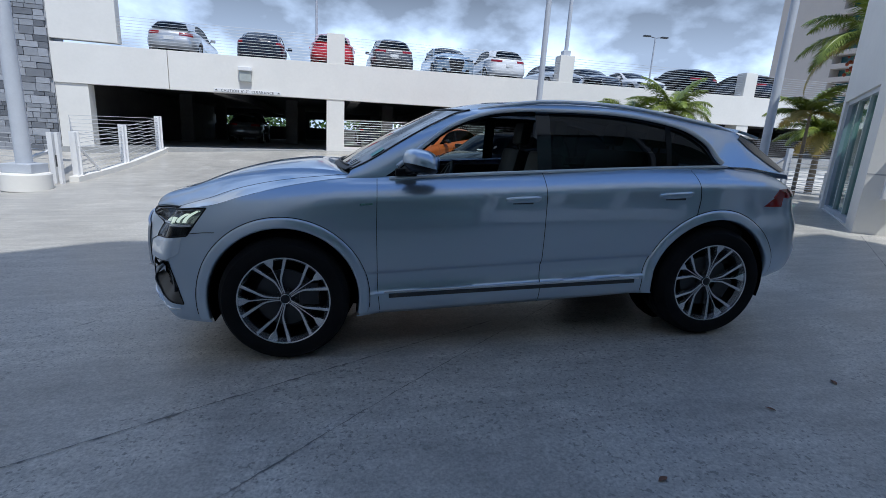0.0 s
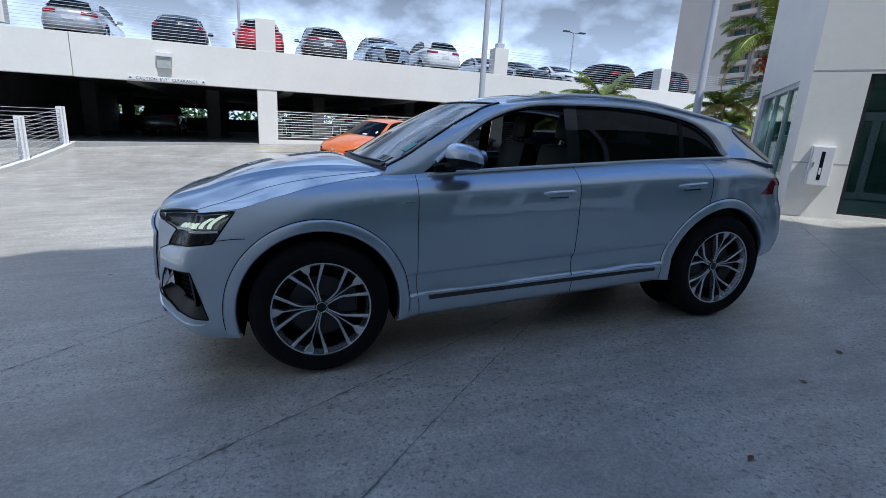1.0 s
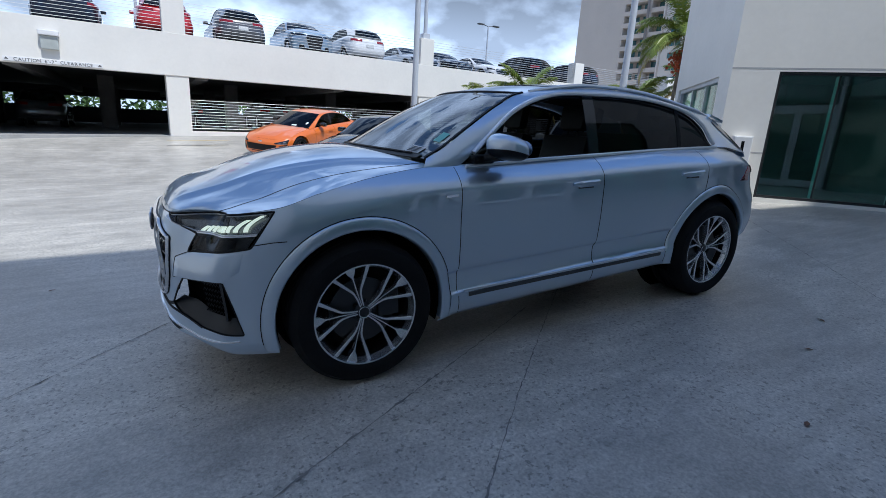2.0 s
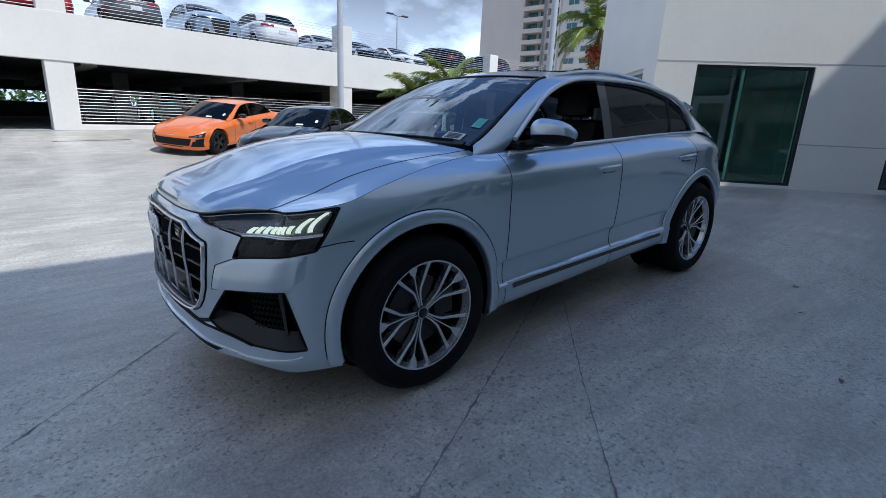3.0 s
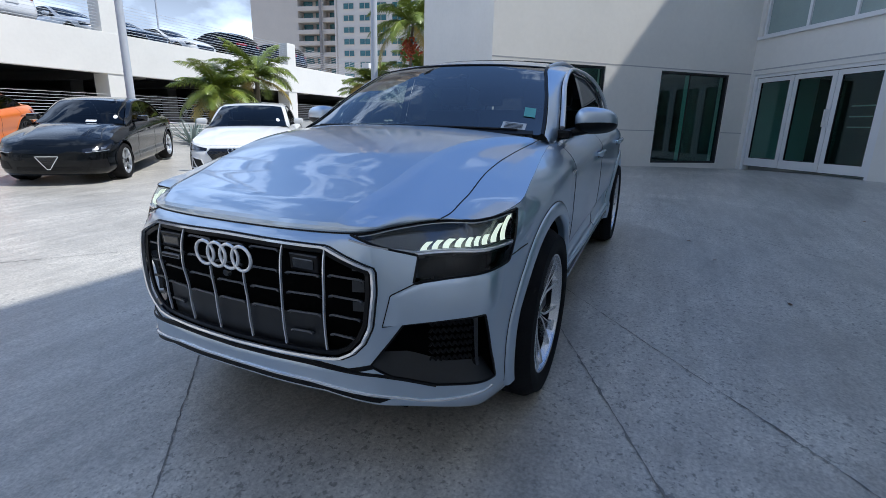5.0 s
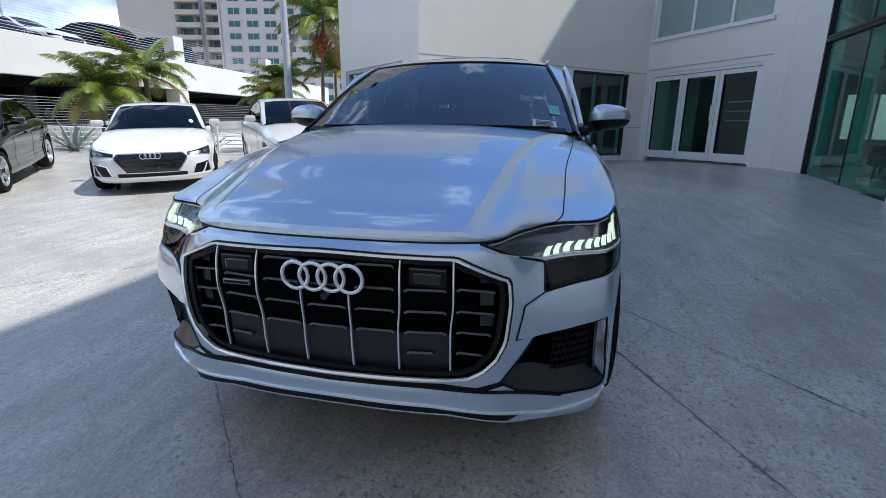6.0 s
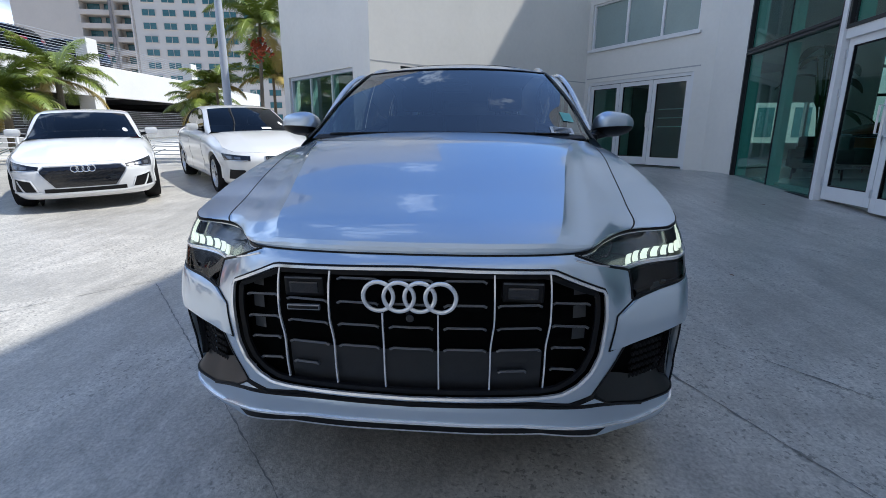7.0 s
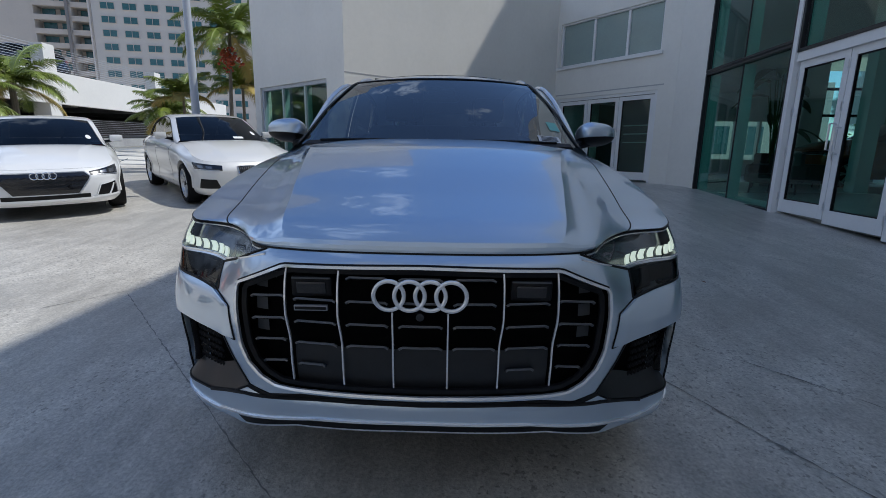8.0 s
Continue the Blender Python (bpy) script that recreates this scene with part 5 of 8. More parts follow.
        for k in range(61):
            x = lerp(0.74, 3.085, k / 60)
            pts.append(((x, sg * (ytop(x) + 0.021), ztop(x) + 0.009), (0, sg, 0.7)))
        bm = bmesh.new()
        tube(bm, [q for q, _ in pts], 0.015, 10)
        part("window_trim", bm, M_BRIGHT, car, "bright satin window surround", smooth=True)
        pts = [((x, sg * (lerp(0.83, 0.8, (x - 0.64) / 2.45) + 0.014), belt(x) - 0.002), (0, sg, 0.35)) for x in [0.68 + 2.44 * k / 40 for k in range(41)]]
        bm = bmesh.new()
        tube(bm, [q for q, _ in pts], 0.011, 10)
        part("window_trim", bm, M_BRIGHT, car, "bright satin belt trim", smooth=True)
        pts = [((x, sg * (ytop(x) - 0.016), ztop(x) - 0.016), (0, sg, 0.35)) for x in [0.7 + 2.33 * k / 50 for k in range(51)]]
        part("window_seal", strip(pts, 0.018, 0.004), M_BLACK, car)
        # dark rear glass wrapping round to the side
        bm = bmesh.new()

        def rear_side(a, b):
            q = S.frame_strip(lerp(0.815, 0.985, a), lerp(lerp(0.86, 0.45, a), 1.0, b))
            return (q[0] + 0.004, sg * (q[1] + 0.004), q[2] + 0.003)
        sheet(bm, rear_side, 16, 5, flip=sg < 0)
        part("rear_side_glass", bm, M_GLOSSBLACK, car, smooth=True)
        # roof rail
        bm = bmesh.new()
        rp = []
        for k in range(25):
            t = lerp(0.375, 0.80, k / 24)
            q = S.line("R", t)
            lift = 0.018 * min(1, 6 * min(k, 24 - k) / 24)
            rp.append((q[0], sg * (q[1] - 0.015), q[2] + lift))
        tube(bm, rp, 0.014, 8)
        part("roof_rail", bm, M_SATIN, car, "satin aluminium roof rail", smooth=True)

        # wheel-arch flares and liners
        for ax in axles:
            bm = bmesh.new()
            rows = ((0.536, -0.004), (0.533, 0.004), (0.527, 0.01), (0.515, 0.014), (0.48, 0.017), (0.474, 0.016), (0.467, 0.01), (0.463, -0.01), (0.463, -0.06))

            def fl(a, b):
                th = lerp(-0.24, math.pi + 0.24, a)
                r, o = rows[round(b * (len(rows) - 1))]
                x, z = ax - r * math.cos(th), 0.395 + r * math.sin(th)
                z = max(z, 0.285 if ax < 1 else 0.335)
                q = S.flank(x, max(z, 0.34), 0)
                return (x, sg * (q[1] + o), z)
            sheet(bm, fl, 56, len(rows) - 1, flip=sg < 0)
            flare = part("arch_flare", bm, M_SILVER, car, smooth=True, sharp=50)
            pts = []
            for k in range(45):
                th = lerp(-0.15, math.pi + 0.15, k / 44)
                x, z = ax - 0.537 * math.cos(th), 0.395 + 0.537 * math.sin(th)
                q = S.flank(x, max(z, 0.28), 0.001)
                pts.append(((q[0], sg * q[1], q[2]), (0, sg, 0)))
            part("shut_line", strip(pts, 0.005, 0.0005), M_BLACK, flare)
            bm = bmesh.new()

            def lin(a, b):
                th = lerp(-0.3, math.pi + 0.3, a)
                return (ax - 0.46 * math.cos(th), sg * lerp(0.93, 0.45, b), max(0.16, 0.395 + 0.46 * math.sin(th)))
            sheet(bm, lin, 40, 3, flip=sg < 0)
            part("arch_liner", bm, M_VOID, car, smooth=True)
            # flat black disc closes the arch, the well's shade put into its colour
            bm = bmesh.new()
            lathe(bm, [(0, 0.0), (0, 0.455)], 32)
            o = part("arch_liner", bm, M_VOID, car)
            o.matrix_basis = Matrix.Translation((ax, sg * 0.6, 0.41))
        # shut lines
        for line in ([(0.6, 0.27), (0.588, 0.45), (0.59, 0.85), (0.603, 1.15)], [(1.7, 0.29), (1.703, 0.5), (1.714, 0.95), (1.717, 1.19)],
                     [(2.53, 0.45), (2.6, 0.62), (2.72, 0.74), (2.81, 0.88), (2.825, 1.0), (2.815, 1.2)]):
            pts = []
            for k in range(31):
                x, z = along(line, k / 30)
                q = S.flank(x, z, 0.0015)
                pts.append(((q[0], sg * q[1], q[2]), (0, sg, 0)))
            part("shut_line", strip(pts, 0.0045, 0.0005), M_BLACK, car)
        # sill trim: bright line over a dark inlay
        pts = [((lambda q: ((q[0], sg * q[1], q[2]), (0, sg, 0)))(S.flank(x, lerp(0.412, 0.452, (x - 0.64) / 1.78), 0.006))) for x in [0.63 + 1.8 * k / 30 for k in range(31)]]
        part("sill_trim", strip(pts, 0.014, 0.006), M_SATIN, car)
        pts = [((lambda q: ((q[0], sg * q[1], q[2]), (0, sg, 0)))(S.flank(x, lerp(0.388, 0.43, (x - 0.64) / 1.78), 0.004))) for x in [0.66 + 1.74 * k / 30 for k in range(31)]]
        part("sill_inlay", strip(pts, 0.03, 0.003), M_GREYPL, car)
        # door handles, each over a flat dark strip painted for its cup's shade
        for x0, x1, z0, z1 in ((1.432, 1.67, 1.02, 1.026), (2.513, 2.758, 1.037, 1.049)):
            bm = bmesh.new()
            hp = []
            for k in range(13):
                t = k / 12
                q = S.flank(lerp(x0, x1, t), lerp(z0, z1, t), 0.004 + 0.03 * min(1, 5 * min(t, 1 - t) + 0.15))
                hp.append(q)
            for rad_z in (0,):
                rows = []
                for k, q in enumerate(hp):
                    t = k / 12
                    hgt = 0.021 * min(1, 4 * min(t, 1 - t) + 0.45)
                    rows.append([bm.verts.new((q[0], sg * (q[1] + dy), q[2] + dz * hgt)) for dy, dz in ((0, 1), (0.008, 0.5), (0.008, -0.5), (0, -1), (-0.014, -0.8), (-0.014, 0.8))])
                for k in range(12):
                    for j in range(6):
                        bm.faces.new((rows[k][j], rows[k][(j + 1) % 6], rows[k + 1][(j + 1) % 6], rows[k + 1][j]))
                bm.faces.new(rows[0])
                bm.faces.new(rows[-1][::-1])
            bmesh.ops.recalc_face_normals(bm, faces=bm.faces)
            part("door_handle", bm, M_SILVER, car, smooth=True)
            pts = [((lambda q: ((q[0], sg * q[1], q[2]), (0, sg, 0)))(S.flank(lerp(x0 + 0.05, x1 - 0.05, k / 8), z0 - 0.012, 0.001))) for k in range(9)]
            part("handle_cup", strip(pts, 0.045, 0.001), M_GREYPL, car)
        # mirror: shell, black underside and foot
        bm = bmesh.new()

        def shell(a, b, k=1.0):
            th, ph = a * 2 * math.pi, (b - 0.5) * math.pi
            sx = math.copysign(abs(math.cos(ph)) ** 0.7, 1)
            cx, cy = math.cos(th), math.sin(th)
            ex = math.copysign(abs(cx) ** 0.7, cx) * sx
            ey = math.copysign(abs(cy) ** 0.75, cy) * sx
            ez = math.copysign(abs(math.sin(ph)) ** 0.8, math.sin(ph))
            yy = 1.0 + 0.12 * ey
            xx = 0.875 + 0.105 * ex * (1 - 0.25 * ey) + 0.03 * (yy - 0.9)
            zz = 1.258 + (0.078 if ez > 0 else 0.064) * ez * (1 - 0.18 * ey) - 0.02 * ex
            return (xx, sg * yy, zz)
        sheet(bm, lambda a, b: shell(a, lerp(0.43, 1.0, b)), 36, 14, flip=sg > 0)
        m_up = part("mirror", bm, M_SILVER, car, "silver mirror cap over a black shell", smooth=True, sharp=60)
        bm = bmesh.new()
        sheet(bm, lambda a, b: shell(a, lerp(0.0, 0.44, b)), 36, 8, flip=sg > 0)
        part("mirror_base", bm, M_BLACK, m_up, smooth=True, sharp=60)
        bm = bmesh.new()
        box(bm, 0.72, 0.86, sg * 0.81 - 0.07, sg * 0.81 + 0.11 * (1 if sg > 0 else 1) - (0.04 if sg < 0 else 0), 1.165, 1.215, 0.015)
        tube(bm, [(0.78, sg * 0.83, 1.19), (0.85, sg * 0.95, 1.215)], 0.026, 8)
        part("mirror_foot", bm, M_BLACK, m_up)
        bm = bmesh.new()
        lathe(bm, [(0, 0), (0, 0.05)], 20)
        o = part("mirror_glass", bm, M_CHROME, m_up)
        o.matrix_basis = Matrix.Translation((0.975, sg * 1.0, 1.255)) @ Euler((0, 0, radians(90))).to_matrix().to_4x4() @ Matrix.Diagonal((1.7, 1, 1, 1))
        # headlight: housing, running-light teeth, projector block, lens
        up_low = [(0.493, 0.929), (0.741, 0.869), (1.150, 0.881)]
        up_high = [(0.493, 0.931), (0.885, 0.953), (1.252, 0.986)]
        lo_low = [(0.748, 0.780), (1.101, 0.813)]
        lo_high = [(0.742, 0.863), (1.148, 0.877)]
        hl = part("headlight", patch(S, [(0.493, 0.927), (0.740, 0.776), (1.101, 0.809)], up_high, -0.05, 30, 14, sg), M_LAMPBODY, car, "dark-bodied LED headlight with lit running-light teeth", smooth=True)
        part("lens", patch(S, up_low, up_high, 0.001, 26, 6, sg), glass("lamp_lens", (0.8, 0.83, 0.86)), hl, smooth=True)
        part("lens", patch(S, lo_low, lo_high, 0.001, 16, 6, sg), glass("smoked_lens", (0.2, 0.22, 0.24)), hl, smooth=True)
        part("divider", patch(S, [(0.739, 0.861), (1.149, 0.875)], [(0.740, 0.875), (1.156, 0.888)], 0.0, 20, 2, sg, 0.04), M_SATIN, hl)
        part("side_reflector", patch(S, [(0.768, 0.791), (0.859, 0.797)], [(0.768, 0.856), (0.869, 0.859)], -0.02, 6, 4, sg), M_LAMPBODY, hl)
        part("projector", patch(S, [(0.889, 0.802), (1.041, 0.814)], [(0.899, 0.859), (1.060, 0.866)], lambda a, b: -0.012 - 0.03 * (2 * a - 1) ** 2, 8, 6, sg), M_GLOSSBLACK, hl, smooth=True)
        for k in range(9):
            if k < 7:
                u0, wd, lo, hi, sl = lerp(0.752, 1.0, k / 6), 0.022, lerp(0.872, 0.893, k / 6), lerp(0.898, 0.924, k / 6), 0.026
            else:
                u0, wd, lo, hi, sl = (1.043, 1.092)[k - 7], 0.022, 0.896, (0.95, 0.968)[k - 7], (0.07, 0.09)[k - 7]
            bm = bmesh.new()

            def hook(p, q):
                r = S.wrap(u0 + wd * p + sl * q ** 1.6, lerp(lo, hi, q ** 0.85), -0.006)
                return (r[0], sg * r[1], r[2])
            sheet(bm, hook, 3, 8, flip=sg > 0)
            bmesh.ops.solidify(bm, geom=bm.faces[:], thickness=0.006)
            part("running_light", bm, M_DRL, hl)
        part("lamp_line", strip(wrap_line(S, [(0.500, 0.925), (0.739, 0.871), (1.151, 0.884)], 40, sg, 0.002), 0.006, 0.001), M_POLISH, hl)
        part("lamp_line", strip(wrap_line(S, [(0.53, 0.933), (0.85, 0.952), (1.2, 0.974), (1.19, 0.955)], 40, sg, -0.004), 0.004, 0.001), M_POLISH, hl)
        for pane in ([(0.759, 0.796), (0.834, 0.802), (0.840, 0.853), (0.764, 0.849)], [(0.874, 0.800), (1.051, 0.813), (1.095, 0.865), (0.873, 0.856)]):
            part("lamp_frame", strip(wrap_line(S, pane + pane[:1], 40, sg, -0.003), 0.008, 0.002), M_GLOSSBLACK, hl)
        ring = UH
        part("headlight_seal", strip(wrap_line(S, ring + ring[:1], 120, sg, 0.001), 0.009, 0.0015), M_BLACK, hl)
        # front corner blade and side vent
        part("bumper_blade", patch(S, [(0.621, 0.640), (0.976, 0.666), (1.060, 0.711)], [(0.649, 0.741), (0.756, 0.778), (1.083, 0.805)], lambda a, b: 0.002 + 0.012 * min(1, 9 * min(a + 0.02, 1.0 - a, 1.05 - b)) * (1 - 0.5 * b), 36, 12, sg, 0.004), M_SILVER, car, smooth=True, sharp=40)
        part("shut_line", strip(wrap_line(S, [(0.786, 0.792), (0.754, 0.786), (0.647, 0.745), (0.617, 0.636), (0.692, 0.643)], 40, sg, 0.003), 0.0035, 0.0005), M_BLACK, car)
        vent = part("side_vent", patch(S, [(0.560, 0.480), (0.644, 0.432), (0.813, 0.390), (1.045, 0.383)], [(0.562, 0.486), (0.693, 0.643), (0.978, 0.656)], -0.075, 24, 10, sg), M_VOID, car, "black side air intake with a honeycomb mesh", smooth=True)
        part("vent_floor", patch(S, [(0.559, 0.481), (0.644, 0.431), (0.813, 0.389), (1.047, 0.381)], [(0.591, 0.515), (0.705, 0.509), (0.837, 0.464), (1.024, 0.456)], lambda a, b: 0.0 - 0.05 * b, 20, 4, sg), mat("vent_floor_grey", (0.014, 0.015, 0.017), rough=0.4, var=0.15, scale=9), vent, smooth=True)
        part("vent_blade", patch(S, [(0.956, 0.448), (0.971, 0.449)], [(0.937, 0.654), (0.957, 0.655)], -0.02, 3, 6, sg, 0.05), M_GLOSSBLACK, vent)
        for i in range(6):
            z = 0.475 + 0.028 * i
            zz = [((lambda q: ((q[0], sg * q[1], q[2]), (0, sg, 0)))(S.wrap(0.78 + 0.17 * k / 16, z + 0.007 * (1 if (k + i) % 2 else -1), -0.045))) for k in range(17)]
            part("vent_mesh", strip(zz, 0.007, 0.004), M_VENTMESH, vent)
        fg = FOG + FOG[:1]
        part("bumper_groove", strip(wrap_line(S, [(0.0, 0.474), (0.38, 0.476), (0.492, 0.462), (0.580, 0.483)], 40, sg, 0.001), 0.02, 0.001), M_BLACK, car)
        part("vent_rim", strip(wrap_line(S, fg, 120, sg, 0.001), 0.007, 0.002), M_BLACK, vent)
        # bumper shut line, sensor, badge bar
        part("shut_line", strip(wrap_line(S, [(1.125, 0.832), (1.219, 0.840), (1.286, 0.840)], 16, sg, 0.001), 0.005, 0.0005), M_BLACK, car)
        bm = bmesh.new()
        lathe(bm, [(-0.003, 0.0), (-0.003, 0.011), (0, 0.014)], 16)
        q = S.wrap(1.16, 0.48, 0.002)
        o = part("parking_sensor", bm, M_SILVER, car)
        _, _, nx, ny = S.at(1.16)
        o.matrix_basis = Matrix.Translation((q[0], sg * q[1], q[2])) @ Euler((0, 0, math.atan2(sg * ny, nx) + math.pi / 2)).to_matrix().to_4x4()
        q0, q1 = S.flank(0.49, 1.0, 0.002), S.flank(0.57, 1.004, 0.002)
        part("fender_badge", strip([((q0[0], sg * q0[1], q0[2]), (0, sg, 0)), ((q1[0], sg * q1[1], q1[2]), (0, sg, 0))], 0.014, 0.003), M_CHROME, car)
        # tail lamp and rear bumper reflector
        u0 = S.station(3.5)
        part("tail_lamp", patch(S, [(u0, 1.0), (u0 + 0.55, 0.985)], [(u0 + 0.06, 1.06), (u0 + 0.55, 1.055)], 0.006, 16, 4, sg, 0.008), M_RED, car, "red tail lamp", smooth=True)
        part("tail_lamp", patch(S, [(u0 - 0.1, 0.94), (u0 + 0.1, 0.93)], [(u0 + 0.02, 1.0), (u0 + 0.12, 1.0)], 0.004, 6, 4, sg, 0.008), M_RED, car, "red tail lamp", smooth=True)
    # grille: backing, frame, bars, slats, camera, rings
    pg = [(y, z) for y, z in GR]
    full = pg + [(-y, z) for y, z in pg[::-1] if y > 0]

    def fr(y, z, out=0.0):
        u = S.station(("y", abs(y)))
        q = S.wrap(u, z, out)
        return (q[0], math.copysign(q[1], y) if abs(y) > 1e-6 else 0.0, q[2])

    def half_w(z):
        pts = [(z1, y1) for y1, z1 in pg[1:9]]
        return float(np.interp(z, [q[0] for q in pts[::-1]], [q[1] for q in pts[::-1]]))
    bm = bmesh.new()
    sheet(bm, lambda a, b: fr((2 * a - 1) * (half_w(lerp(0.504, 0.9, b)) + 0.01), lerp(0.502, 0.905, b), -0.055), 40, 16)
    grille = part("grille", bm, M_VOID, car, "tall octagonal black grille with vertical chrome bars", smooth=True)
    n = 160
    ring = [along(full + full[:1], k / n) for k in range(n)]
    ringo = [(y * 1.014, 0.703 + (z - 0.703) * 1.03) for y, z in ring]
    part("grille_gap", strip([(fr(y, z, 0.003), (-1, 0, 0)) for y, z in ringo], 0.005, 0.001, closed=True), M_BLACK, grille)
    pts = [(fr(y, z, 0.006), (-0.95, 0, 0.3)) for y, z in ring]
    part("grille_frame", strip(pts, 0.01, 0.01, closed=True), M_POLISH, grille, "bright chrome grille frame")
    ring2 = [(y * 0.968, 0.703 + (z - 0.703) * 0.93) for y, z in ring]
    part("grille_surround", strip([(fr(y, z, -0.012), (-1, 0, 0)) for y, z in ring2], 0.018, 0.006, closed=True), M_BLACK, grille)
    for y in (-0.41, -0.244, -0.083, 0.083, 0.244, 0.41):
        top = 0.893 if abs(y) > 0.1 else 0.778
        bot = 0.507 if abs(y) < 0.3 else 0.512
        pts = []
        for k in range(25):
            z = lerp(bot, top, k / 24)
            kink = 0.009 * (sstep(0.655, 0.765, z) - 0.5) * math.copysign(1, y) * (1 if abs(y) > 0.1 else 0)
            pts.append((fr(y + kink, z, -0.014 + 0.008 * sstep(0.655, 0.765, z)), (-1, 0, 0)))
        part("grille_bar", strip(pts, 0.0055, 0.004), M_POLISH, grille, "bright vertical grille bar")
    cols = [-1, -0.41, -0.244, -0.083, 0.083, 0.244, 0.41, 1]
    for i, (a, b) in enumerate(zip(cols, cols[1:])):
        for j, z in enumerate((0.583, 0.655, 0.725, 0.797, 0.868)):
            if j == 0 and 2 <= i <= 4 or j == 4 and i in (1, 5):
                continue
            h = half_w(z) - 0.02
            y0, y1 = max(a, -h) + 0.016, min(b, h) - 0.016
            if j == 0 and i in (1, 5):
                y0, y1 = lerp(y0, y1, 0.3), lerp(y0, y1, 0.95)
            if y1 - y0 < 0.03:
                continue
            tilt = 0.012 * (1 if i == 0 else -1 if i == 6 else 0)
            pts = [(fr(lerp(y0, y1, k / 12), z + tilt * (k / 12 - 0.5) - 0.006 * (1 if k in (0, 12) else 0), -0.026), (-1, 0, 0.45)) for k in range(13)]
            part("grille_slat", strip(pts, 0.0075, 0.012), mat("slat_grey", (0.1, 0.105, 0.115), rough=0.3, metal=0.3), grille)
    for sg in (-1, 1):
        for z0, z1 in ((0.815, 0.85), (0.742, 0.782), (0.672, 0.708)):
            bm = bmesh.new()
            sheet(bm, lambda a, b: fr(sg * lerp(0.5, 0.545, a), lerp(z0, z1, b), -0.045), 3, 2)
            part("grille_mesh_block", bm, M_GREYPL, grille)
    bm = bmesh.new()
    sheet(bm, lambda a, b: fr(lerp(-0.4, 0.4, a), lerp(0.508, 0.648, b), -0.03), 30, 8)
    part("lower_shutter", bm, mat("shutter_grey", (0.016, 0.017, 0.019), rough=0.4, var=0.2, scale=20), grille, smooth=True)
    for y in (-0.33, 0.33):
        bm = bmesh.new()
        x0 = fr(y, 0.84, -0.03)[0]
        box(bm, x0 - 0.014, x0 + 0.02, y - 0.062, y + 0.062, 0.806, 0.872, 0.01)
        rc = part("radar_cover", bm, M_BLACK, grille)
        bm = bmesh.new()
        box(bm, x0 - 0.018, x0, y - 0.045, y + 0.045, 0.818, 0.856, 0.006)
        part("radar_window", bm, M_GLOSSBLACK, rc)
        bm = bmesh.new()
        box(bm, x0 - 0.017, x0, y - 0.058, y + 0.058, 0.864, 0.869, 0.002)
        part("radar_lip", bm, mat("slat_grey", (0.1, 0.105, 0.115)), rc)
    bm = bmesh.new()
    q = fr(0.331, 0.777, -0.012)
    box(bm, q[0] - 0.006, q[0] + 0.006, 0.28, 0.382, 0.768, 0.786, 0.003)
    badge = part("badge_bar", bm, mat("badge_grey", (0.3, 0.31, 0.33), rough=0.3, metal=0.6), grille, "small dim silver badge plate")
    bm = bmesh.new()
    box(bm, q[0] - 0.0075, q[0] - 0.005, 0.284, 0.378, 0.7725, 0.7815, 0.001)
    part("badge_inlay", bm, M_BLACK, badge)
    for k, y in enumerate((-0.0915, -0.0305, 0.0305, 0.0915)):
        bm = bmesh.new()
        R0, r0, N = 0.0445, 0.0065, 40
        rows = []
        for i in range(N):
            a = 2 * math.pi * i / N
            rows.append([bm.verts.new((-0.982 - 0.006 * math.sin(b) + 0.0015 * (k % 2), y + (R0 + r0 * math.cos(b)) * math.cos(a), 0.832 + (R0 + r0 * math.cos(b)) * math.sin(a))) for b in [2 * math.pi * j / 10 for j in range(10)]])
        for i in range(N):
            for j in range(10):
                bm.faces.new((rows[i][j], rows[(i + 1) % N][j], rows[(i + 1) % N][(j + 1) % 10], rows[i][(j + 1) % 10]))
        bmesh.ops.recalc_face_normals(bm, faces=bm.faces)
        part("emblem_ring", bm, M_POLISH, grille, smooth=True)
    bm = bmesh.new()
    lathe(bm, [(-0.012, 0.0), (-0.012, 0.012), (0, 0.018)], 20)
    o = part("front_camera", bm, M_GLOSSBLACK, grille)
    o.matrix_basis = pose(-0.968, 0.0, 0.765, 0, 0, -90)
    # lower lip: dark slot, bright line and black splitter
    lipu = [S.station(("y", y)) for y in (0.0, 0.3, 0.55)] + [0.8, 1.0]
    for nm, line, wd, o, mt in (("lip_gap", [(0.0, 0.478), (0.337, 0.472), (0.6, 0.452), (0.8, 0.396)], 0.012, 0.001, M_BLACK), ("lip_line", [(0.0, 0.412), (0.344, 0.405), (0.6, 0.372), (0.76, 0.336), (0.86, 0.335), (1.03, 0.352)], 0.008, 0.004, M_POLISH), ("lip_edge", [(0.0, 0.384), (0.4, 0.375), (0.6, 0.338)], 0.006, 0.0, M_SATIN)):
        ws = [((q[0], q[1], q[2]), n) for q, n in wrap_line(S, line, 30, -1, o)[::-1]] + wrap_line(S, line, 30, 1, o)[1:]
        part(nm, strip(ws, wd, 0.003), mt, car)
    for sg in (-1, 1):
        part("lip_slot", patch(S, [(0.0, 0.386), (0.4, 0.377), (0.6, 0.342)], [(0.0, 0.408), (0.4, 0.398), (0.64, 0.355)], 0.003, 24, 5, sg), M_BLACK, car, smooth=True)
    # black box added behind grille and vents, keeps sunlit ground from showing through
    bm = bmesh.new()
    box(bm, -0.83, -0.47, -0.6, 0.6, 0.34, 0.88, 0.02)
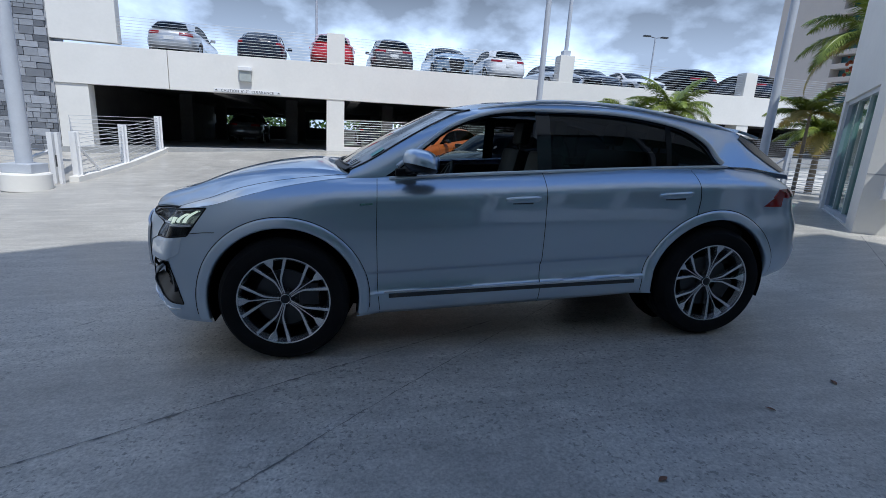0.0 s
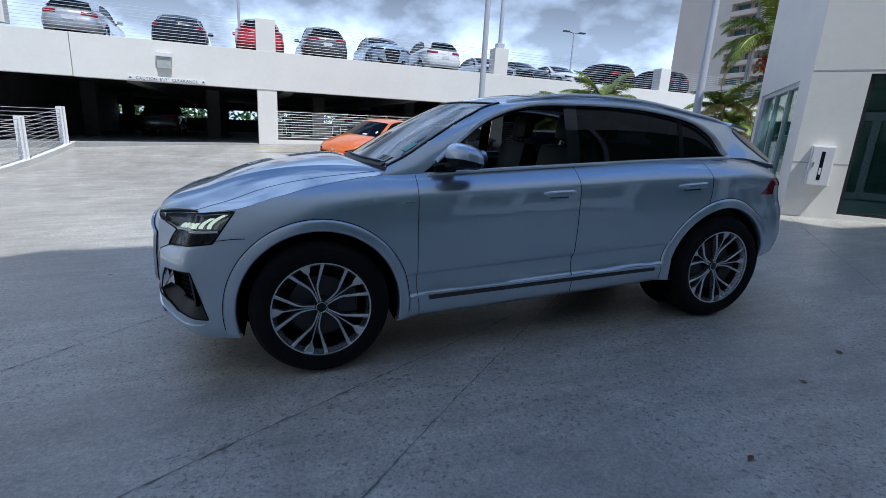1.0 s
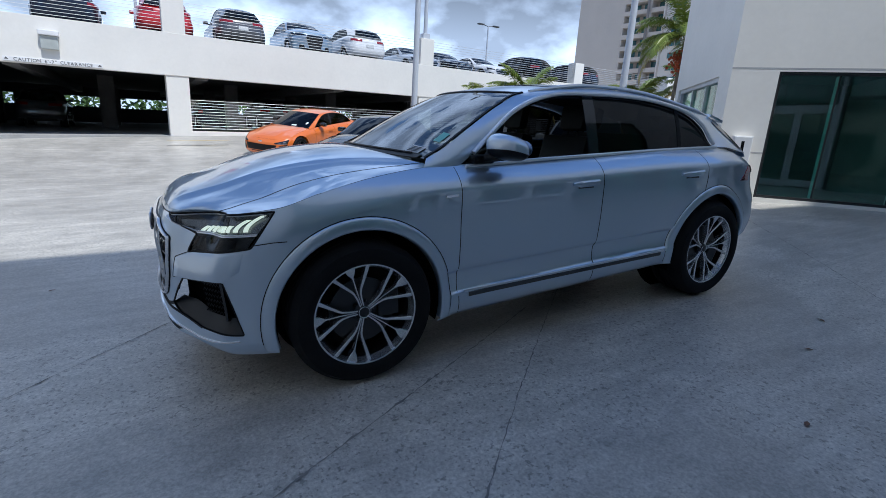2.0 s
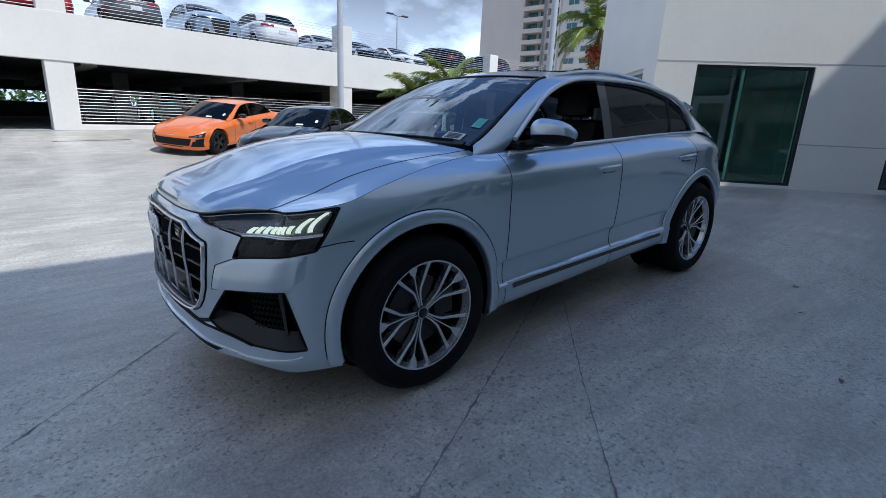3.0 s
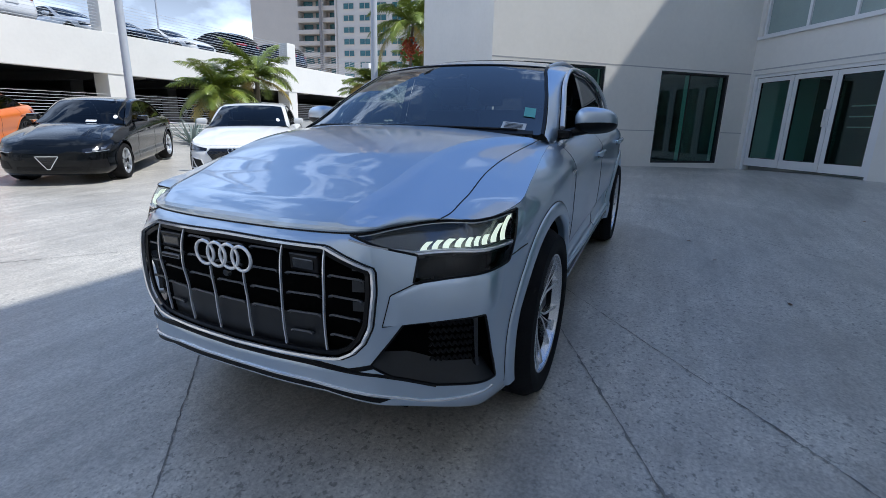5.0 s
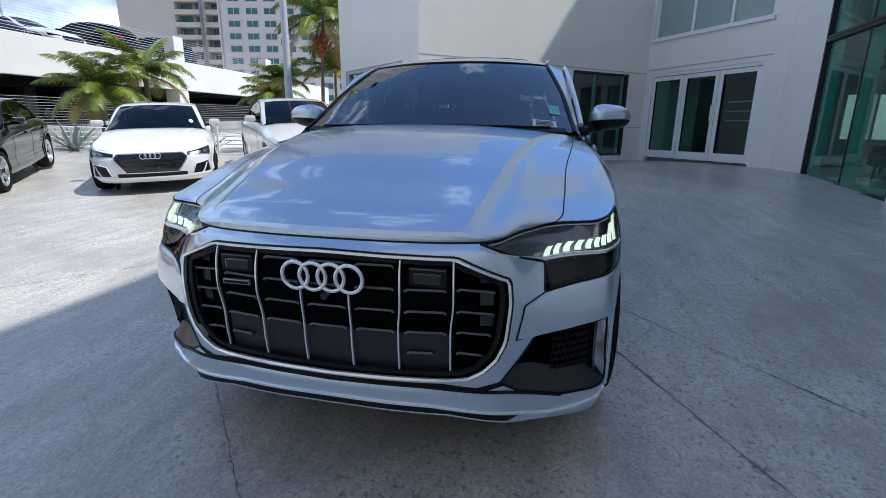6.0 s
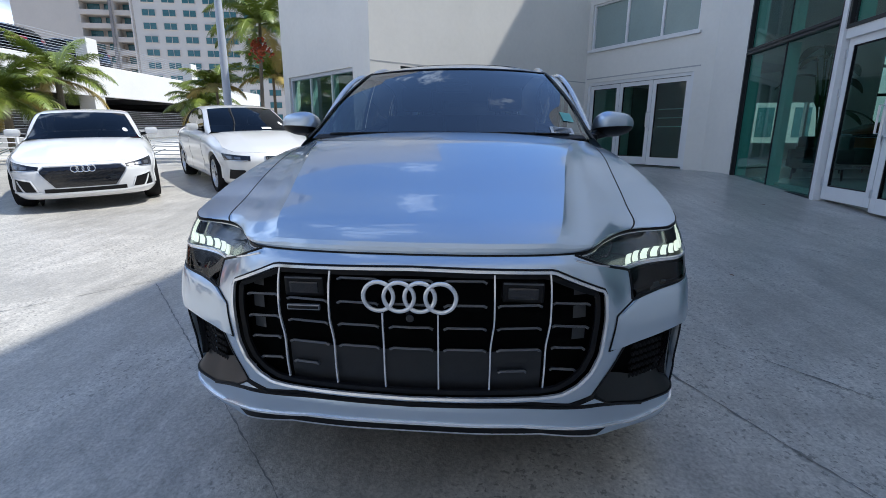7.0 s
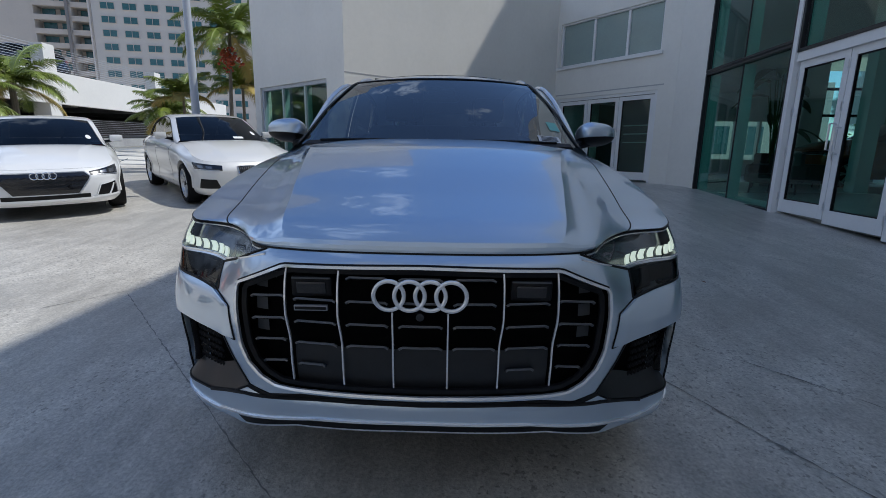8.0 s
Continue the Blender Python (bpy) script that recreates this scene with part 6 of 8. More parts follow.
    part("radiator_core", bm, M_VOID, car)
    # underside and cabin tub
    bm = bmesh.new()
    box(bm, -0.75, 3.7, -0.62, 0.62, 0.22, 0.34, 0.03)
    part("underbody", bm, M_VOID, car)
    bm = bmesh.new()
    box(bm, 0.5, 3.5, -0.8, 0.8, 0.36, 0.6, 0.03)
    part("cabin_floor", bm, M_BLACK, car)
    for sg in (-1, 1):
        bm = bmesh.new()
        box(bm, 0.6, 3.3, sg * 0.82 - 0.04, sg * 0.82 + 0.04, 0.5, 1.14, 0.02)
        part("door_card", bm, M_BLACK, car)
    bm = bmesh.new()
    sheet(bm, lambda a, b: S.roof((2 * a - 1) * 0.97, b) - np.array((0, 0, 0.03)), 16, 16, flip=True)
    part("headliner", bm, mat("dark_headliner", (0.05, 0.05, 0.052), rough=0.95, var=0.1), car, smooth=True)
    bm = bmesh.new()
    box(bm, 0.45, 0.98, -0.76, 0.76, 0.85, 1.14, 0.06)
    box(bm, 0.62, 0.9, -0.58, -0.18, 1.1, 1.19, 0.04)
    part("dashboard", bm, M_BLACK, car, smooth=True)
    bm = bmesh.new()
    pts = [(0.19 * math.cos(a), 0.19 * math.sin(a), 0) for a in [2 * math.pi * k / 28 for k in range(29)]]
    tube(bm, pts, 0.016, 8, cap=False)
    box(bm, -0.17, 0.17, -0.025, 0.025, -0.015, 0.015, 0.008)
    o = part("steering_wheel", bm, M_SEAT, car, smooth=True)
    o.matrix_basis = pose(1.08, -0.38, 1.05, 0, -62, 0)
    seat(car, 1.5, -0.38)
    seat(car, 1.5, 0.38)
    seat(car, 2.4, 0.0, 1.3, True)
    bm = bmesh.new()
    box(bm, 0.98, 1.03, -0.12, 0.12, 1.46, 1.53, 0.02)
    part("rear_view_mirror", bm, M_BLACK, car, smooth=True)
    bm = bmesh.new()
    q = S.screen(0.0, 0.85)
    box(bm, q[0] - 0.02, q[0] + 0.14, -0.09, 0.09, q[2] - 0.06, q[2] - 0.015, 0.02)
    part("sensor_pod", bm, M_BLACK, car)
    # stickers inside the screen
    bm = bmesh.new()
    sheet(bm, lambda a, b: S.screen(lerp(-0.87, -0.71, a), lerp(0.06, 0.16, b)) + np.array((0.002, 0, 0.006)), 2, 2)
    lab = part("paper_label", bm, M_PAPER, car, "white stock label inside the windscreen")
    for k in range(4):
        bm = bmesh.new()
        sheet(bm, lambda a, b: S.screen(lerp(-0.85, -0.73, a), lerp(0.076, 0.085, b) + 0.019 * k) + np.array((-0.001, 0, 0.009)), 1, 1)
        part("print_bar", bm, M_INK, lab)
    bm = bmesh.new()
    sheet(bm, lambda a, b: S.screen(lerp(-0.915, -0.835, a), lerp(0.26, 0.36, b)) + np.array((0.002, 0, 0.006)), 2, 2)
    part("sticker", bm, M_TEAL, car, "small teal sticker inside the windscreen")
    # wheels
    w = make_wheel(car, 0.406, 0.284, 0.285)
    w.matrix_basis = Matrix.Translation((0.0, -0.966, 0.393))
    copy_part(w, Matrix.Translation((2.995, -0.966, 0.393)) @ Euler((0, 0.5, 0)).to_matrix().to_4x4(), car)
    for x in axles:
        copy_part(w, pose(x, 0.966, 0.393, 0, 20, 180), car)
    return car


build_hero()


# ---- other cars ----
def scaled(spec, sx, sy, sz):
    """A spec stretched along x, y and z."""
    st = lambda q: (q[0], q[1] * sy) if isinstance(q, tuple) else q * sx
    r = dict(spec)
    r["plan"] = [(x * sx, y * sy) for x, y in spec["plan"]]
    r["bottom"] = [(st(q), z * sz) for q, z in spec["bottom"]]
    r["top"] = [(st(q), z * sz) for q, z in spec["top"]]
    r["top_in"] = [(st(q), z * sy) for q, z in spec["top_in"]]
    for k in ("front_prof", "side_prof", "rear_prof"):
        r[k] = [(z * sz, o) for z, o in spec[k]]
    r["front_to"] = (spec["front_to"][0] * sy, spec["front_to"][1] * sx)
    r["rear_from"] = tuple(x * sx for x in spec["rear_from"])
    r["hood_corner"], r["cowl_x"] = spec["hood_corner"] * sx, spec["cowl_x"] * sx
    r["cowl"] = (spec["cowl"][0] * sx, spec["cowl"][1] * sz)
    r["hood_bulge"] = spec["hood_bulge"] * sz
    if "hood_crease" in spec:
        r["hood_crease"] = (spec["hood_crease"][0], spec["hood_crease"][1], spec["hood_crease"][2] * 0.8)
    for k in ("dlo", "rail"):
        r[k] = [(x * sx, y * sy, z * sz) for x, y, z in spec[k]]
    for k in ("screen", "tail"):
        r[k] = dict(spec[k])
        r[k]["base"] = (spec[k]["base"][0] * sx, spec[k]["base"][1] * sz)
        r[k]["head"] = (spec[k]["head"][0] * sx, spec[k]["head"][1] * sz)
    r["roof"] = [(x * sx, z * sz) for x, z in spec["roof"]]
    r["glass_x"] = tuple(x * sx for x in spec["glass_x"])
    r["bpillar"] = spec["bpillar"] * sx
    r["wb"], r["wheel"], r["tyre_y"] = spec["wb"] * sx, spec["wheel"], spec["tyre_y"] * sy
    return r


HERO.update(glass_x=(0.66, 3.08), bpillar=1.74, wb=2.995, wheel=(0.37, 0.25), tyre_y=0.925)
SEDAN = dict(
    plan=[(-0.86, 0), (-0.845, 0.3), (-0.79, 0.56), (-0.67, 0.75), (-0.44, 0.86), (0, 0.905), (0.6, 0.912), (1.5, 0.918), (2.4, 0.925), (2.85, 0.92), (3.3, 0.885), (3.58, 0.79), (3.73, 0.52), (3.79, 0)],
    bottom=[(("y", 0), 0.19), (-0.5, 0.19), (0.5, 0.2), (2.4, 0.21), (("r", 0), 0.26)],
    top=[(("y", 0), 0.685), (("y", 0.5), 0.69), (-0.66, 0.7), (-0.4, 0.76), (0, 0.85), (0.5, 0.93), (0.9, 0.955), (1.8, 0.985), (2.6, 1.0), (3.1, 1.0), (3.5, 0.975), (("r", 0), 0.97)],
    top_in=[(("y", 0), 0.06), (-0.6, 0.05), (-0.4, 0.06), (0, 0.12), (0.6, 0.13), (0.9, 0.11), (2.6, 0.12), (3.1, 0.15), (3.5, 0.1), (("r", 0), 0.06)],
    front_prof=[(0.18, 0.08), (0.25, 0.015), (0.4, 0), (0.55, 0.012), (0.66, 0.05), (0.72, 0.08)],
    side_prof=[(0.18, 0.1), (0.26, 0.03), (0.33, 0.02), (0.45, 0.03), (0.58, 0.008), (0.75, 0), (0.86, 0.006), (1.0, 0.02)],
    rear_prof=[(0.22, 0.1), (0.32, 0.02), (0.5, 0), (0.7, 0.02), (0.9, 0.03), (1.0, 0.02)],
    front_to=(0.58, -0.25), rear_from=(2.9, 3.5), hood_corner=-0.58, cowl_x=0.62, cowl=(0.46, 0.965), hood_bulge=0.045, hood_crease=(0.44, 0.78, 0.26),
    dlo=[(0.55, 0.8, 0.925), (0.85, 0.795, 0.962), (1.15, 0.735, 1.16), (1.45, 0.68, 1.315), (1.8, 0.655, 1.365), (2.2, 0.655, 1.358), (2.6, 0.675, 1.285), (2.85, 0.71, 1.175), (3.06, 0.745, 1.02), (3.3, 0.74, 0.99)],
    rail=[(0.6, 0.745, 0.97), (0.85, 0.7, 1.075), (1.15, 0.645, 1.232), (1.42, 0.595, 1.35), (1.75, 0.575, 1.4), (2.1, 0.57, 1.405), (2.5, 0.56, 1.36), (2.8, 0.57, 1.262), (3.05, 0.61, 1.135), (3.3, 0.665, 0.995)],
    screen=dict(t0=0.0, t1=3 / 9, base=(0.46, 0.97), head=(1.32, 1.38)), tail=dict(t0=6 / 9, t1=1.0, head=(2.56, 1.39), base=(3.42, 1.0)),
    roof=[(1.32, 1.38), (1.6, 1.42), (2.0, 1.435), (2.3, 1.425), (2.56, 1.39)], glass_x=(0.87, 3.04), bpillar=1.82, wb=2.83, wheel=(0.335, 0.235), tyre_y=0.885)


def build_car(spec, name, label, coat, m, detail=True, lamp=None, group="", nose="wide", rimmat=M_SATIN, paper=False, plate=False):
    """A parked car from a spec; -x is its front."""
    S = Shape(spec)
    car = thing(name, label, "car", group=group, m=m)
    U0 = S.L
    R, rim = spec["wheel"]
    axles = (0.0, spec["wb"])
    q = 1 if detail else 0.55

    def cut(p, a, b):
        u = a * U0
        z = S.zb(u) + (S.zt(u) - S.zb(u)) * b
        return not any((p.x - ax) ** 2 + (z - R) ** 2 < (R + 0.045) ** 2 for ax in axles)
    bm = bmesh.new()
    sheet(bm, lambda a, b: S.wrap(a * U0, S.zb(a * U0) + (S.zt(a * U0) - S.zb(a * U0)) * b), int(200 * q), int(26 * q), mirror=True, keep=cut, flip=True)
    part("body", bm, coat, car, smooth=True, sharp=45)
    bm = bmesh.new()
    sheet(bm, lambda a, b: S.hood_grid(a, b) + np.array((0, 0, 0.002)), 50 if detail else 20, int(26 * q), flip=FLIP)
    part("hood", bm, coat, car, smooth=True)
    bm = bmesh.new()
    sheet(bm, lambda a, b: S.roof(2 * a - 1, b), int(26 * q), int(24 * q), flip=FLIP)
    part("roof", bm, coat, car, smooth=True)
    bm = bmesh.new()
    sheet(bm, lambda a, b: S.frame_strip(a, b), int(70 * q), 6, mirror=True, flip=True)
    part("pillar_frame", bm, coat, car, smooth=True)
    bm = bmesh.new()
    sheet(bm, lambda a, b: S.screen((2 * a - 1) * 0.98, b), 24, 12, flip=FLIP)
    part("windscreen", bm, M_DARKGLASS, car, smooth=True)
    bm = bmesh.new()
    sheet(bm, lambda a, b: S.tail((2 * a - 1) * 0.96, 0.02 + 0.96 * b), 20, 10, flip=FLIP)
    part("rear_window", bm, M_DARKGLASS, car, smooth=True)
    ut = S.station(S.R[-1][0])
    bm = bmesh.new()

    def deck(a, b):
        t = 2 * a - 1
        e = S.top(lerp(ut, U0, 1 - abs(t) ** 0.8))
        e = np.array((e[0], math.copysign(e[1], t) if abs(t) > 1e-6 else 0, e[2]))
        return S.tail(t, 1.0) * (1 - b) + e * b + np.array((0, 0, 0.012 * math.sin(math.pi * b)))
    sheet(bm, deck, 26, 8, flip=FLIP)
    part("trunk_lid", bm, coat, car, smooth=True)
    gx0, gx1 = spec["glass_x"]
    ds = [d for d in S.D if gx0 - 0.03 < d[0] < gx1 + 0.03]
    ztop, ytop = curve([(d[0], d[2]) for d in ds]), curve([(d[0], d[1]) for d in ds])
    zb0, zb1, yb0, yb1 = S.D[10][2], S.D[-11][2], S.D[10][1], S.D[-11][1]
    for sg in (-1, 1):
        for x0, x1, mt, nm in ((gx0, spec["bpillar"] - 0.04, M_DARKGLASS, "side_window"), (spec["bpillar"] - 0.04, spec["bpillar"] + 0.04, M_GLOSSBLACK, "window_pillar"), (spec["bpillar"] + 0.04, gx1, M_DARKGLASS, "side_window")):
            bm = bmesh.new()

            def fn(a, b):
                x = lerp(x0, x1, a)
                k = (x - gx0) / (gx1 - gx0)
                z0 = lerp(zb0, zb1, k)
                return (x, sg * (lerp(lerp(yb0, yb1, k), ytop(x), b) - 0.01), lerp(z0, max(z0 + 0.002, ztop(x)), b))
            sheet(bm, fn, 12, 5, flip=sg > 0)
            part(nm, bm, mt, car, smooth=True)
        pts = [((x, sg * ytop(x), ztop(x)), (0, sg, 0.3)) for x in [lerp(gx0, gx1, k / 30) for k in range(31)]]
        part("window_trim", strip(pts, 0.016, 0.004), M_BLACK, car)
        # lamps
        uh0, uh1 = S.station(("y", spec["plan"][2][1] * 0.92)), S.station(-0.42)
        zt = S.zt(uh1)
        il, ih, ol, oh = {"wide": (-0.09, -0.045, -0.175, -0.035), "kidney": (-0.125, -0.05, -0.19, -0.075), "low": (-0.115, -0.085, -0.17, -0.04)}.get(nose, (-0.12, -0.06, -0.17, -0.06))
        za = S.zt(uh0)
        low, high = [(uh0, za + il), (lerp(uh0, uh1, 0.8), zt + ol)], [(uh0, za + ih), (uh1, zt + oh)]
        hl = part("headlight", patch(S, low, high, 0.003, 14, 5, sg, 0.005), lamp or M_GLOSSBLACK, car, "clear-lensed headlight in a dark housing", smooth=True)
        if detail:
            def sub_patch(a0, a1, b0, b1, out):
                lo = [[lerp(p[i], q[i], b0) for i in (0, 1)] for p, q in ((along(low, a0), along(high, a0)), (along(low, a1), along(high, a1)))]
                hi = [[lerp(p[i], q[i], b1) for i in (0, 1)] for p, q in ((along(low, a0), along(high, a0)), (along(low, a1), along(high, a1)))]
                return patch(S, lo, hi, out, 8, 3, sg, 0.004)
            part("reflector", sub_patch(0.3, 0.5, 0.3, 0.72, 0.006), M_LAMPBODY, hl)
            part("reflector", sub_patch(0.6, 0.8, 0.3, 0.72, 0.006), M_LAMPBODY, hl)
            part("running_light", sub_patch(0.08, 0.96, 0.04, 0.12, 0.006), M_SATIN, hl)
        u = U0 - S.station(("y", spec["plan"][2][1]))
        ur = S.station(spec["plan"][-4][0])
        part("tail_lamp", patch(S, [(ur - 0.1, S.zt(ur) - 0.2), (ur + 0.5, S.zt(ur) - 0.2)], [(ur - 0.12, S.zt(ur) - 0.08), (ur + 0.5, S.zt(ur) - 0.09)], 0.005, 10, 3, sg, 0.006), M_RED, car, smooth=True)
        # corner intakes
        uc0, uc1 = S.station(("y", spec["plan"][2][1] * 0.98)), S.station(spec["plan"][3][0]) + 0.12
        zc = spec["front_prof"][1][0]
        part("corner_intake", patch(S, [(uc0, zc + 0.05), (uc1, zc + 0.05)], [(uc0 + 0.06, zc + 0.19), (uc1 - 0.04, zc + (0.235 if nose == "wide" else 0.2))], 0.004, 10, 4, sg, 0.004), M_BLACK, car)
        if detail and nose == "wide":
            part("intake_rim", strip(wrap_line(S, [(uc0, zc + 0.05), (uc0 + 0.06, zc + 0.195), (uc1 - 0.04, zc + 0.24), (uc1, zc + 0.05)], 30, sg, 0.008), 0.016, 0.01), coat, car)
            um = lerp(uc0, uc1, 0.45)
            part("intake_divider", patch(S, [(um, zc + 0.05), (um + 0.025, zc + 0.05)], [(um + 0.1, zc + 0.2), (um + 0.12, zc + 0.2)], 0.014, 3, 4, sg, 0.008), coat, car)
            part("bumper_blade", strip(wrap_line(S, [(0.0, zc + 0.012), (S.station(("y", 0.45)), zc + 0.014), (uc0 + 0.02, zc + 0.03), (uc1, zc + 0.045)], 24, sg, 0.014), 0.026, 0.012), coat, car)
        # mirrors
        x0 = gx0 + 0.22
        yb = yb0 + 0.13
        zm = zb0 + 0.09
        bm = bmesh.new()
        box(bm, x0 - 0.09, x0 + 0.07, sg * (yb + 0.03) - 0.1, sg * (yb + 0.03) + 0.1, zm - 0.06, zm + 0.06, 0.045)
        mir = part("mirror", bm, M_GLOSSBLACK if nose in ("low", "shield") else coat, car, smooth=True)
        bm = bmesh.new()
        tube(bm, [(x0, sg * (yb - 0.16), zm - 0.06), (x0, sg * (yb - 0.04), zm - 0.04)], 0.025, 7)
        part("mirror_foot", bm, M_BLACK, mir)
        # flares, shut lines, handles
        if detail:
            for x, z0, z1 in ((gx0 - 0.1, spec["bottom"][2][1] + 0.1, zb0 - 0.03), (spec["bpillar"], spec["bottom"][2][1] + 0.06, lerp(zb0, zb1, 0.5) - 0.02), (spec["wb"] - 0.15, spec["wheel"][0] * 2 + 0.12, zb1 - 0.03)):
                pts = []
                for k in range(15):
                    p = S.flank(x, lerp(z0, z1, k / 14), 0.002)
                    pts.append(((p[0], sg * p[1], p[2]), (0, sg, 0)))
                part("shut_line", strip(pts, 0.006, 0.0005), M_BLACK, car)
            for x in (spec["bpillar"] - 0.22, spec["wb"] - 0.1):
                z = zb0 - 0.13
                pts = []
                for k in range(7):
                    p = S.flank(x - 0.1 + 0.2 * k / 6, z, 0.012)
                    pts.append(((p[0], sg * p[1], p[2]), (0, sg, 0)))
                part("door_handle", strip(pts, 0.03, 0.015), coat, car)
        for ax in axles:
            bm = bmesh.new()
            rows = ((R + 0.075, 0.001), (R + 0.06, 0.012), (R + 0.038, 0.012), (R + 0.034, -0.02), (R + 0.034, -0.25))

            def fl(a, b):
                th = lerp(-0.1, math.pi + 0.1, a)
                r, o = rows[round(b * (len(rows) - 1))]
                x, z = ax - r * math.cos(th), max(R + r * math.sin(th), spec["bottom"][2][1])
                return (x, sg * (S.flank(x, z, 0)[1] + o), z)
            sheet(bm, fl, 28, len(rows) - 1, flip=sg < 0)
            part("arch_flare", bm, coat, car, smooth=True)
            # flat black disc fills the wheel well in place of its shade
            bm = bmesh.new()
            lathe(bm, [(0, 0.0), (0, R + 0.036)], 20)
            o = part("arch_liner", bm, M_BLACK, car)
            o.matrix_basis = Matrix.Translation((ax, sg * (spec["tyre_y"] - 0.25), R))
    # nose: grille, lower intake
    hw = spec["plan"][2][1] * (0.92 if nose == "wide" else 0.3)
    zt, zlow = S.zt(0) - 0.07, spec["front_prof"][1][0]
    gz0, gz1 = (zlow + 0.09, zt + 0.03) if nose == "wide" else (zlow + 0.05, zt - 0.1)

    def fr(y, z, out):
        p = S.wrap(S.station(("y", abs(y))), z, out)
        return (p[0], math.copysign(p[1], y) if abs(y) > 1e-6 else 0.0, p[2])
    if nose == "kidney":
        for sg in (-1, 1):
            bm = bmesh.new()
            kfn = lambda a, b: fr(sg * lerp(0.025 + 0.03 * (1 - b), 0.29 - 0.06 * (1 - b) ** 2, a), lerp(zt - 0.2, zt + 0.01, b), 0.006)
            sheet(bm, kfn, 10, 6)
            g = part("grille", bm, M_GLOSSBLACK, car, "black kidney grille in a chrome frame", smooth=True)
            per = [kfn(k / 10, 1) for k in range(11)] + [kfn(1, 1 - k / 6) for k in range(1, 6)] + [kfn(1 - k / 10, 0) for k in range(11)] + [kfn(0, k / 6) for k in range(1, 6)]
            part("grille_frame", strip([(p, (-1, 0, 0)) for p in per], 0.02, 0.008, closed=True), M_CHROME, g)
            for k in range(1, 8):
                part("grille_bar", strip([(kfn(k / 8, j / 5), (-1, 0, 0)) for j in range(6)], 0.006, 0.006), M_GREYPL, g)
    elif nose == "low":
        bm = bmesh.new()
        sheet(bm, lambda a, b: fr((2 * a - 1) * lerp(0.5, 0.56, b), lerp(zlow + 0.07, zlow + 0.25, b), 0.006), 20, 5)
        part("grille", bm, M_BLACK, car, "wide black mesh intake")
        for sg in (-1, 1):
            part("intake_slash", patch(S, [(S.station(("y", 0.66)), zlow + 0.2), (S.station(-0.55), zlow + 0.05)], [(S.station(("y", 0.64)), zlow + 0.24), (S.station(-0.5), zlow + 0.27)], 0.005, 8, 3, sg, 0.004), M_BLACK, car)
        bm = bmesh.new()
        q = fr(0.0, zt - 0.0, 0.004)
        box(bm, q[0] - 0.008, q[0] + 0.006, -0.06, 0.06, q[2] - 0.025, q[2] + 0.025, 0.01)
        part("nose_emblem", bm, M_CHROME, car)
    else:
        bm = bmesh.new()

        def gfn(a, b):
            w = hw * (lerp(0.68, 1.0, b / 0.78) if b < 0.78 else lerp(1.0, 0.88, (b - 0.78) / 0.22)) if nose == "wide" else hw * lerp(0.12, 1, b)
            return fr((2 * a - 1) * w, lerp(gz0, gz1, b), 0.006)
        sheet(bm, gfn, 24, 12)
        g = part("grille", bm, M_GLOSSBLACK, car, "black grille", smooth=True)
        per = [gfn(k / 16, 1) for k in range(17)] + [gfn(1, 1 - k / 10) for k in range(1, 10)] + [gfn(1 - k / 16, 0) for k in range(17)] + [gfn(0, k / 10) for k in range(1, 10)]
        part("grille_frame", strip([(p, (-1, 0, 0)) for p in per], 0.016, 0.006, closed=True), M_SATIN if nose == "wide" else M_CHROME, g)
        if detail:
            for i in range(5):
                b = 0.12 + 0.17 * i
                part("grille_slat", strip([(np.array(gfn(0.04 + 0.92 * k / 24, b + 0.03 * (1 if k % 2 else -1))) - np.array((0.004, 0, 0)), (-1, 0, 0)) for k in range(25)], 0.012, 0.004), M_GLOSSBLACK, g)
    bm = bmesh.new()
    lw = spec["plan"][2][1] * (0.6 if nose == "low" else 0.85)
    sheet(bm, lambda a, b: fr((2 * a - 1) * lw, lerp(zlow + 0.03, zlow + (0.05 if nose == "low" else 0.085), b), 0.004), 20, 5)
    part("lower_intake", bm, M_BLACK, car)
    bm = bmesh.new()
    box(bm, -0.5, spec["wb"] + 0.4, -0.55, 0.55, spec["bottom"][2][1] - 0.04, spec["bottom"][2][1] + 0.15)
    part("underbody", bm, M_BLACK, car)
    bm = bmesh.new()
    box(bm, gx0 - 0.25, gx0 + 0.1, -0.68, 0.68, zb0 - 0.3, zb0 - 0.02, 0.05)
    part("dashboard", bm, M_BLACK, car)
    for x, y in ((gx0 + 0.75, -0.36), (gx0 + 0.75, 0.36)):
        bm = bmesh.new()
        box(bm, -0.07, 0.07, y - 0.23, y + 0.23, zb0 - 0.5, zb0 + 0.08, 0.05, m=pose(x, 0, 0, 0, 8, 0))
        box(bm, -0.05, 0.05, y - 0.12, y + 0.12, zb0 + 0.1, zb0 + 0.27, 0.04, m=pose(x, 0, 0, 0, 8, 0))
        part("seat", bm, M_SEAT, car)
    if paper:
        bm = bmesh.new()
        sheet(bm, lambda a, b: S.screen(lerp(-0.42, -0.18, a), lerp(0.06, 0.13, b)) + np.array((-0.002, 0, 0.006)), 3, 2)
        part("paper_label", bm, M_PAPER, car, "white stock label inside the windscreen")
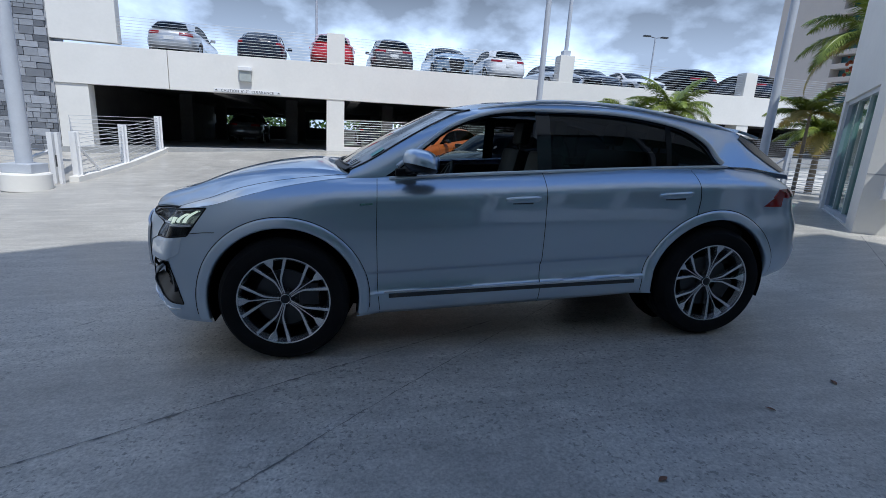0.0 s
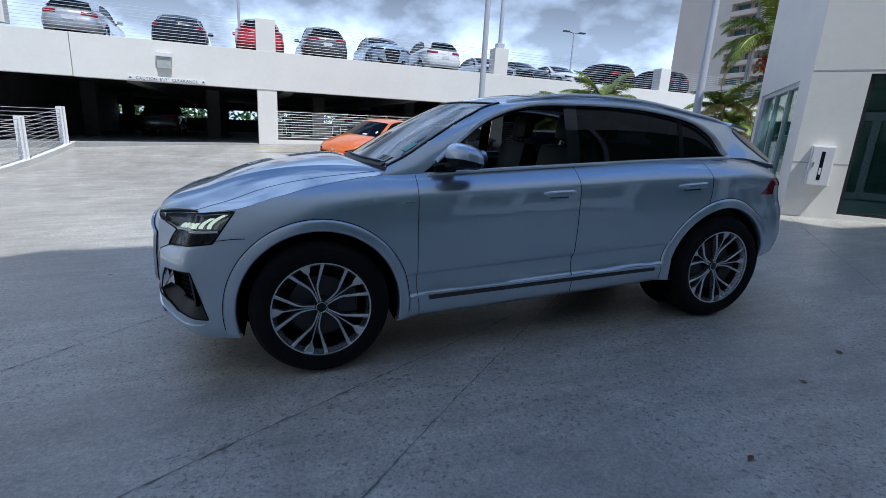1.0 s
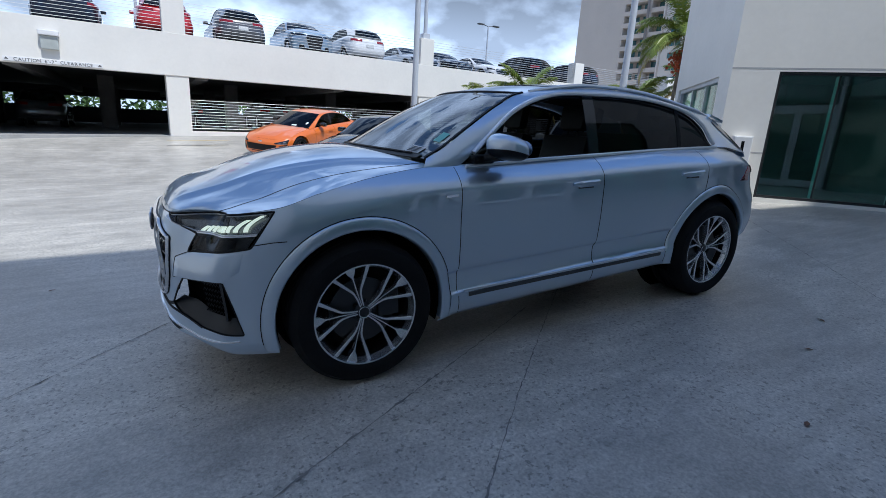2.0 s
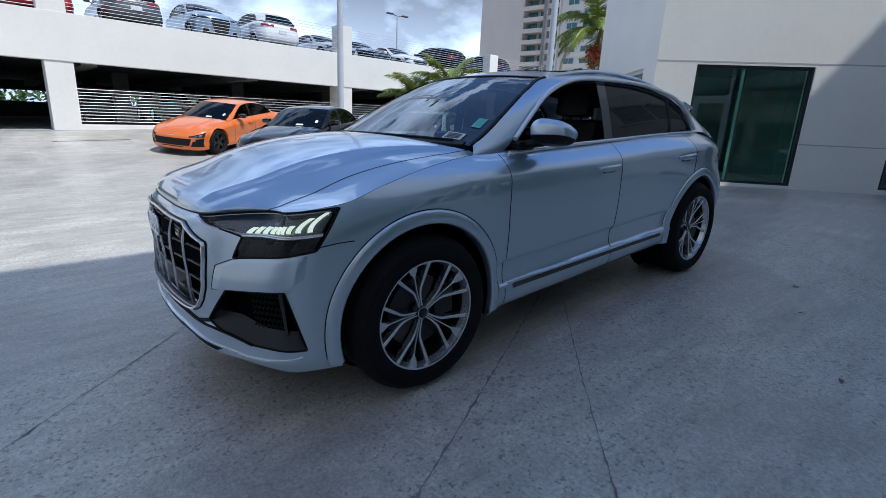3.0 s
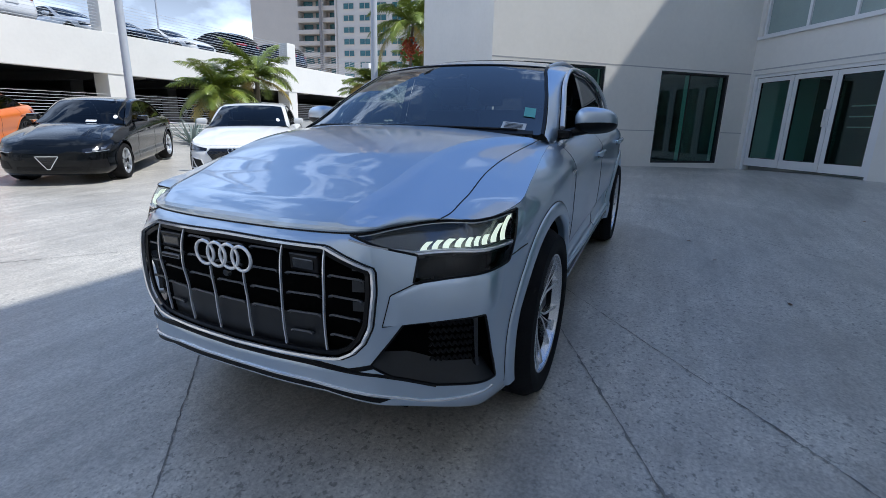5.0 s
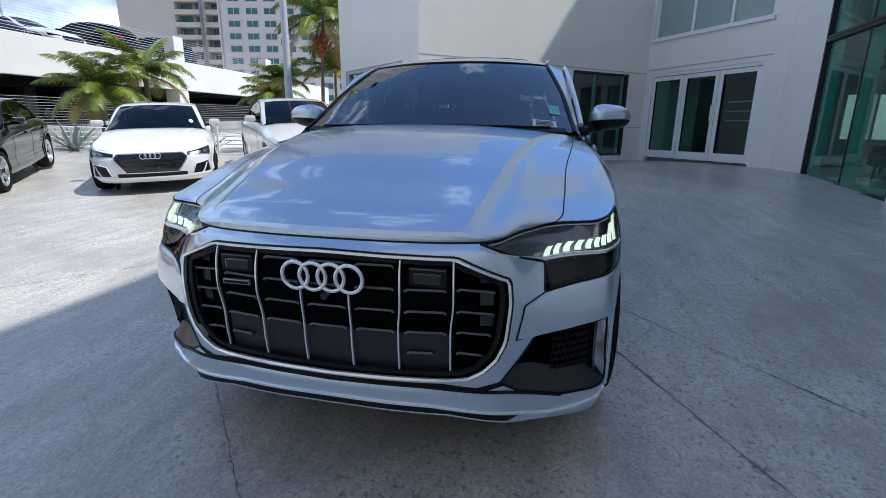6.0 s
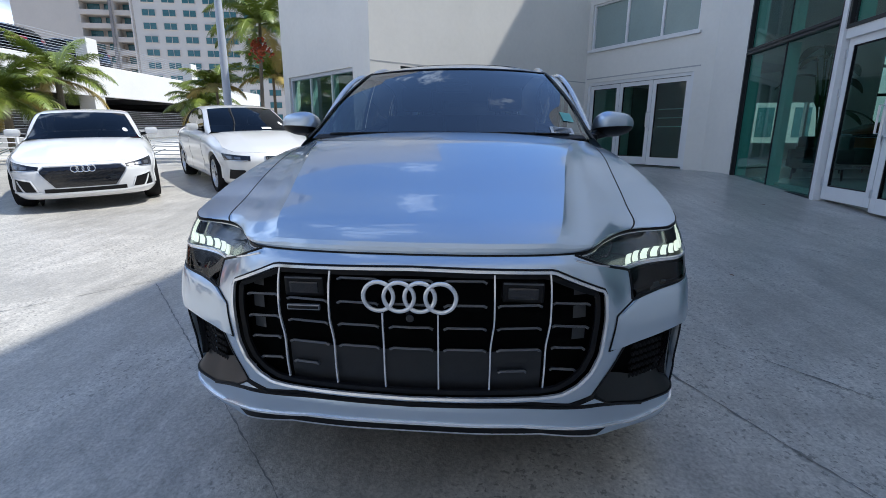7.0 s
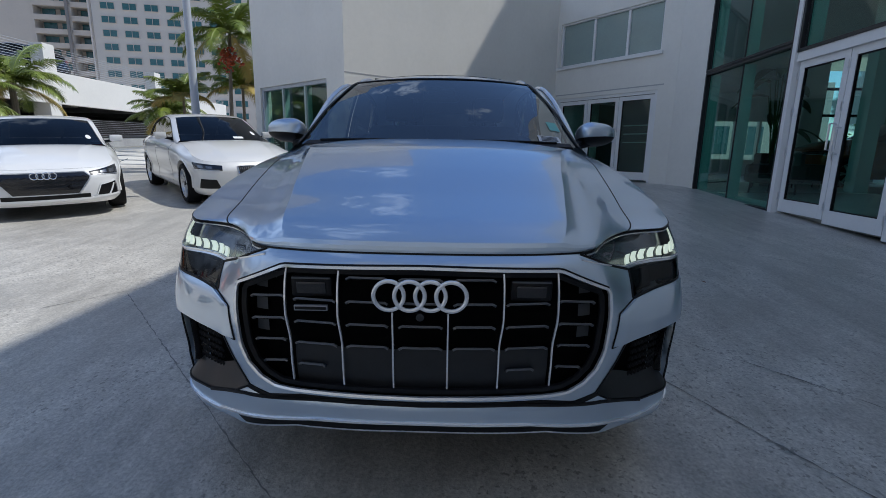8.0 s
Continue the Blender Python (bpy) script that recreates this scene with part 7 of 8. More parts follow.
    if detail:
        bm = bmesh.new()
        sheet(bm, lambda a, b: S.screen(-0.8 + 0.05 * b * math.cos(2 * math.pi * a), 0.3 + 0.08 * b * math.sin(2 * math.pi * a)) + np.array((-0.003, 0, 0.006)), 16, 2)
        part("sticker", bm, M_PAPER, car, "round pale windscreen sticker")
        bm = bmesh.new()
        tube(bm, [(gx0 + 0.4, -0.36 + 0.17 * math.cos(a), zb0 + 0.02 + 0.17 * math.sin(a)) for a in [2 * math.pi * k / 20 for k in range(21)]], 0.014, 6, cap=False)
        part("steering_wheel", bm, M_BLACK, car)
    if plate:
        bm = bmesh.new()
        xr = S.wrap(U0, spec["rear_prof"][3][0])[0]
        box(bm, xr - 0.005, xr + 0.02, -0.17, 0.17, spec["rear_prof"][3][0] - 0.02, spec["rear_prof"][3][0] + 0.11, 0.005)
        part("number_plate", bm, M_PAPER, car)
    w = make_wheel(car, R, rim, 0.22, 32, False, face=rimmat)
    w.matrix_basis = Matrix.Translation((0, -spec["tyre_y"], R))
    copy_part(w, Matrix.Translation((spec["wb"], -spec["tyre_y"], R)) @ Euler((0, 0.4, 0)).to_matrix().to_4x4(), car)
    for x in axles:
        copy_part(w, pose(x, spec["tyre_y"], R, 0, 10, 180), car)
    return car, S


def on_ground(x, y, rz, wb=2.8):
    a = radians(rz)
    x1, y1 = x + wb * math.cos(a), y + wb * math.sin(a)
    z0, z1 = ground_z(x, y), ground_z(x1, y1)
    xs, ys = x - 0.8 * math.sin(a), y + 0.8 * math.cos(a)
    xt, yt = x + 0.8 * math.sin(a), y - 0.8 * math.cos(a)
    return pose(x, y, z0, 0, 0, rz) @ pose(0, 0, 0, math.degrees(math.atan2(ground_z(xs, ys) - ground_z(xt, yt), 1.6)), -math.degrees(math.atan2(z1 - z0, wb)), 0)


P_ORANGE = paint("orange_paint", (0.72, 0.17, 0.02), rough=0.3, flake=0.02)
P_BLACK = paint("black_car_paint", (0.004, 0.005, 0.006), rough=0.2, coat_ior=1.33)
P_WHITE = paint("white_car_paint", (0.78, 0.79, 0.8), rough=0.35)
P_PEARL = paint("pearl_silver_paint", (0.7, 0.7, 0.69), metal=0.1, rough=0.35)
P_RED = paint("red_car_paint", (0.5, 0.02, 0.025), rough=0.3)
P_GREY = paint("grey_car_paint", (0.1, 0.1, 0.105), metal=0.5, rough=0.35)
P_BLUE = paint("pale_blue_paint", (0.32, 0.42, 0.53), metal=0.6, rough=0.35)
P_SILVERB = paint("bright_silver_paint", (0.55, 0.56, 0.57), metal=0.6, rough=0.35)
P_NAVY = paint("dark_navy_paint", (0.015, 0.02, 0.035), rough=0.25)

for dark in (P_BLACK, P_NAVY):
    dark.node_tree.nodes["Principled BSDF"].inputs["Specular IOR Level"].default_value = 0.08
COUPE = scaled(SEDAN, 0.91, 0.97, 0.905)
build_car(COUPE, "sports_coupe", "bright orange low sports coupe with black alloy wheels", P_ORANGE, on_ground(1.83, 13.08, 37.7, 2.58), nose="low", rimmat=M_RIMDARK, paper=True)
build_car(SEDAN, "sedan", "glossy black sports sedan with silver alloy wheels", P_BLACK, on_ground(2.99, 9.5, 40), nose="shield", paper=True)
a5, Sa = build_car(scaled(SEDAN, 1.01, 1.0, 0.97), "sedan", "white four-door fastback sedan with a black honeycomb grille", P_WHITE, on_ground(4.62, 6.85, 38, 2.86), nose="wide")
for k, y in enumerate((-0.0975, -0.0325, 0.0325, 0.0975)):
    bm = bmesh.new()
    pts = [(-0.878, y + 0.043 * math.cos(a), 0.59 + 0.043 * math.sin(a)) for a in [2 * math.pi * i / 20 for i in range(21)]]
    tube(bm, pts, 0.007, 6, cap=False)
    part("emblem_ring", bm, M_CHROME, a5)
build_car(scaled(SEDAN, 1.05, 1.0, 1.03), "sedan", "pearl silver four-door sedan with dark glass", P_PEARL, on_ground(6.05, 4.63, 42, 2.97), nose="kidney", paper=True)

# cars on the roof deck
SUVG = scaled(HERO, 0.92, 0.93, 0.99)
WAG = scaled(HERO, 0.95, 0.92, 0.93)


def on_deck(s, d, rz):
    return GM @ pose(s, d, 3.85 + GS * s, 0, 0, rz)


deck = "cars on the roof deck"
build_car(WAG, "suv", "silver wagon parked nose-in on the roof deck", P_SILVERB, on_deck(-5.87, 5.0, -90), False, group=deck, plate=True)
build_car(SEDAN, "sedan", "dark navy sedan parked on the roof deck", P_NAVY, on_deck(-2.67, 4.9, -90), False, group=deck)
build_car(SUVG, "suv", "red SUV parked behind a roof post", P_RED, on_deck(0.12, 5.0, -90), False, group=deck, plate=True)
build_car(SUVG, "suv", "dark grey SUV parked nose-in on the roof deck", P_GREY, on_deck(2.65, 5.0, -90), False, group=deck, plate=True)
build_car(SUVG, "suv", "pale blue SUV parked nose-out on the roof deck", P_BLUE, on_deck(5.35, 2.2, 90), False, group=deck)
build_car(SUVG, "suv", "white SUV parked nose-in on the roof deck", P_WHITE, on_deck(7.8, 5.0, -90), False, group=deck, plate=True)
build_car(SEDAN, "sedan", "silver sedan parked beside a roof post", P_SILVERB, on_deck(11.2, 2.8, 90), False, group=deck)
build_car(SEDAN, "sedan", "black sedan parked nose-out on the roof deck", P_BLACK, on_deck(13.3, 2.8, 90), False, group=deck)
build_car(SEDAN, "sedan", "white sedan parked nose-out on the roof deck", P_WHITE, on_deck(15.8, 2.8, 90), False, group=deck)
build_car(SUVG, "suv", "black SUV parked nose-in on the roof deck", P_BLACK, on_deck(18.4, 5.2, -90), False, group=deck)
build_car(SUVG, "suv", "dark navy SUV parked past a roof post", P_NAVY, on_deck(22.4, 5.2, -90), False, group=deck)
# dark orange car on show behind the glass doors
P_COPPER = paint("copper_orange_paint", (0.33, 0.08, 0.015), metal=0.5, rough=0.3)
build_car(SUVG, "suv", "dark copper-orange SUV inside the showroom", P_COPPER, CWM @ pose(-2.0, 4.3, 0.4, 0, 0, 80), nose="wide")
# cars in the dark of the lower level
for s, c in ((-4.5, P_GREY), (2.5, P_NAVY), (5.5, P_GREY), (8.0, P_SILVERB), (12.5, P_BLACK), (15.5, P_GREY), (21.5, P_NAVY), (24.5, P_SILVERB)):
    build_car(SUVG if s in (5.5, 15.5, -4.5) else SEDAN, "suv" if s in (5.5, 15.5, -4.5) else "sedan", "car in the dim lower parking level", c, GM @ pose(s, 12.0, 0.69 + 0.034 * s, 0, 0, -90), False, group="cars in the lower level")


# ---- poles ----
def light_pole(x, y, r0, r1, h, base=None, label="pale grey tapered steel light pole", z=None):
    z0 = ground_z(x, y) if z is None else z
    p = thing("light_pole", label, "street lamp", group="light poles", m=Matrix.Translation((x, y, z0)))
    b = 0.0
    if base:
        bm = bmesh.new()
        lathe(bm, [(0, 0.0), (0, base[0]), (-base[1] + 0.04, base[0]), (-base[1], base[0] - 0.03), (-base[1], 0)], 28)
        bmesh.ops.rotate(bm, verts=bm.verts, cent=(0, 0, 0), matrix=Matrix.Rotation(radians(-90), 3, "X"))
        part("concrete_base", bm, M_WHITE, p, "round white concrete base", smooth=True)
        b = base[1]
    bm = bmesh.new()
    box(bm, -r0 * 1.9, r0 * 1.9, -r0 * 1.9, r0 * 1.9, b, b + 0.22, 0.02)
    part("base_cover", bm, M_POLE, p)
    bm = bmesh.new()
    tube(bm, [(0, 0, b + 0.2), (0, 0, h)], r0, 16, taper=r1)
    part("pole", bm, M_POLE, p, smooth=True)
    bm = bmesh.new()
    box(bm, -0.9, -0.25, -0.16, 0.16, h - 0.08, h + 0.02, 0.03)
    tube(bm, [(-0.3, 0, h - 0.04), (0, 0, h - 0.06)], 0.035, 8)
    part("lamp_head", bm, M_GREYPL, p)
    return p


light_pole(5.9, 12.12, 0.1, 0.07, 9.5)
light_pole(10.22, 7.56, 0.105, 0.07, 9.5)
light_pole(-7.64, 9.92, 0.17, 0.13, 10.0, base=(0.5, 0.42))
gp = GM @ Vector((9.9, 0.28, 5.06 + GS * 9.9))
light_pole(gp.x, gp.y, 0.085, 0.07, 7.0, z=gp.z)
gp = GM @ Vector((-0.63, 6.0, 3.85))
light_pole(gp.x, gp.y, 0.06, 0.05, 7.5, z=gp.z)
far = thing("light_pole", "slim grey far light pole with two lamp arms", "street lamp", group="light poles", m=Matrix.Translation((24.18, 36.26, 3.8)))
bm = bmesh.new()
tube(bm, [(0, 0, 0), (0, 0, 6.9)], 0.09, 8, taper=0.06)
part("pole", bm, M_POLE, far)
for sg in (-1, 1):
    bm = bmesh.new()
    tube(bm, [(0, 0, 6.85), (sg * 0.6, 0, 6.95)], 0.03, 6)
    box(bm, min(sg * 0.5, sg * 1.1), max(sg * 0.5, sg * 1.1), -0.15, 0.15, 6.9, 7.0, 0.02)
    part("lamp_head", bm, M_GREYPL, far)


# ---- cabinet on the showroom wall ----
cab = thing("wall_cabinet", "white metal extinguisher cabinet with a dark slot window", "cabinet", m=wall_1.matrix_world)
bm = bmesh.new()
box(bm, 0.22, 0.53, -0.14, 0, 0.94, 1.59, 0.01)
part("body", bm, M_TRIM, cab)
bm = bmesh.new()
box(bm, 0.235, 0.515, -0.155, -0.14, 0.955, 1.575, 0.006)
d = part("door", bm, M_TRIM, cab)
bm = bmesh.new()
box(bm, 0.35, 0.4, -0.157, -0.153, 1.04, 1.5, 0.004)
part("slot_window", bm, M_GLOSSBLACK, d)
bm = bmesh.new()
box(bm, 0.36, 0.39, -0.1575, -0.156, 1.13, 1.24)
part("tag", bm, M_PAPER, d)
bm = bmesh.new()
box(bm, 0.255, 0.28, -0.172, -0.155, 1.26, 1.33, 0.004)
part("latch", bm, M_SATIN, d)


# ---- palms ----
def frond(bm, base, yaw, rise, length, droop, width, tilt=0.0, n=32):
    """A feather leaf: a bent midrib with leaflets down both sides."""
    pts = []
    d = Vector((math.cos(yaw), math.sin(yaw), 0))
    p = Vector(base)
    ang = rise
    st = length / n
    for i in range(n + 1):
        pts.append(p.copy())
        p = p + (d * math.cos(ang) + Vector((0, 0, math.sin(ang)))) * st
        ang -= droop / n * (0.5 + 1.2 * i / n)
    tube(bm, pts, 0.018, 4, cap=False, taper=0.004)
    side = d.cross(Vector((0, 0, 1)))
    for i in range(3, n + 1):
        t = i / n
        w = width * (math.sin(math.pi * min(1, t * 0.9 + 0.12)) ** 0.6) * random.uniform(0.85, 1.1)
        fwd = (pts[min(i + 1, n)] - pts[i - 1]).normalized()
        up = side.cross(fwd).normalized() * -1
        for sg in (-1, 1):
            for q in (0.0, 0.25, 0.5, 0.75):
                o = pts[i] - fwd * st * q
                dirn = (side * sg * math.cos(tilt) + fwd * random.uniform(0.5, 0.8) - Vector((0, 0, 1)) * random.uniform(-0.1, 0.45)).normalized()
                tip = o + dirn * w * random.uniform(0.9, 1.2) - Vector((0, 0, 1)) * w * random.uniform(0.05, 0.4)
                mid = o + dirn * w * 0.5
                b = fwd * 0.0125
                q0 = [bm.verts.new(v) for v in (o - b, o + b, mid + b * 0.9, mid - b * 0.9, tip)]
                bm.faces.new((q0[0], q0[1], q0[2], q0[3]))
                bm.faces.new((q0[3], q0[2], q0[4]))


def palm(x, y, top, fronds, length, label, lean=(0, 0), seed=1, dry=2, fruit=False, r=0.09, width=0.42, z=None, low=-0.35):
    random.seed(seed)
    z0 = ground_z(x, y) if z is None else z
    t = thing("palm_tree", label, "palm tree", group="palms", m=Matrix.Translation((x, y, z0)))
    h = top - z0
    cr = Vector((lean[0], lean[1], h))
    bm = bmesh.new()
    pts = [Vector((lean[0] * k * k, lean[1] * k * k, h * k)) for k in [i / 14 for i in range(15)]]
    rings = []
    for i, q in enumerate(pts):
        rad = lerp(r * 1.35, r * 0.85, i / 14) * (1.06 if i % 2 else 0.96)
        rings.append([bm.verts.new(q + Vector((math.cos(a) * rad, math.sin(a) * rad, 0))) for a in [2 * math.pi * k / 10 for k in range(10)]])
    for i in range(14):
        for k in range(10):
            bm.faces.new((rings[i][k], rings[i][(k + 1) % 10], rings[i + 1][(k + 1) % 10], rings[i + 1][k]))
    part("trunk", bm, M_TRUNK, t, smooth=True)
    for k in range(fronds):
        bm = bmesh.new()
        yaw = k * 2.399 + random.uniform(-0.2, 0.2)
        f = k / fronds
        rise = lerp(1.25, low, f) + random.uniform(-0.12, 0.12)
        frond(bm, cr + Vector((0, 0, random.uniform(-0.1, 0.08))), yaw, rise, length * random.uniform(0.85, 1.1), random.uniform(1.0, 1.6), width, 0.35)
        part("frond", bm, M_LEAFDRY if k >= fronds - dry else M_LEAF, t, "yellowed drooping leaf" if k >= fronds - dry else "")
    if fruit:
        bm = bmesh.new()
        for i in range(110):
            c = cr + Vector((random.gauss(-0.12, 0.12), random.gauss(0, 0.12), -0.75 + random.gauss(0, 0.16)))
            bmesh.ops.create_icosphere(bm, subdivisions=1, radius=random.uniform(0.03, 0.05), matrix=Matrix.Translation(c))
        part("fruit", bm, M_FRUIT, t, "hanging orange-red fruit cluster")["kind"] = "stuff"
    return t


palm(12.6, 7.75, 4.55, 23, 2.0, "tall feather palm with an orange fruit bunch", seed=3, fruit=True, r=0.05, lean=(0.1, -0.1))
palm(13.5, 9.7, 2.75, 13, 1.3, "short feather palm with yellowing lower leaves", seed=5, dry=3, r=0.045, low=0.05, width=0.38)
palm(14.6, 8.2, 3.2, 15, 1.5, "bushy feather palm beside a pole", seed=8, dry=3, r=0.05, low=0.0)
palm(10.2, 14.0, 2.3, 27, 1.75, "bushy green feather palm before a garage", seed=11, dry=3, width=0.45)
palm(11.6, 13.6, 2.9, 20, 1.7, "feather palm with upright leaves before a garage", seed=13, dry=2)
palm(16.5, 12.0, 2.5, 21, 1.6, "low feather palm beside a garage", seed=17, dry=3)
palm(-11.6, 10.4, 3.9, 19, 1.9, "feather palm beside a stone wall", seed=19, dry=2)


def agave(x, y, seed):
    random.seed(seed)
    z0 = ground_z(x, y)
    t = thing("agave", "grey-green spiky agave plant in a planting strip", "plant", group="agaves", m=Matrix.Translation((x, y, z0)))
    for k in range(22):
        bm = bmesh.new()
        a = k * 2.399
        rise = lerp(1.4, 0.35, k / 22)
        l = random.uniform(0.7, 0.95)
        d = Vector((math.cos(a), math.sin(a), 0))
        s = Vector((-math.sin(a), math.cos(a), 0))
        prev = None
        for i in range(6):
            q = i / 5
            c = d * (0.05 + l * q * math.cos(rise)) + Vector((0, 0, l * q * math.sin(rise) - 0.1 * q * q))
            w = 0.055 * (1 - q) ** 0.6 + 0.001
            row = [bm.verts.new(c - s * w + Vector((0, 0, 0.02))), bm.verts.new(c), bm.verts.new(c + s * w + Vector((0, 0, 0.02)))]
            if prev:
                bm.faces.new((prev[0], prev[1], row[1], row[0]))
                bm.faces.new((prev[1], prev[2], row[2], row[1]))
            prev = row
        part("leaf", bm, mat("agave_leaf", (0.22, 0.28, 0.26), rough=0.5, var=0.2, scale=4), t)


agave(7.9, 12.6, 2)
agave(8.6, 13.3, 4)
agave(12.4, 12.0, 6)

# low white slat fence with cable rail before the planting
fence = thing("slat_fence", "low white slatted fence with a cable rail", "fence")
FX = [(6.2, 13.6), (9.0, 12.6), (12.0, 11.4), (15.0, 10.1)]
for (x0, y0), (x1, y1) in zip(FX, FX[1:]):
    for k in range(5):
        bm = bmesh.new()
        a = math.atan2(y1 - y0, x1 - x0)
        l = math.dist((x0, y0), (x1, y1))
        box(bm, 0.03, l - 0.03, -0.02, 0.02, 0.08 + 0.13 * k, 0.085 + 0.13 * k + 0.02, 0.004)
        o = part("slat", bm, M_TRIM, fence)
        o.matrix_basis = pose(x0, y0, ground_z(x0, y0), 0, -math.degrees(math.atan2(ground_z(x1, y1) - ground_z(x0, y0), l)), math.degrees(a))
for x0, y0 in FX:
    bm = bmesh.new()
    box(bm, x0 - 0.03, x0 + 0.03, y0 - 0.03, y0 + 0.03, ground_z(x0, y0) - 0.05, ground_z(x0, y0) + 0.8, 0.006)
    part("post", bm, M_TRIM, fence)

# ---- hotel tower far behind ----
HM = pose(62, 48, 0, 0, 0, -78)
hotel = thing("hotel_tower", "beige high-rise hotel with balconies and teal windows", "building", m=HM)
bm = bmesh.new()
box(bm, -14.6, -6.6, 0, 18, 0, 60)
part("blank_wall", bm, M_HOTEL, hotel)
bm = bmesh.new()
box(bm, -6.6, 0.2, 1.6, 18, 0, 60)
part("balcony_wall", bm, M_HOTEL, hotel)
bm = bmesh.new()
box(bm, 0.2, 40, 0, 18, 0, 60)
part("window_wall", bm, M_HOTEL2, hotel)
bm = bmesh.new()
for s in (-6.6, -2.35, 0.0):
    box(bm, s - 0.12, s + 0.16, 0.0, 1.7, 0, 60)
part("fin_wall", bm, M_HOTEL, hotel)
bm = bmesh.new()
tube(bm, [(-2.5, -0.3, 0), (-2.5, -0.3, 60)], 0.2, 10)
part("rain_pipe", bm, mat("grey_brown_pipe", (0.3, 0.27, 0.25), rough=0.6, var=0.1, scale=1), hotel)
bm = bmesh.new()
tube(bm, [(-0.05, -0.2, 0), (-0.05, -0.2, 60)], 0.1, 10)
part("rain_pipe", bm, M_HOTEL2, hotel)
FL = 1.67
wbm = bmesh.new()
box(wbm, 0, 1.62, -0.06, 0.05, 0, 0.78)
w0 = part("window", wbm, M_HOTELGLASS, hotel)
w0.matrix_basis = Matrix.Translation((1.3, 0, 3.35))
fbm = bmesh.new()
for b in ((-0.06, 0, 0, 0.78), (1.62, 1.68, 0, 0.78), (-0.06, 1.68, -0.06, 0), (-0.06, 1.68, 0.78, 0.84), (0.79, 0.84, 0, 0.78)):
    box(fbm, b[0], b[1], -0.12, 0.03, b[2], b[3])
f0 = part("frame", fbm, M_HOTEL, w0)
bbm = bmesh.new()
box(bbm, -6.45, 0.0, 0.02, 1.7, 0, 0.18)
box(bbm, -6.45, 0.0, 0.0, 0.12, 0.18, 0.62)
b0 = part("balcony", bbm, M_HOTEL, hotel)
dbm = bmesh.new()
box(dbm, 0, 1.5, 1.5, 1.62, 0, 0.98)
box(dbm, 0.02, 0.06, 1.46, 1.5, 0, 0.98)
box(dbm, 0.73, 0.77, 1.46, 1.5, 0, 0.98)
d0 = part("balcony_door", dbm, M_HOTELGLASS, hotel)
for r in range(2, 20):
    z = r * FL
    if r > 2:
        share("balcony", b0, hotel, Matrix.Translation((0, 0, z - 2 * FL + 3.3)))
    for k in range(9):
        if r == 2 and k == 0:
            continue
        w = share("window", w0, hotel, Matrix.Translation((1.3 + 2.6 * k, 0, z)))
        share("frame", f0, w)
    for s in (-6.2, -4.1, -1.75):
        share("balcony_door", d0, hotel, Matrix.Translation((s, 0, z + 0.6)))
b0.matrix_basis = Matrix.Translation((0, 0, 3.3))
d0.matrix_basis = Matrix.Translation((-6.2, 0, 1.0))

# greenery past the garage
random.seed(21)
bm = bmesh.new()
for i in range(9000):
    s, d, z = random.uniform(-12, 42), random.uniform(27, 31), 0.3 + 4.2 * random.random() ** 1.15
    c = GM @ Vector((s, d, z))
    a = Vector((random.gauss(0, 1), random.gauss(0, 1), random.gauss(0, 1))).normalized()
    b = a.orthogonal().normalized()
    l = random.uniform(0.14, 0.36)
    vs = [bm.verts.new(c + a * l), bm.verts.new(c + b * l * 0.5), bm.verts.new(c - a * l), bm.verts.new(c - b * l * 0.5)]
    bm.faces.new(vs)
tagged(part("far_shrubs", bm, M_HEDGE), "sunlit green shrubs beyond a garage", "shrubs", kind="stuff")

# ---- stone pier, gate and rails by the ramp ----
stone = thing("stone_wall", "grey ashlar stone-clad tower wall beside the garage", "wall", kind="structure", m=GM)
bm = bmesh.new()
box(bm, -16, -9.22, 0.06, 1.0, -1.0, 10)
part("backing", bm, mat("mortar", (0.42, 0.43, 0.45), rough=0.95, var=0.1, scale=3), stone)
random.seed(31)
z = -0.6
shapes = {}
while z < 6.4:
    hgt = random.choice((0.14, 0.2, 0.27))
    s = -11.3 + random.uniform(-0.3, 0)
    while s < -9.3:
        l = min(random.choice((0.22, 0.3, 0.42, 0.55)), -9.23 - s)
        if l < 0.12:
            break
        key = (round(l, 2), hgt)
        if key not in shapes:
            sb = bmesh.new()
            box(sb, 0.008, l - 0.008, -0.05, 0.04, 0.008, hgt - 0.008, 0.006)
            shapes[key] = part("stone", sb, None or M_STONE, stone)
            shapes[key].matrix_basis = Matrix.Translation((s, 0.04 + random.uniform(-0.012, 0.012), z))
        else:
            share("stone", shapes[key], stone, Matrix.Translation((s, 0.04 + random.uniform(-0.012, 0.012), z)))
        s += l
    z += hgt
rails = thing("ramp_rail", "white steel cable railing on a kerb beside the ramp", "railing")
RP = [(-7.25, 11.3), (-7.1, 13.6), (-6.95, 15.9)]
bm = bmesh.new()
pk = [Vector((x, y, ground_z(x, y))) for x, y in ((-7.25, 11.1), (-7.15, 12.5), (-7.05, 14.0), (-6.95, 15.5), (-6.9, 16.3))]
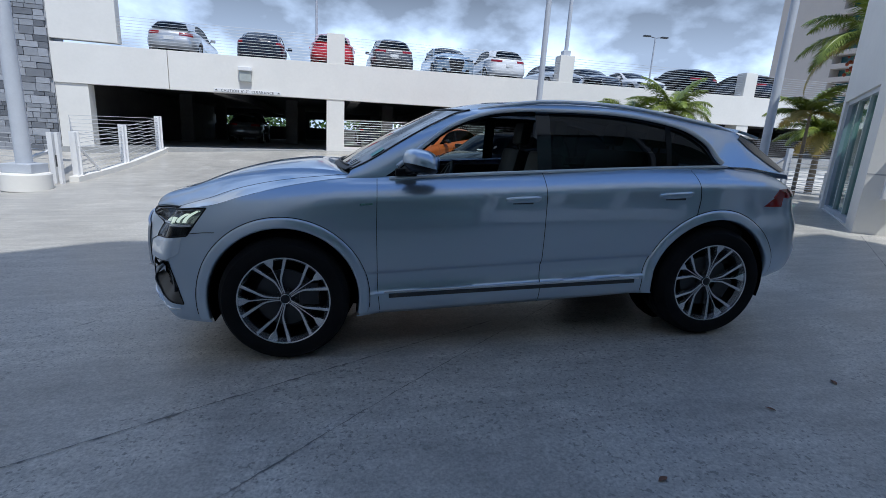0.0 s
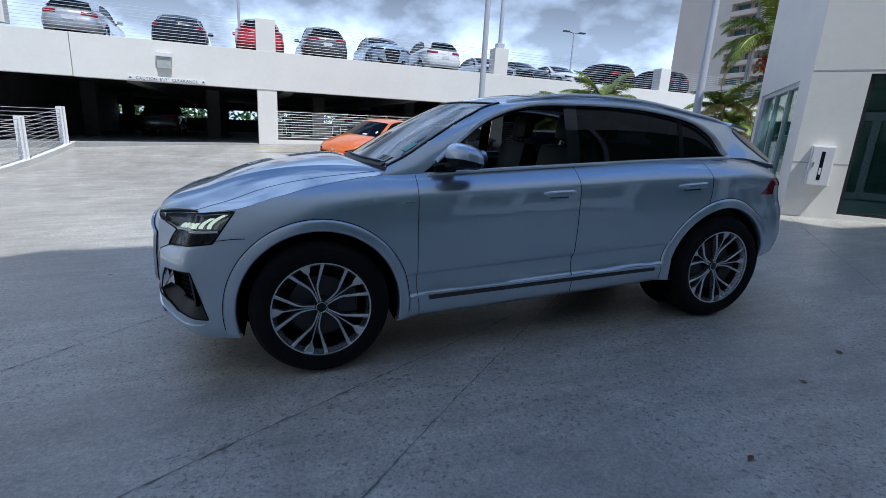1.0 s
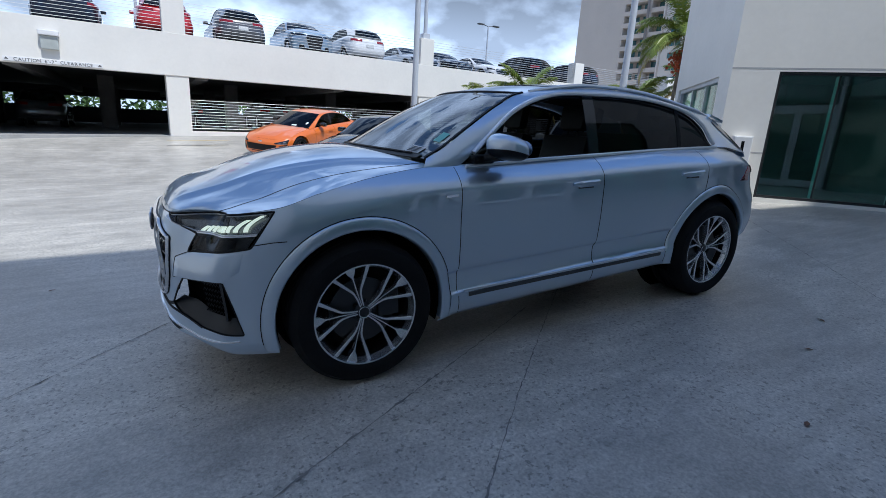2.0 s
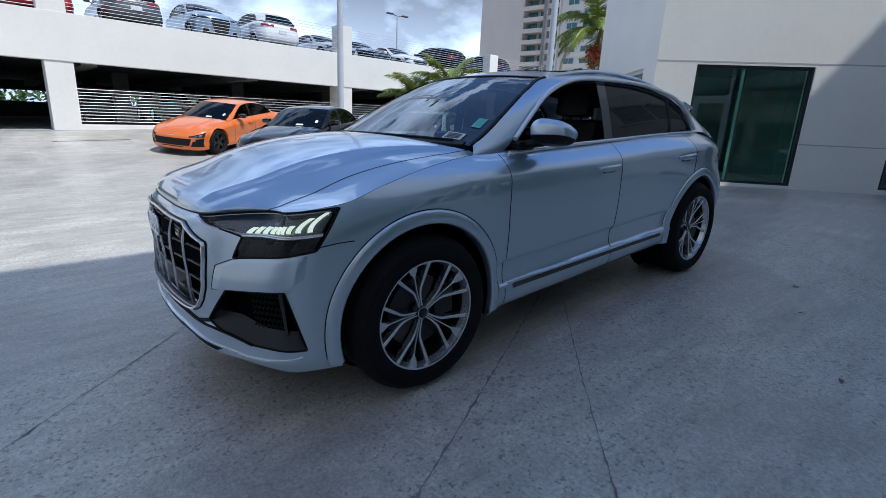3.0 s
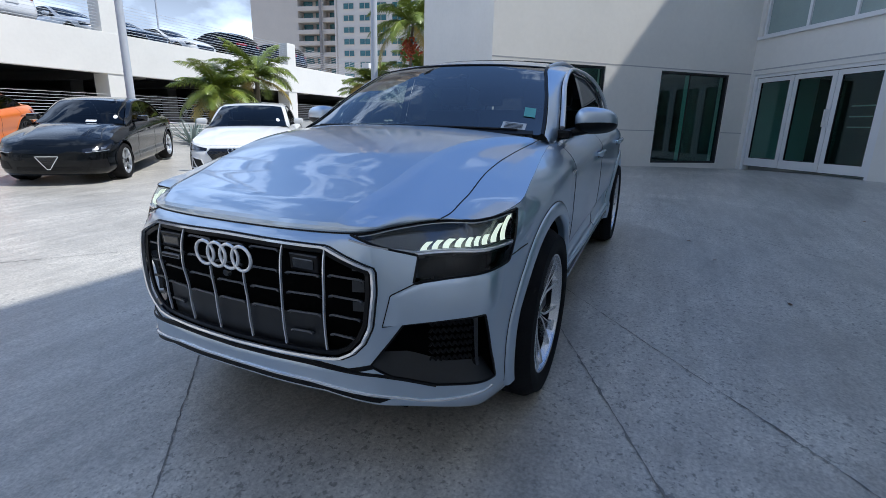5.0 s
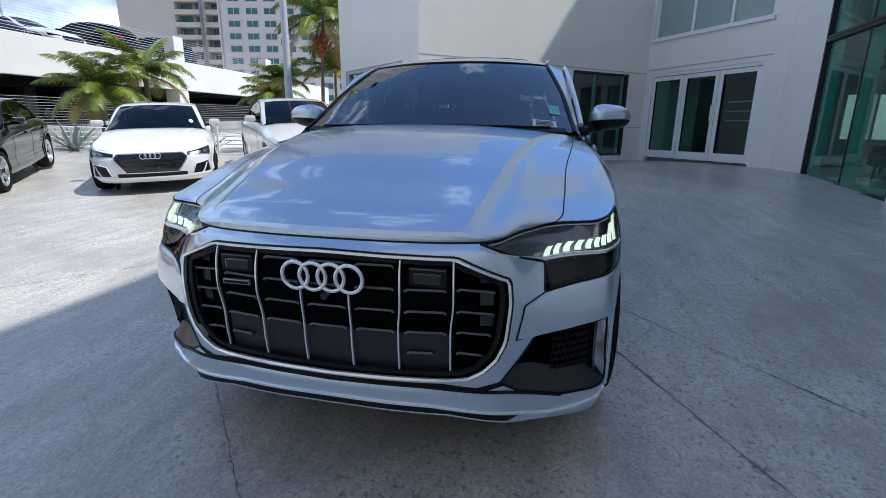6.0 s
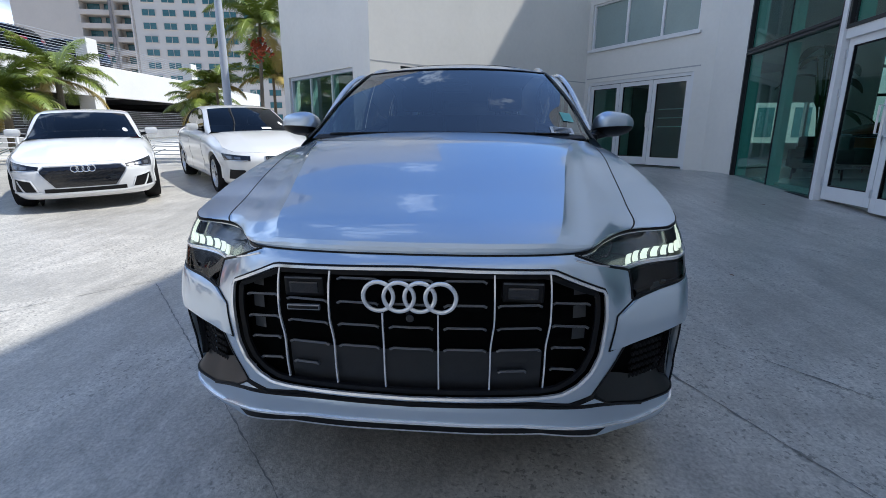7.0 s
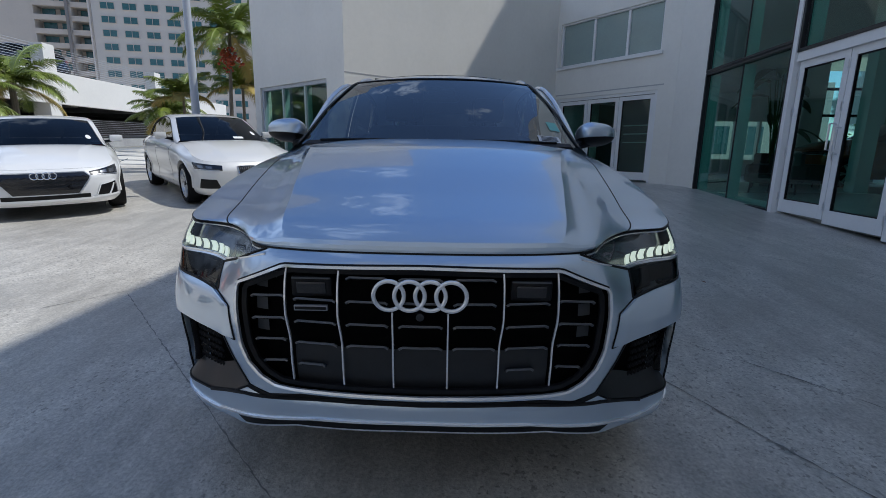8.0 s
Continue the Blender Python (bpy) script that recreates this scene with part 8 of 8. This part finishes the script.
for a, b in zip(pk, pk[1:]):
    vs = [bm.verts.new(q) for q in (a + Vector((-0.12, 0, -0.1)), a + Vector((0.12, 0, -0.1)), a + Vector((0.12, 0, 0.15)), a + Vector((-0.12, 0, 0.15)), b + Vector((-0.12, 0, -0.1)), b + Vector((0.12, 0, -0.1)), b + Vector((0.12, 0, 0.15)), b + Vector((-0.12, 0, 0.15)))]
    for f in ((0, 1, 2, 3), (4, 7, 6, 5), (0, 4, 5, 1), (1, 5, 6, 2), (2, 6, 7, 3), (3, 7, 4, 0)):
        bm.faces.new([vs[i] for i in f])
part("kerb", bm, M_WHITE, rails)
tops = []
for x, y in RP:
    z0 = ground_z(x, y)
    bm = bmesh.new()
    box(bm, x - 0.05, x + 0.05, y - 0.05, y + 0.05, z0, z0 + 1.3, 0.006)
    box(bm, x - 0.15, x + 0.1, y + 0.05, y + 0.07, z0 + 0.1, z0 + 1.32, 0.004)
    part("post", bm, M_TRIM, rails)
    tops.append((x, y, z0))
for k in range(9):
    bm = bmesh.new()
    tube(bm, [(x, y, z0 + 0.28 + 0.12 * k) for x, y, z0 in tops], 0.009, 5)
    part("cable", bm, M_CABLE, rails)
    bm = bmesh.new()
    tube(bm, [(-7.25, 11.3, tops[0][2] + 0.28 + 0.12 * k), (-8.9, 14.2, 0.15 + 0.12 * k + 0.35), (-7.0, 15.9, tops[2][2] + 0.28 + 0.12 * k)], 0.007, 5)
    part("cable", bm, M_CABLE, rails)
bm = bmesh.new()
tube(bm, [(-7.2, 11.35, tops[0][2] + 0.95), (-7.15, 12.2, ground_z(-7.15, 12.2) + 0.15)], 0.035, 6)
part("brace", bm, M_TRIM, rails)
gate = thing("slide_gate", "white steel cable gate with a latch, open", "gate")
gz = ground_z(-7.5, 10.9)
for x0, x1 in ((-7.62, -7.5), (-7.44, -7.36)):
    bm = bmesh.new()
    box(bm, x0, x1, 10.8, 10.92, gz, gz + 1.32, 0.008)
    part("gate_post", bm, M_TRIM, gate)
for k in range(10):
    bm = bmesh.new()
    tube(bm, [(-7.5, 10.86, gz + 0.15 + 0.12 * k), (-9.0, 11.3, gz + 0.15 + 0.12 * k), (-13.0, 12.0, gz + 0.1 + 0.12 * k)], 0.008, 5)
    part("cable", bm, M_CABLE, gate)
bm = bmesh.new()
box(bm, -7.46, -7.43, 10.78, 10.8, gz + 0.45, gz + 0.75, 0.005)
part("latch", bm, M_GREYPL, gate)
bm = bmesh.new()
tube(bm, [(-7.6, 10.9, gz + 0.85), (-9.6, 11.0, gz + 0.02)], 0.05, 6)
part("brace", bm, M_TRIM, gate)


# ---- beyond the showroom's far windows: a pale house wall, trees and a lamp post ----
house = thing("white_house", "low white house wall with windows behind the showroom", "building", m=CWM @ pose(-20, 12, 0, 0, 0, 90))
bm = bmesh.new()
box(bm, -8, 4.0, 0, 6, -1, 5.5)
part("wall", bm, M_WHITE, house)
for s in (-4.5, -2.6, -0.6, 1.0, 2.4):
    bm = bmesh.new()
    box(bm, s, s + 0.9, -0.04, 0.05, 1.2, 2.9, 0.01)
    part("window", bm, M_HOTELGLASS, house)


def tree(m, h, seed):
    random.seed(seed)
    t = thing("tree", "leafy green broadleaf tree behind the showroom", "tree", group="trees behind the showroom", m=m)
    bm = bmesh.new()
    tube(bm, [(0, 0, -0.5), (0.05, 0, h * 0.3), (-0.05, 0.05, h * 0.6)], 0.16, 8, taper=0.07)
    for k in range(6):
        a = k * 1.05
        tube(bm, [(0, 0, h * 0.32), (0.5 * math.cos(a), 0.5 * math.sin(a), h * 0.5), (1.2 * math.cos(a), 1.2 * math.sin(a), h * 0.68)], 0.05, 5, taper=0.015)
    part("trunk", bm, M_TRUNK, t, smooth=True)
    bm = bmesh.new()
    clumps = [(random.gauss(0, 1.0), random.gauss(0, 0.9), h * random.uniform(0.42, 0.95), random.uniform(0.45, 0.9)) for k in range(16)]
    for cx, cy, cz, cr in clumps:
        for i in range(150):
            c = Vector((cx, cy, cz)) + Vector((random.gauss(0, 1), random.gauss(0, 1), random.gauss(0, 0.8))) * cr * 0.5
            a = Vector((random.gauss(0, 1), random.gauss(0, 1), random.gauss(0, 0.6))).normalized()
            b = a.orthogonal().normalized()
            l = random.uniform(0.07, 0.15)
            bm.faces.new([bm.verts.new(c + a * l), bm.verts.new(c + b * l * 0.5), bm.verts.new(c - a * l), bm.verts.new(c - b * l * 0.5)])
    part("crown", bm, M_HEDGE, t)["kind"] = "stuff"


for k, (s, d, h) in enumerate(((-19.0, 18.5, 3.4), (-21.5, 21.5, 4.0), (-20.0, 24.5, 3.6), (-23.0, 28, 4.4))):
    tree(CWM @ pose(s, d, 0.2), h, 40 + k)
gp = CWM @ Vector((-17, 17.3, 0.2))
light_pole(gp.x, gp.y, 0.08, 0.05, 6.0, z=gp.z)


# braced post and cable rail beside the lower glass wing
side_rail = thing("side_rail", "pale grey braced steel post with a cable rail on a kerb", "railing")
for (x, y) in ((11.3, 7.9), (12.0, 6.3)):
    z0 = ground_z(x, y)
    bm = bmesh.new()
    box(bm, x - 0.07, x + 0.07, y - 0.04, y + 0.04, z0, z0 + 1.3, 0.006)
    part("post", bm, M_POLE, side_rail)
bm = bmesh.new()
tube(bm, [(11.3, 7.9, ground_z(11.3, 7.9) + 1.1), (10.65, 8.5, ground_z(10.65, 8.5) + 0.3)], 0.035, 6)
part("brace", bm, M_POLE, side_rail)
for k in range(9):
    bm = bmesh.new()
    tube(bm, [(11.3, 7.9, ground_z(11.3, 7.9) + 0.25 + 0.115 * k), (12.0, 6.3, ground_z(12.0, 6.3) + 0.25 + 0.115 * k)], 0.008, 5)
    part("cable", bm, M_CABLE, side_rail)


def fallen_leaf(x, y, rz, l):
    bm = bmesh.new()
    prev = None
    for i in range(7):
        q = i / 6
        w = 0.22 * l * math.sin(math.pi * (0.05 + 0.9 * q))
        row = [bm.verts.new((l * (q - 0.5), -w, 0.006 + 0.25 * w)), bm.verts.new((l * (q - 0.5), 0, 0.004 + 0.05 * l * q)), bm.verts.new((l * (q - 0.5), w, 0.006 + 0.25 * w))]
        if prev:
            bm.faces.new((prev[0], prev[1], row[1], row[0]))
            bm.faces.new((prev[1], prev[2], row[2], row[1]))
        prev = row
    o = part("fallen_leaf", bm, mat("dead_leaf", (0.2, 0.1, 0.06), rough=0.7, var=0.3, scale=20), smooth=True)
    o.matrix_world = pose(x, y, ground_z(x, y), 0, 0, rz)
    tagged(o, "small dry reddish-brown leaf on the concrete", "leaf", group="fallen leaves")


for x, y, rz, l in ((1.79, -1.41, 20, 0.055), (3.32, -0.8, 70, 0.06), (-1.85, 2.5, 10, 0.05), (2.7, -1.0, 130, 0.05), (5.24, -2.79, 30, 0.07), (5.11, -3.44, 80, 0.07)):
    fallen_leaf(x, y, rz, l)
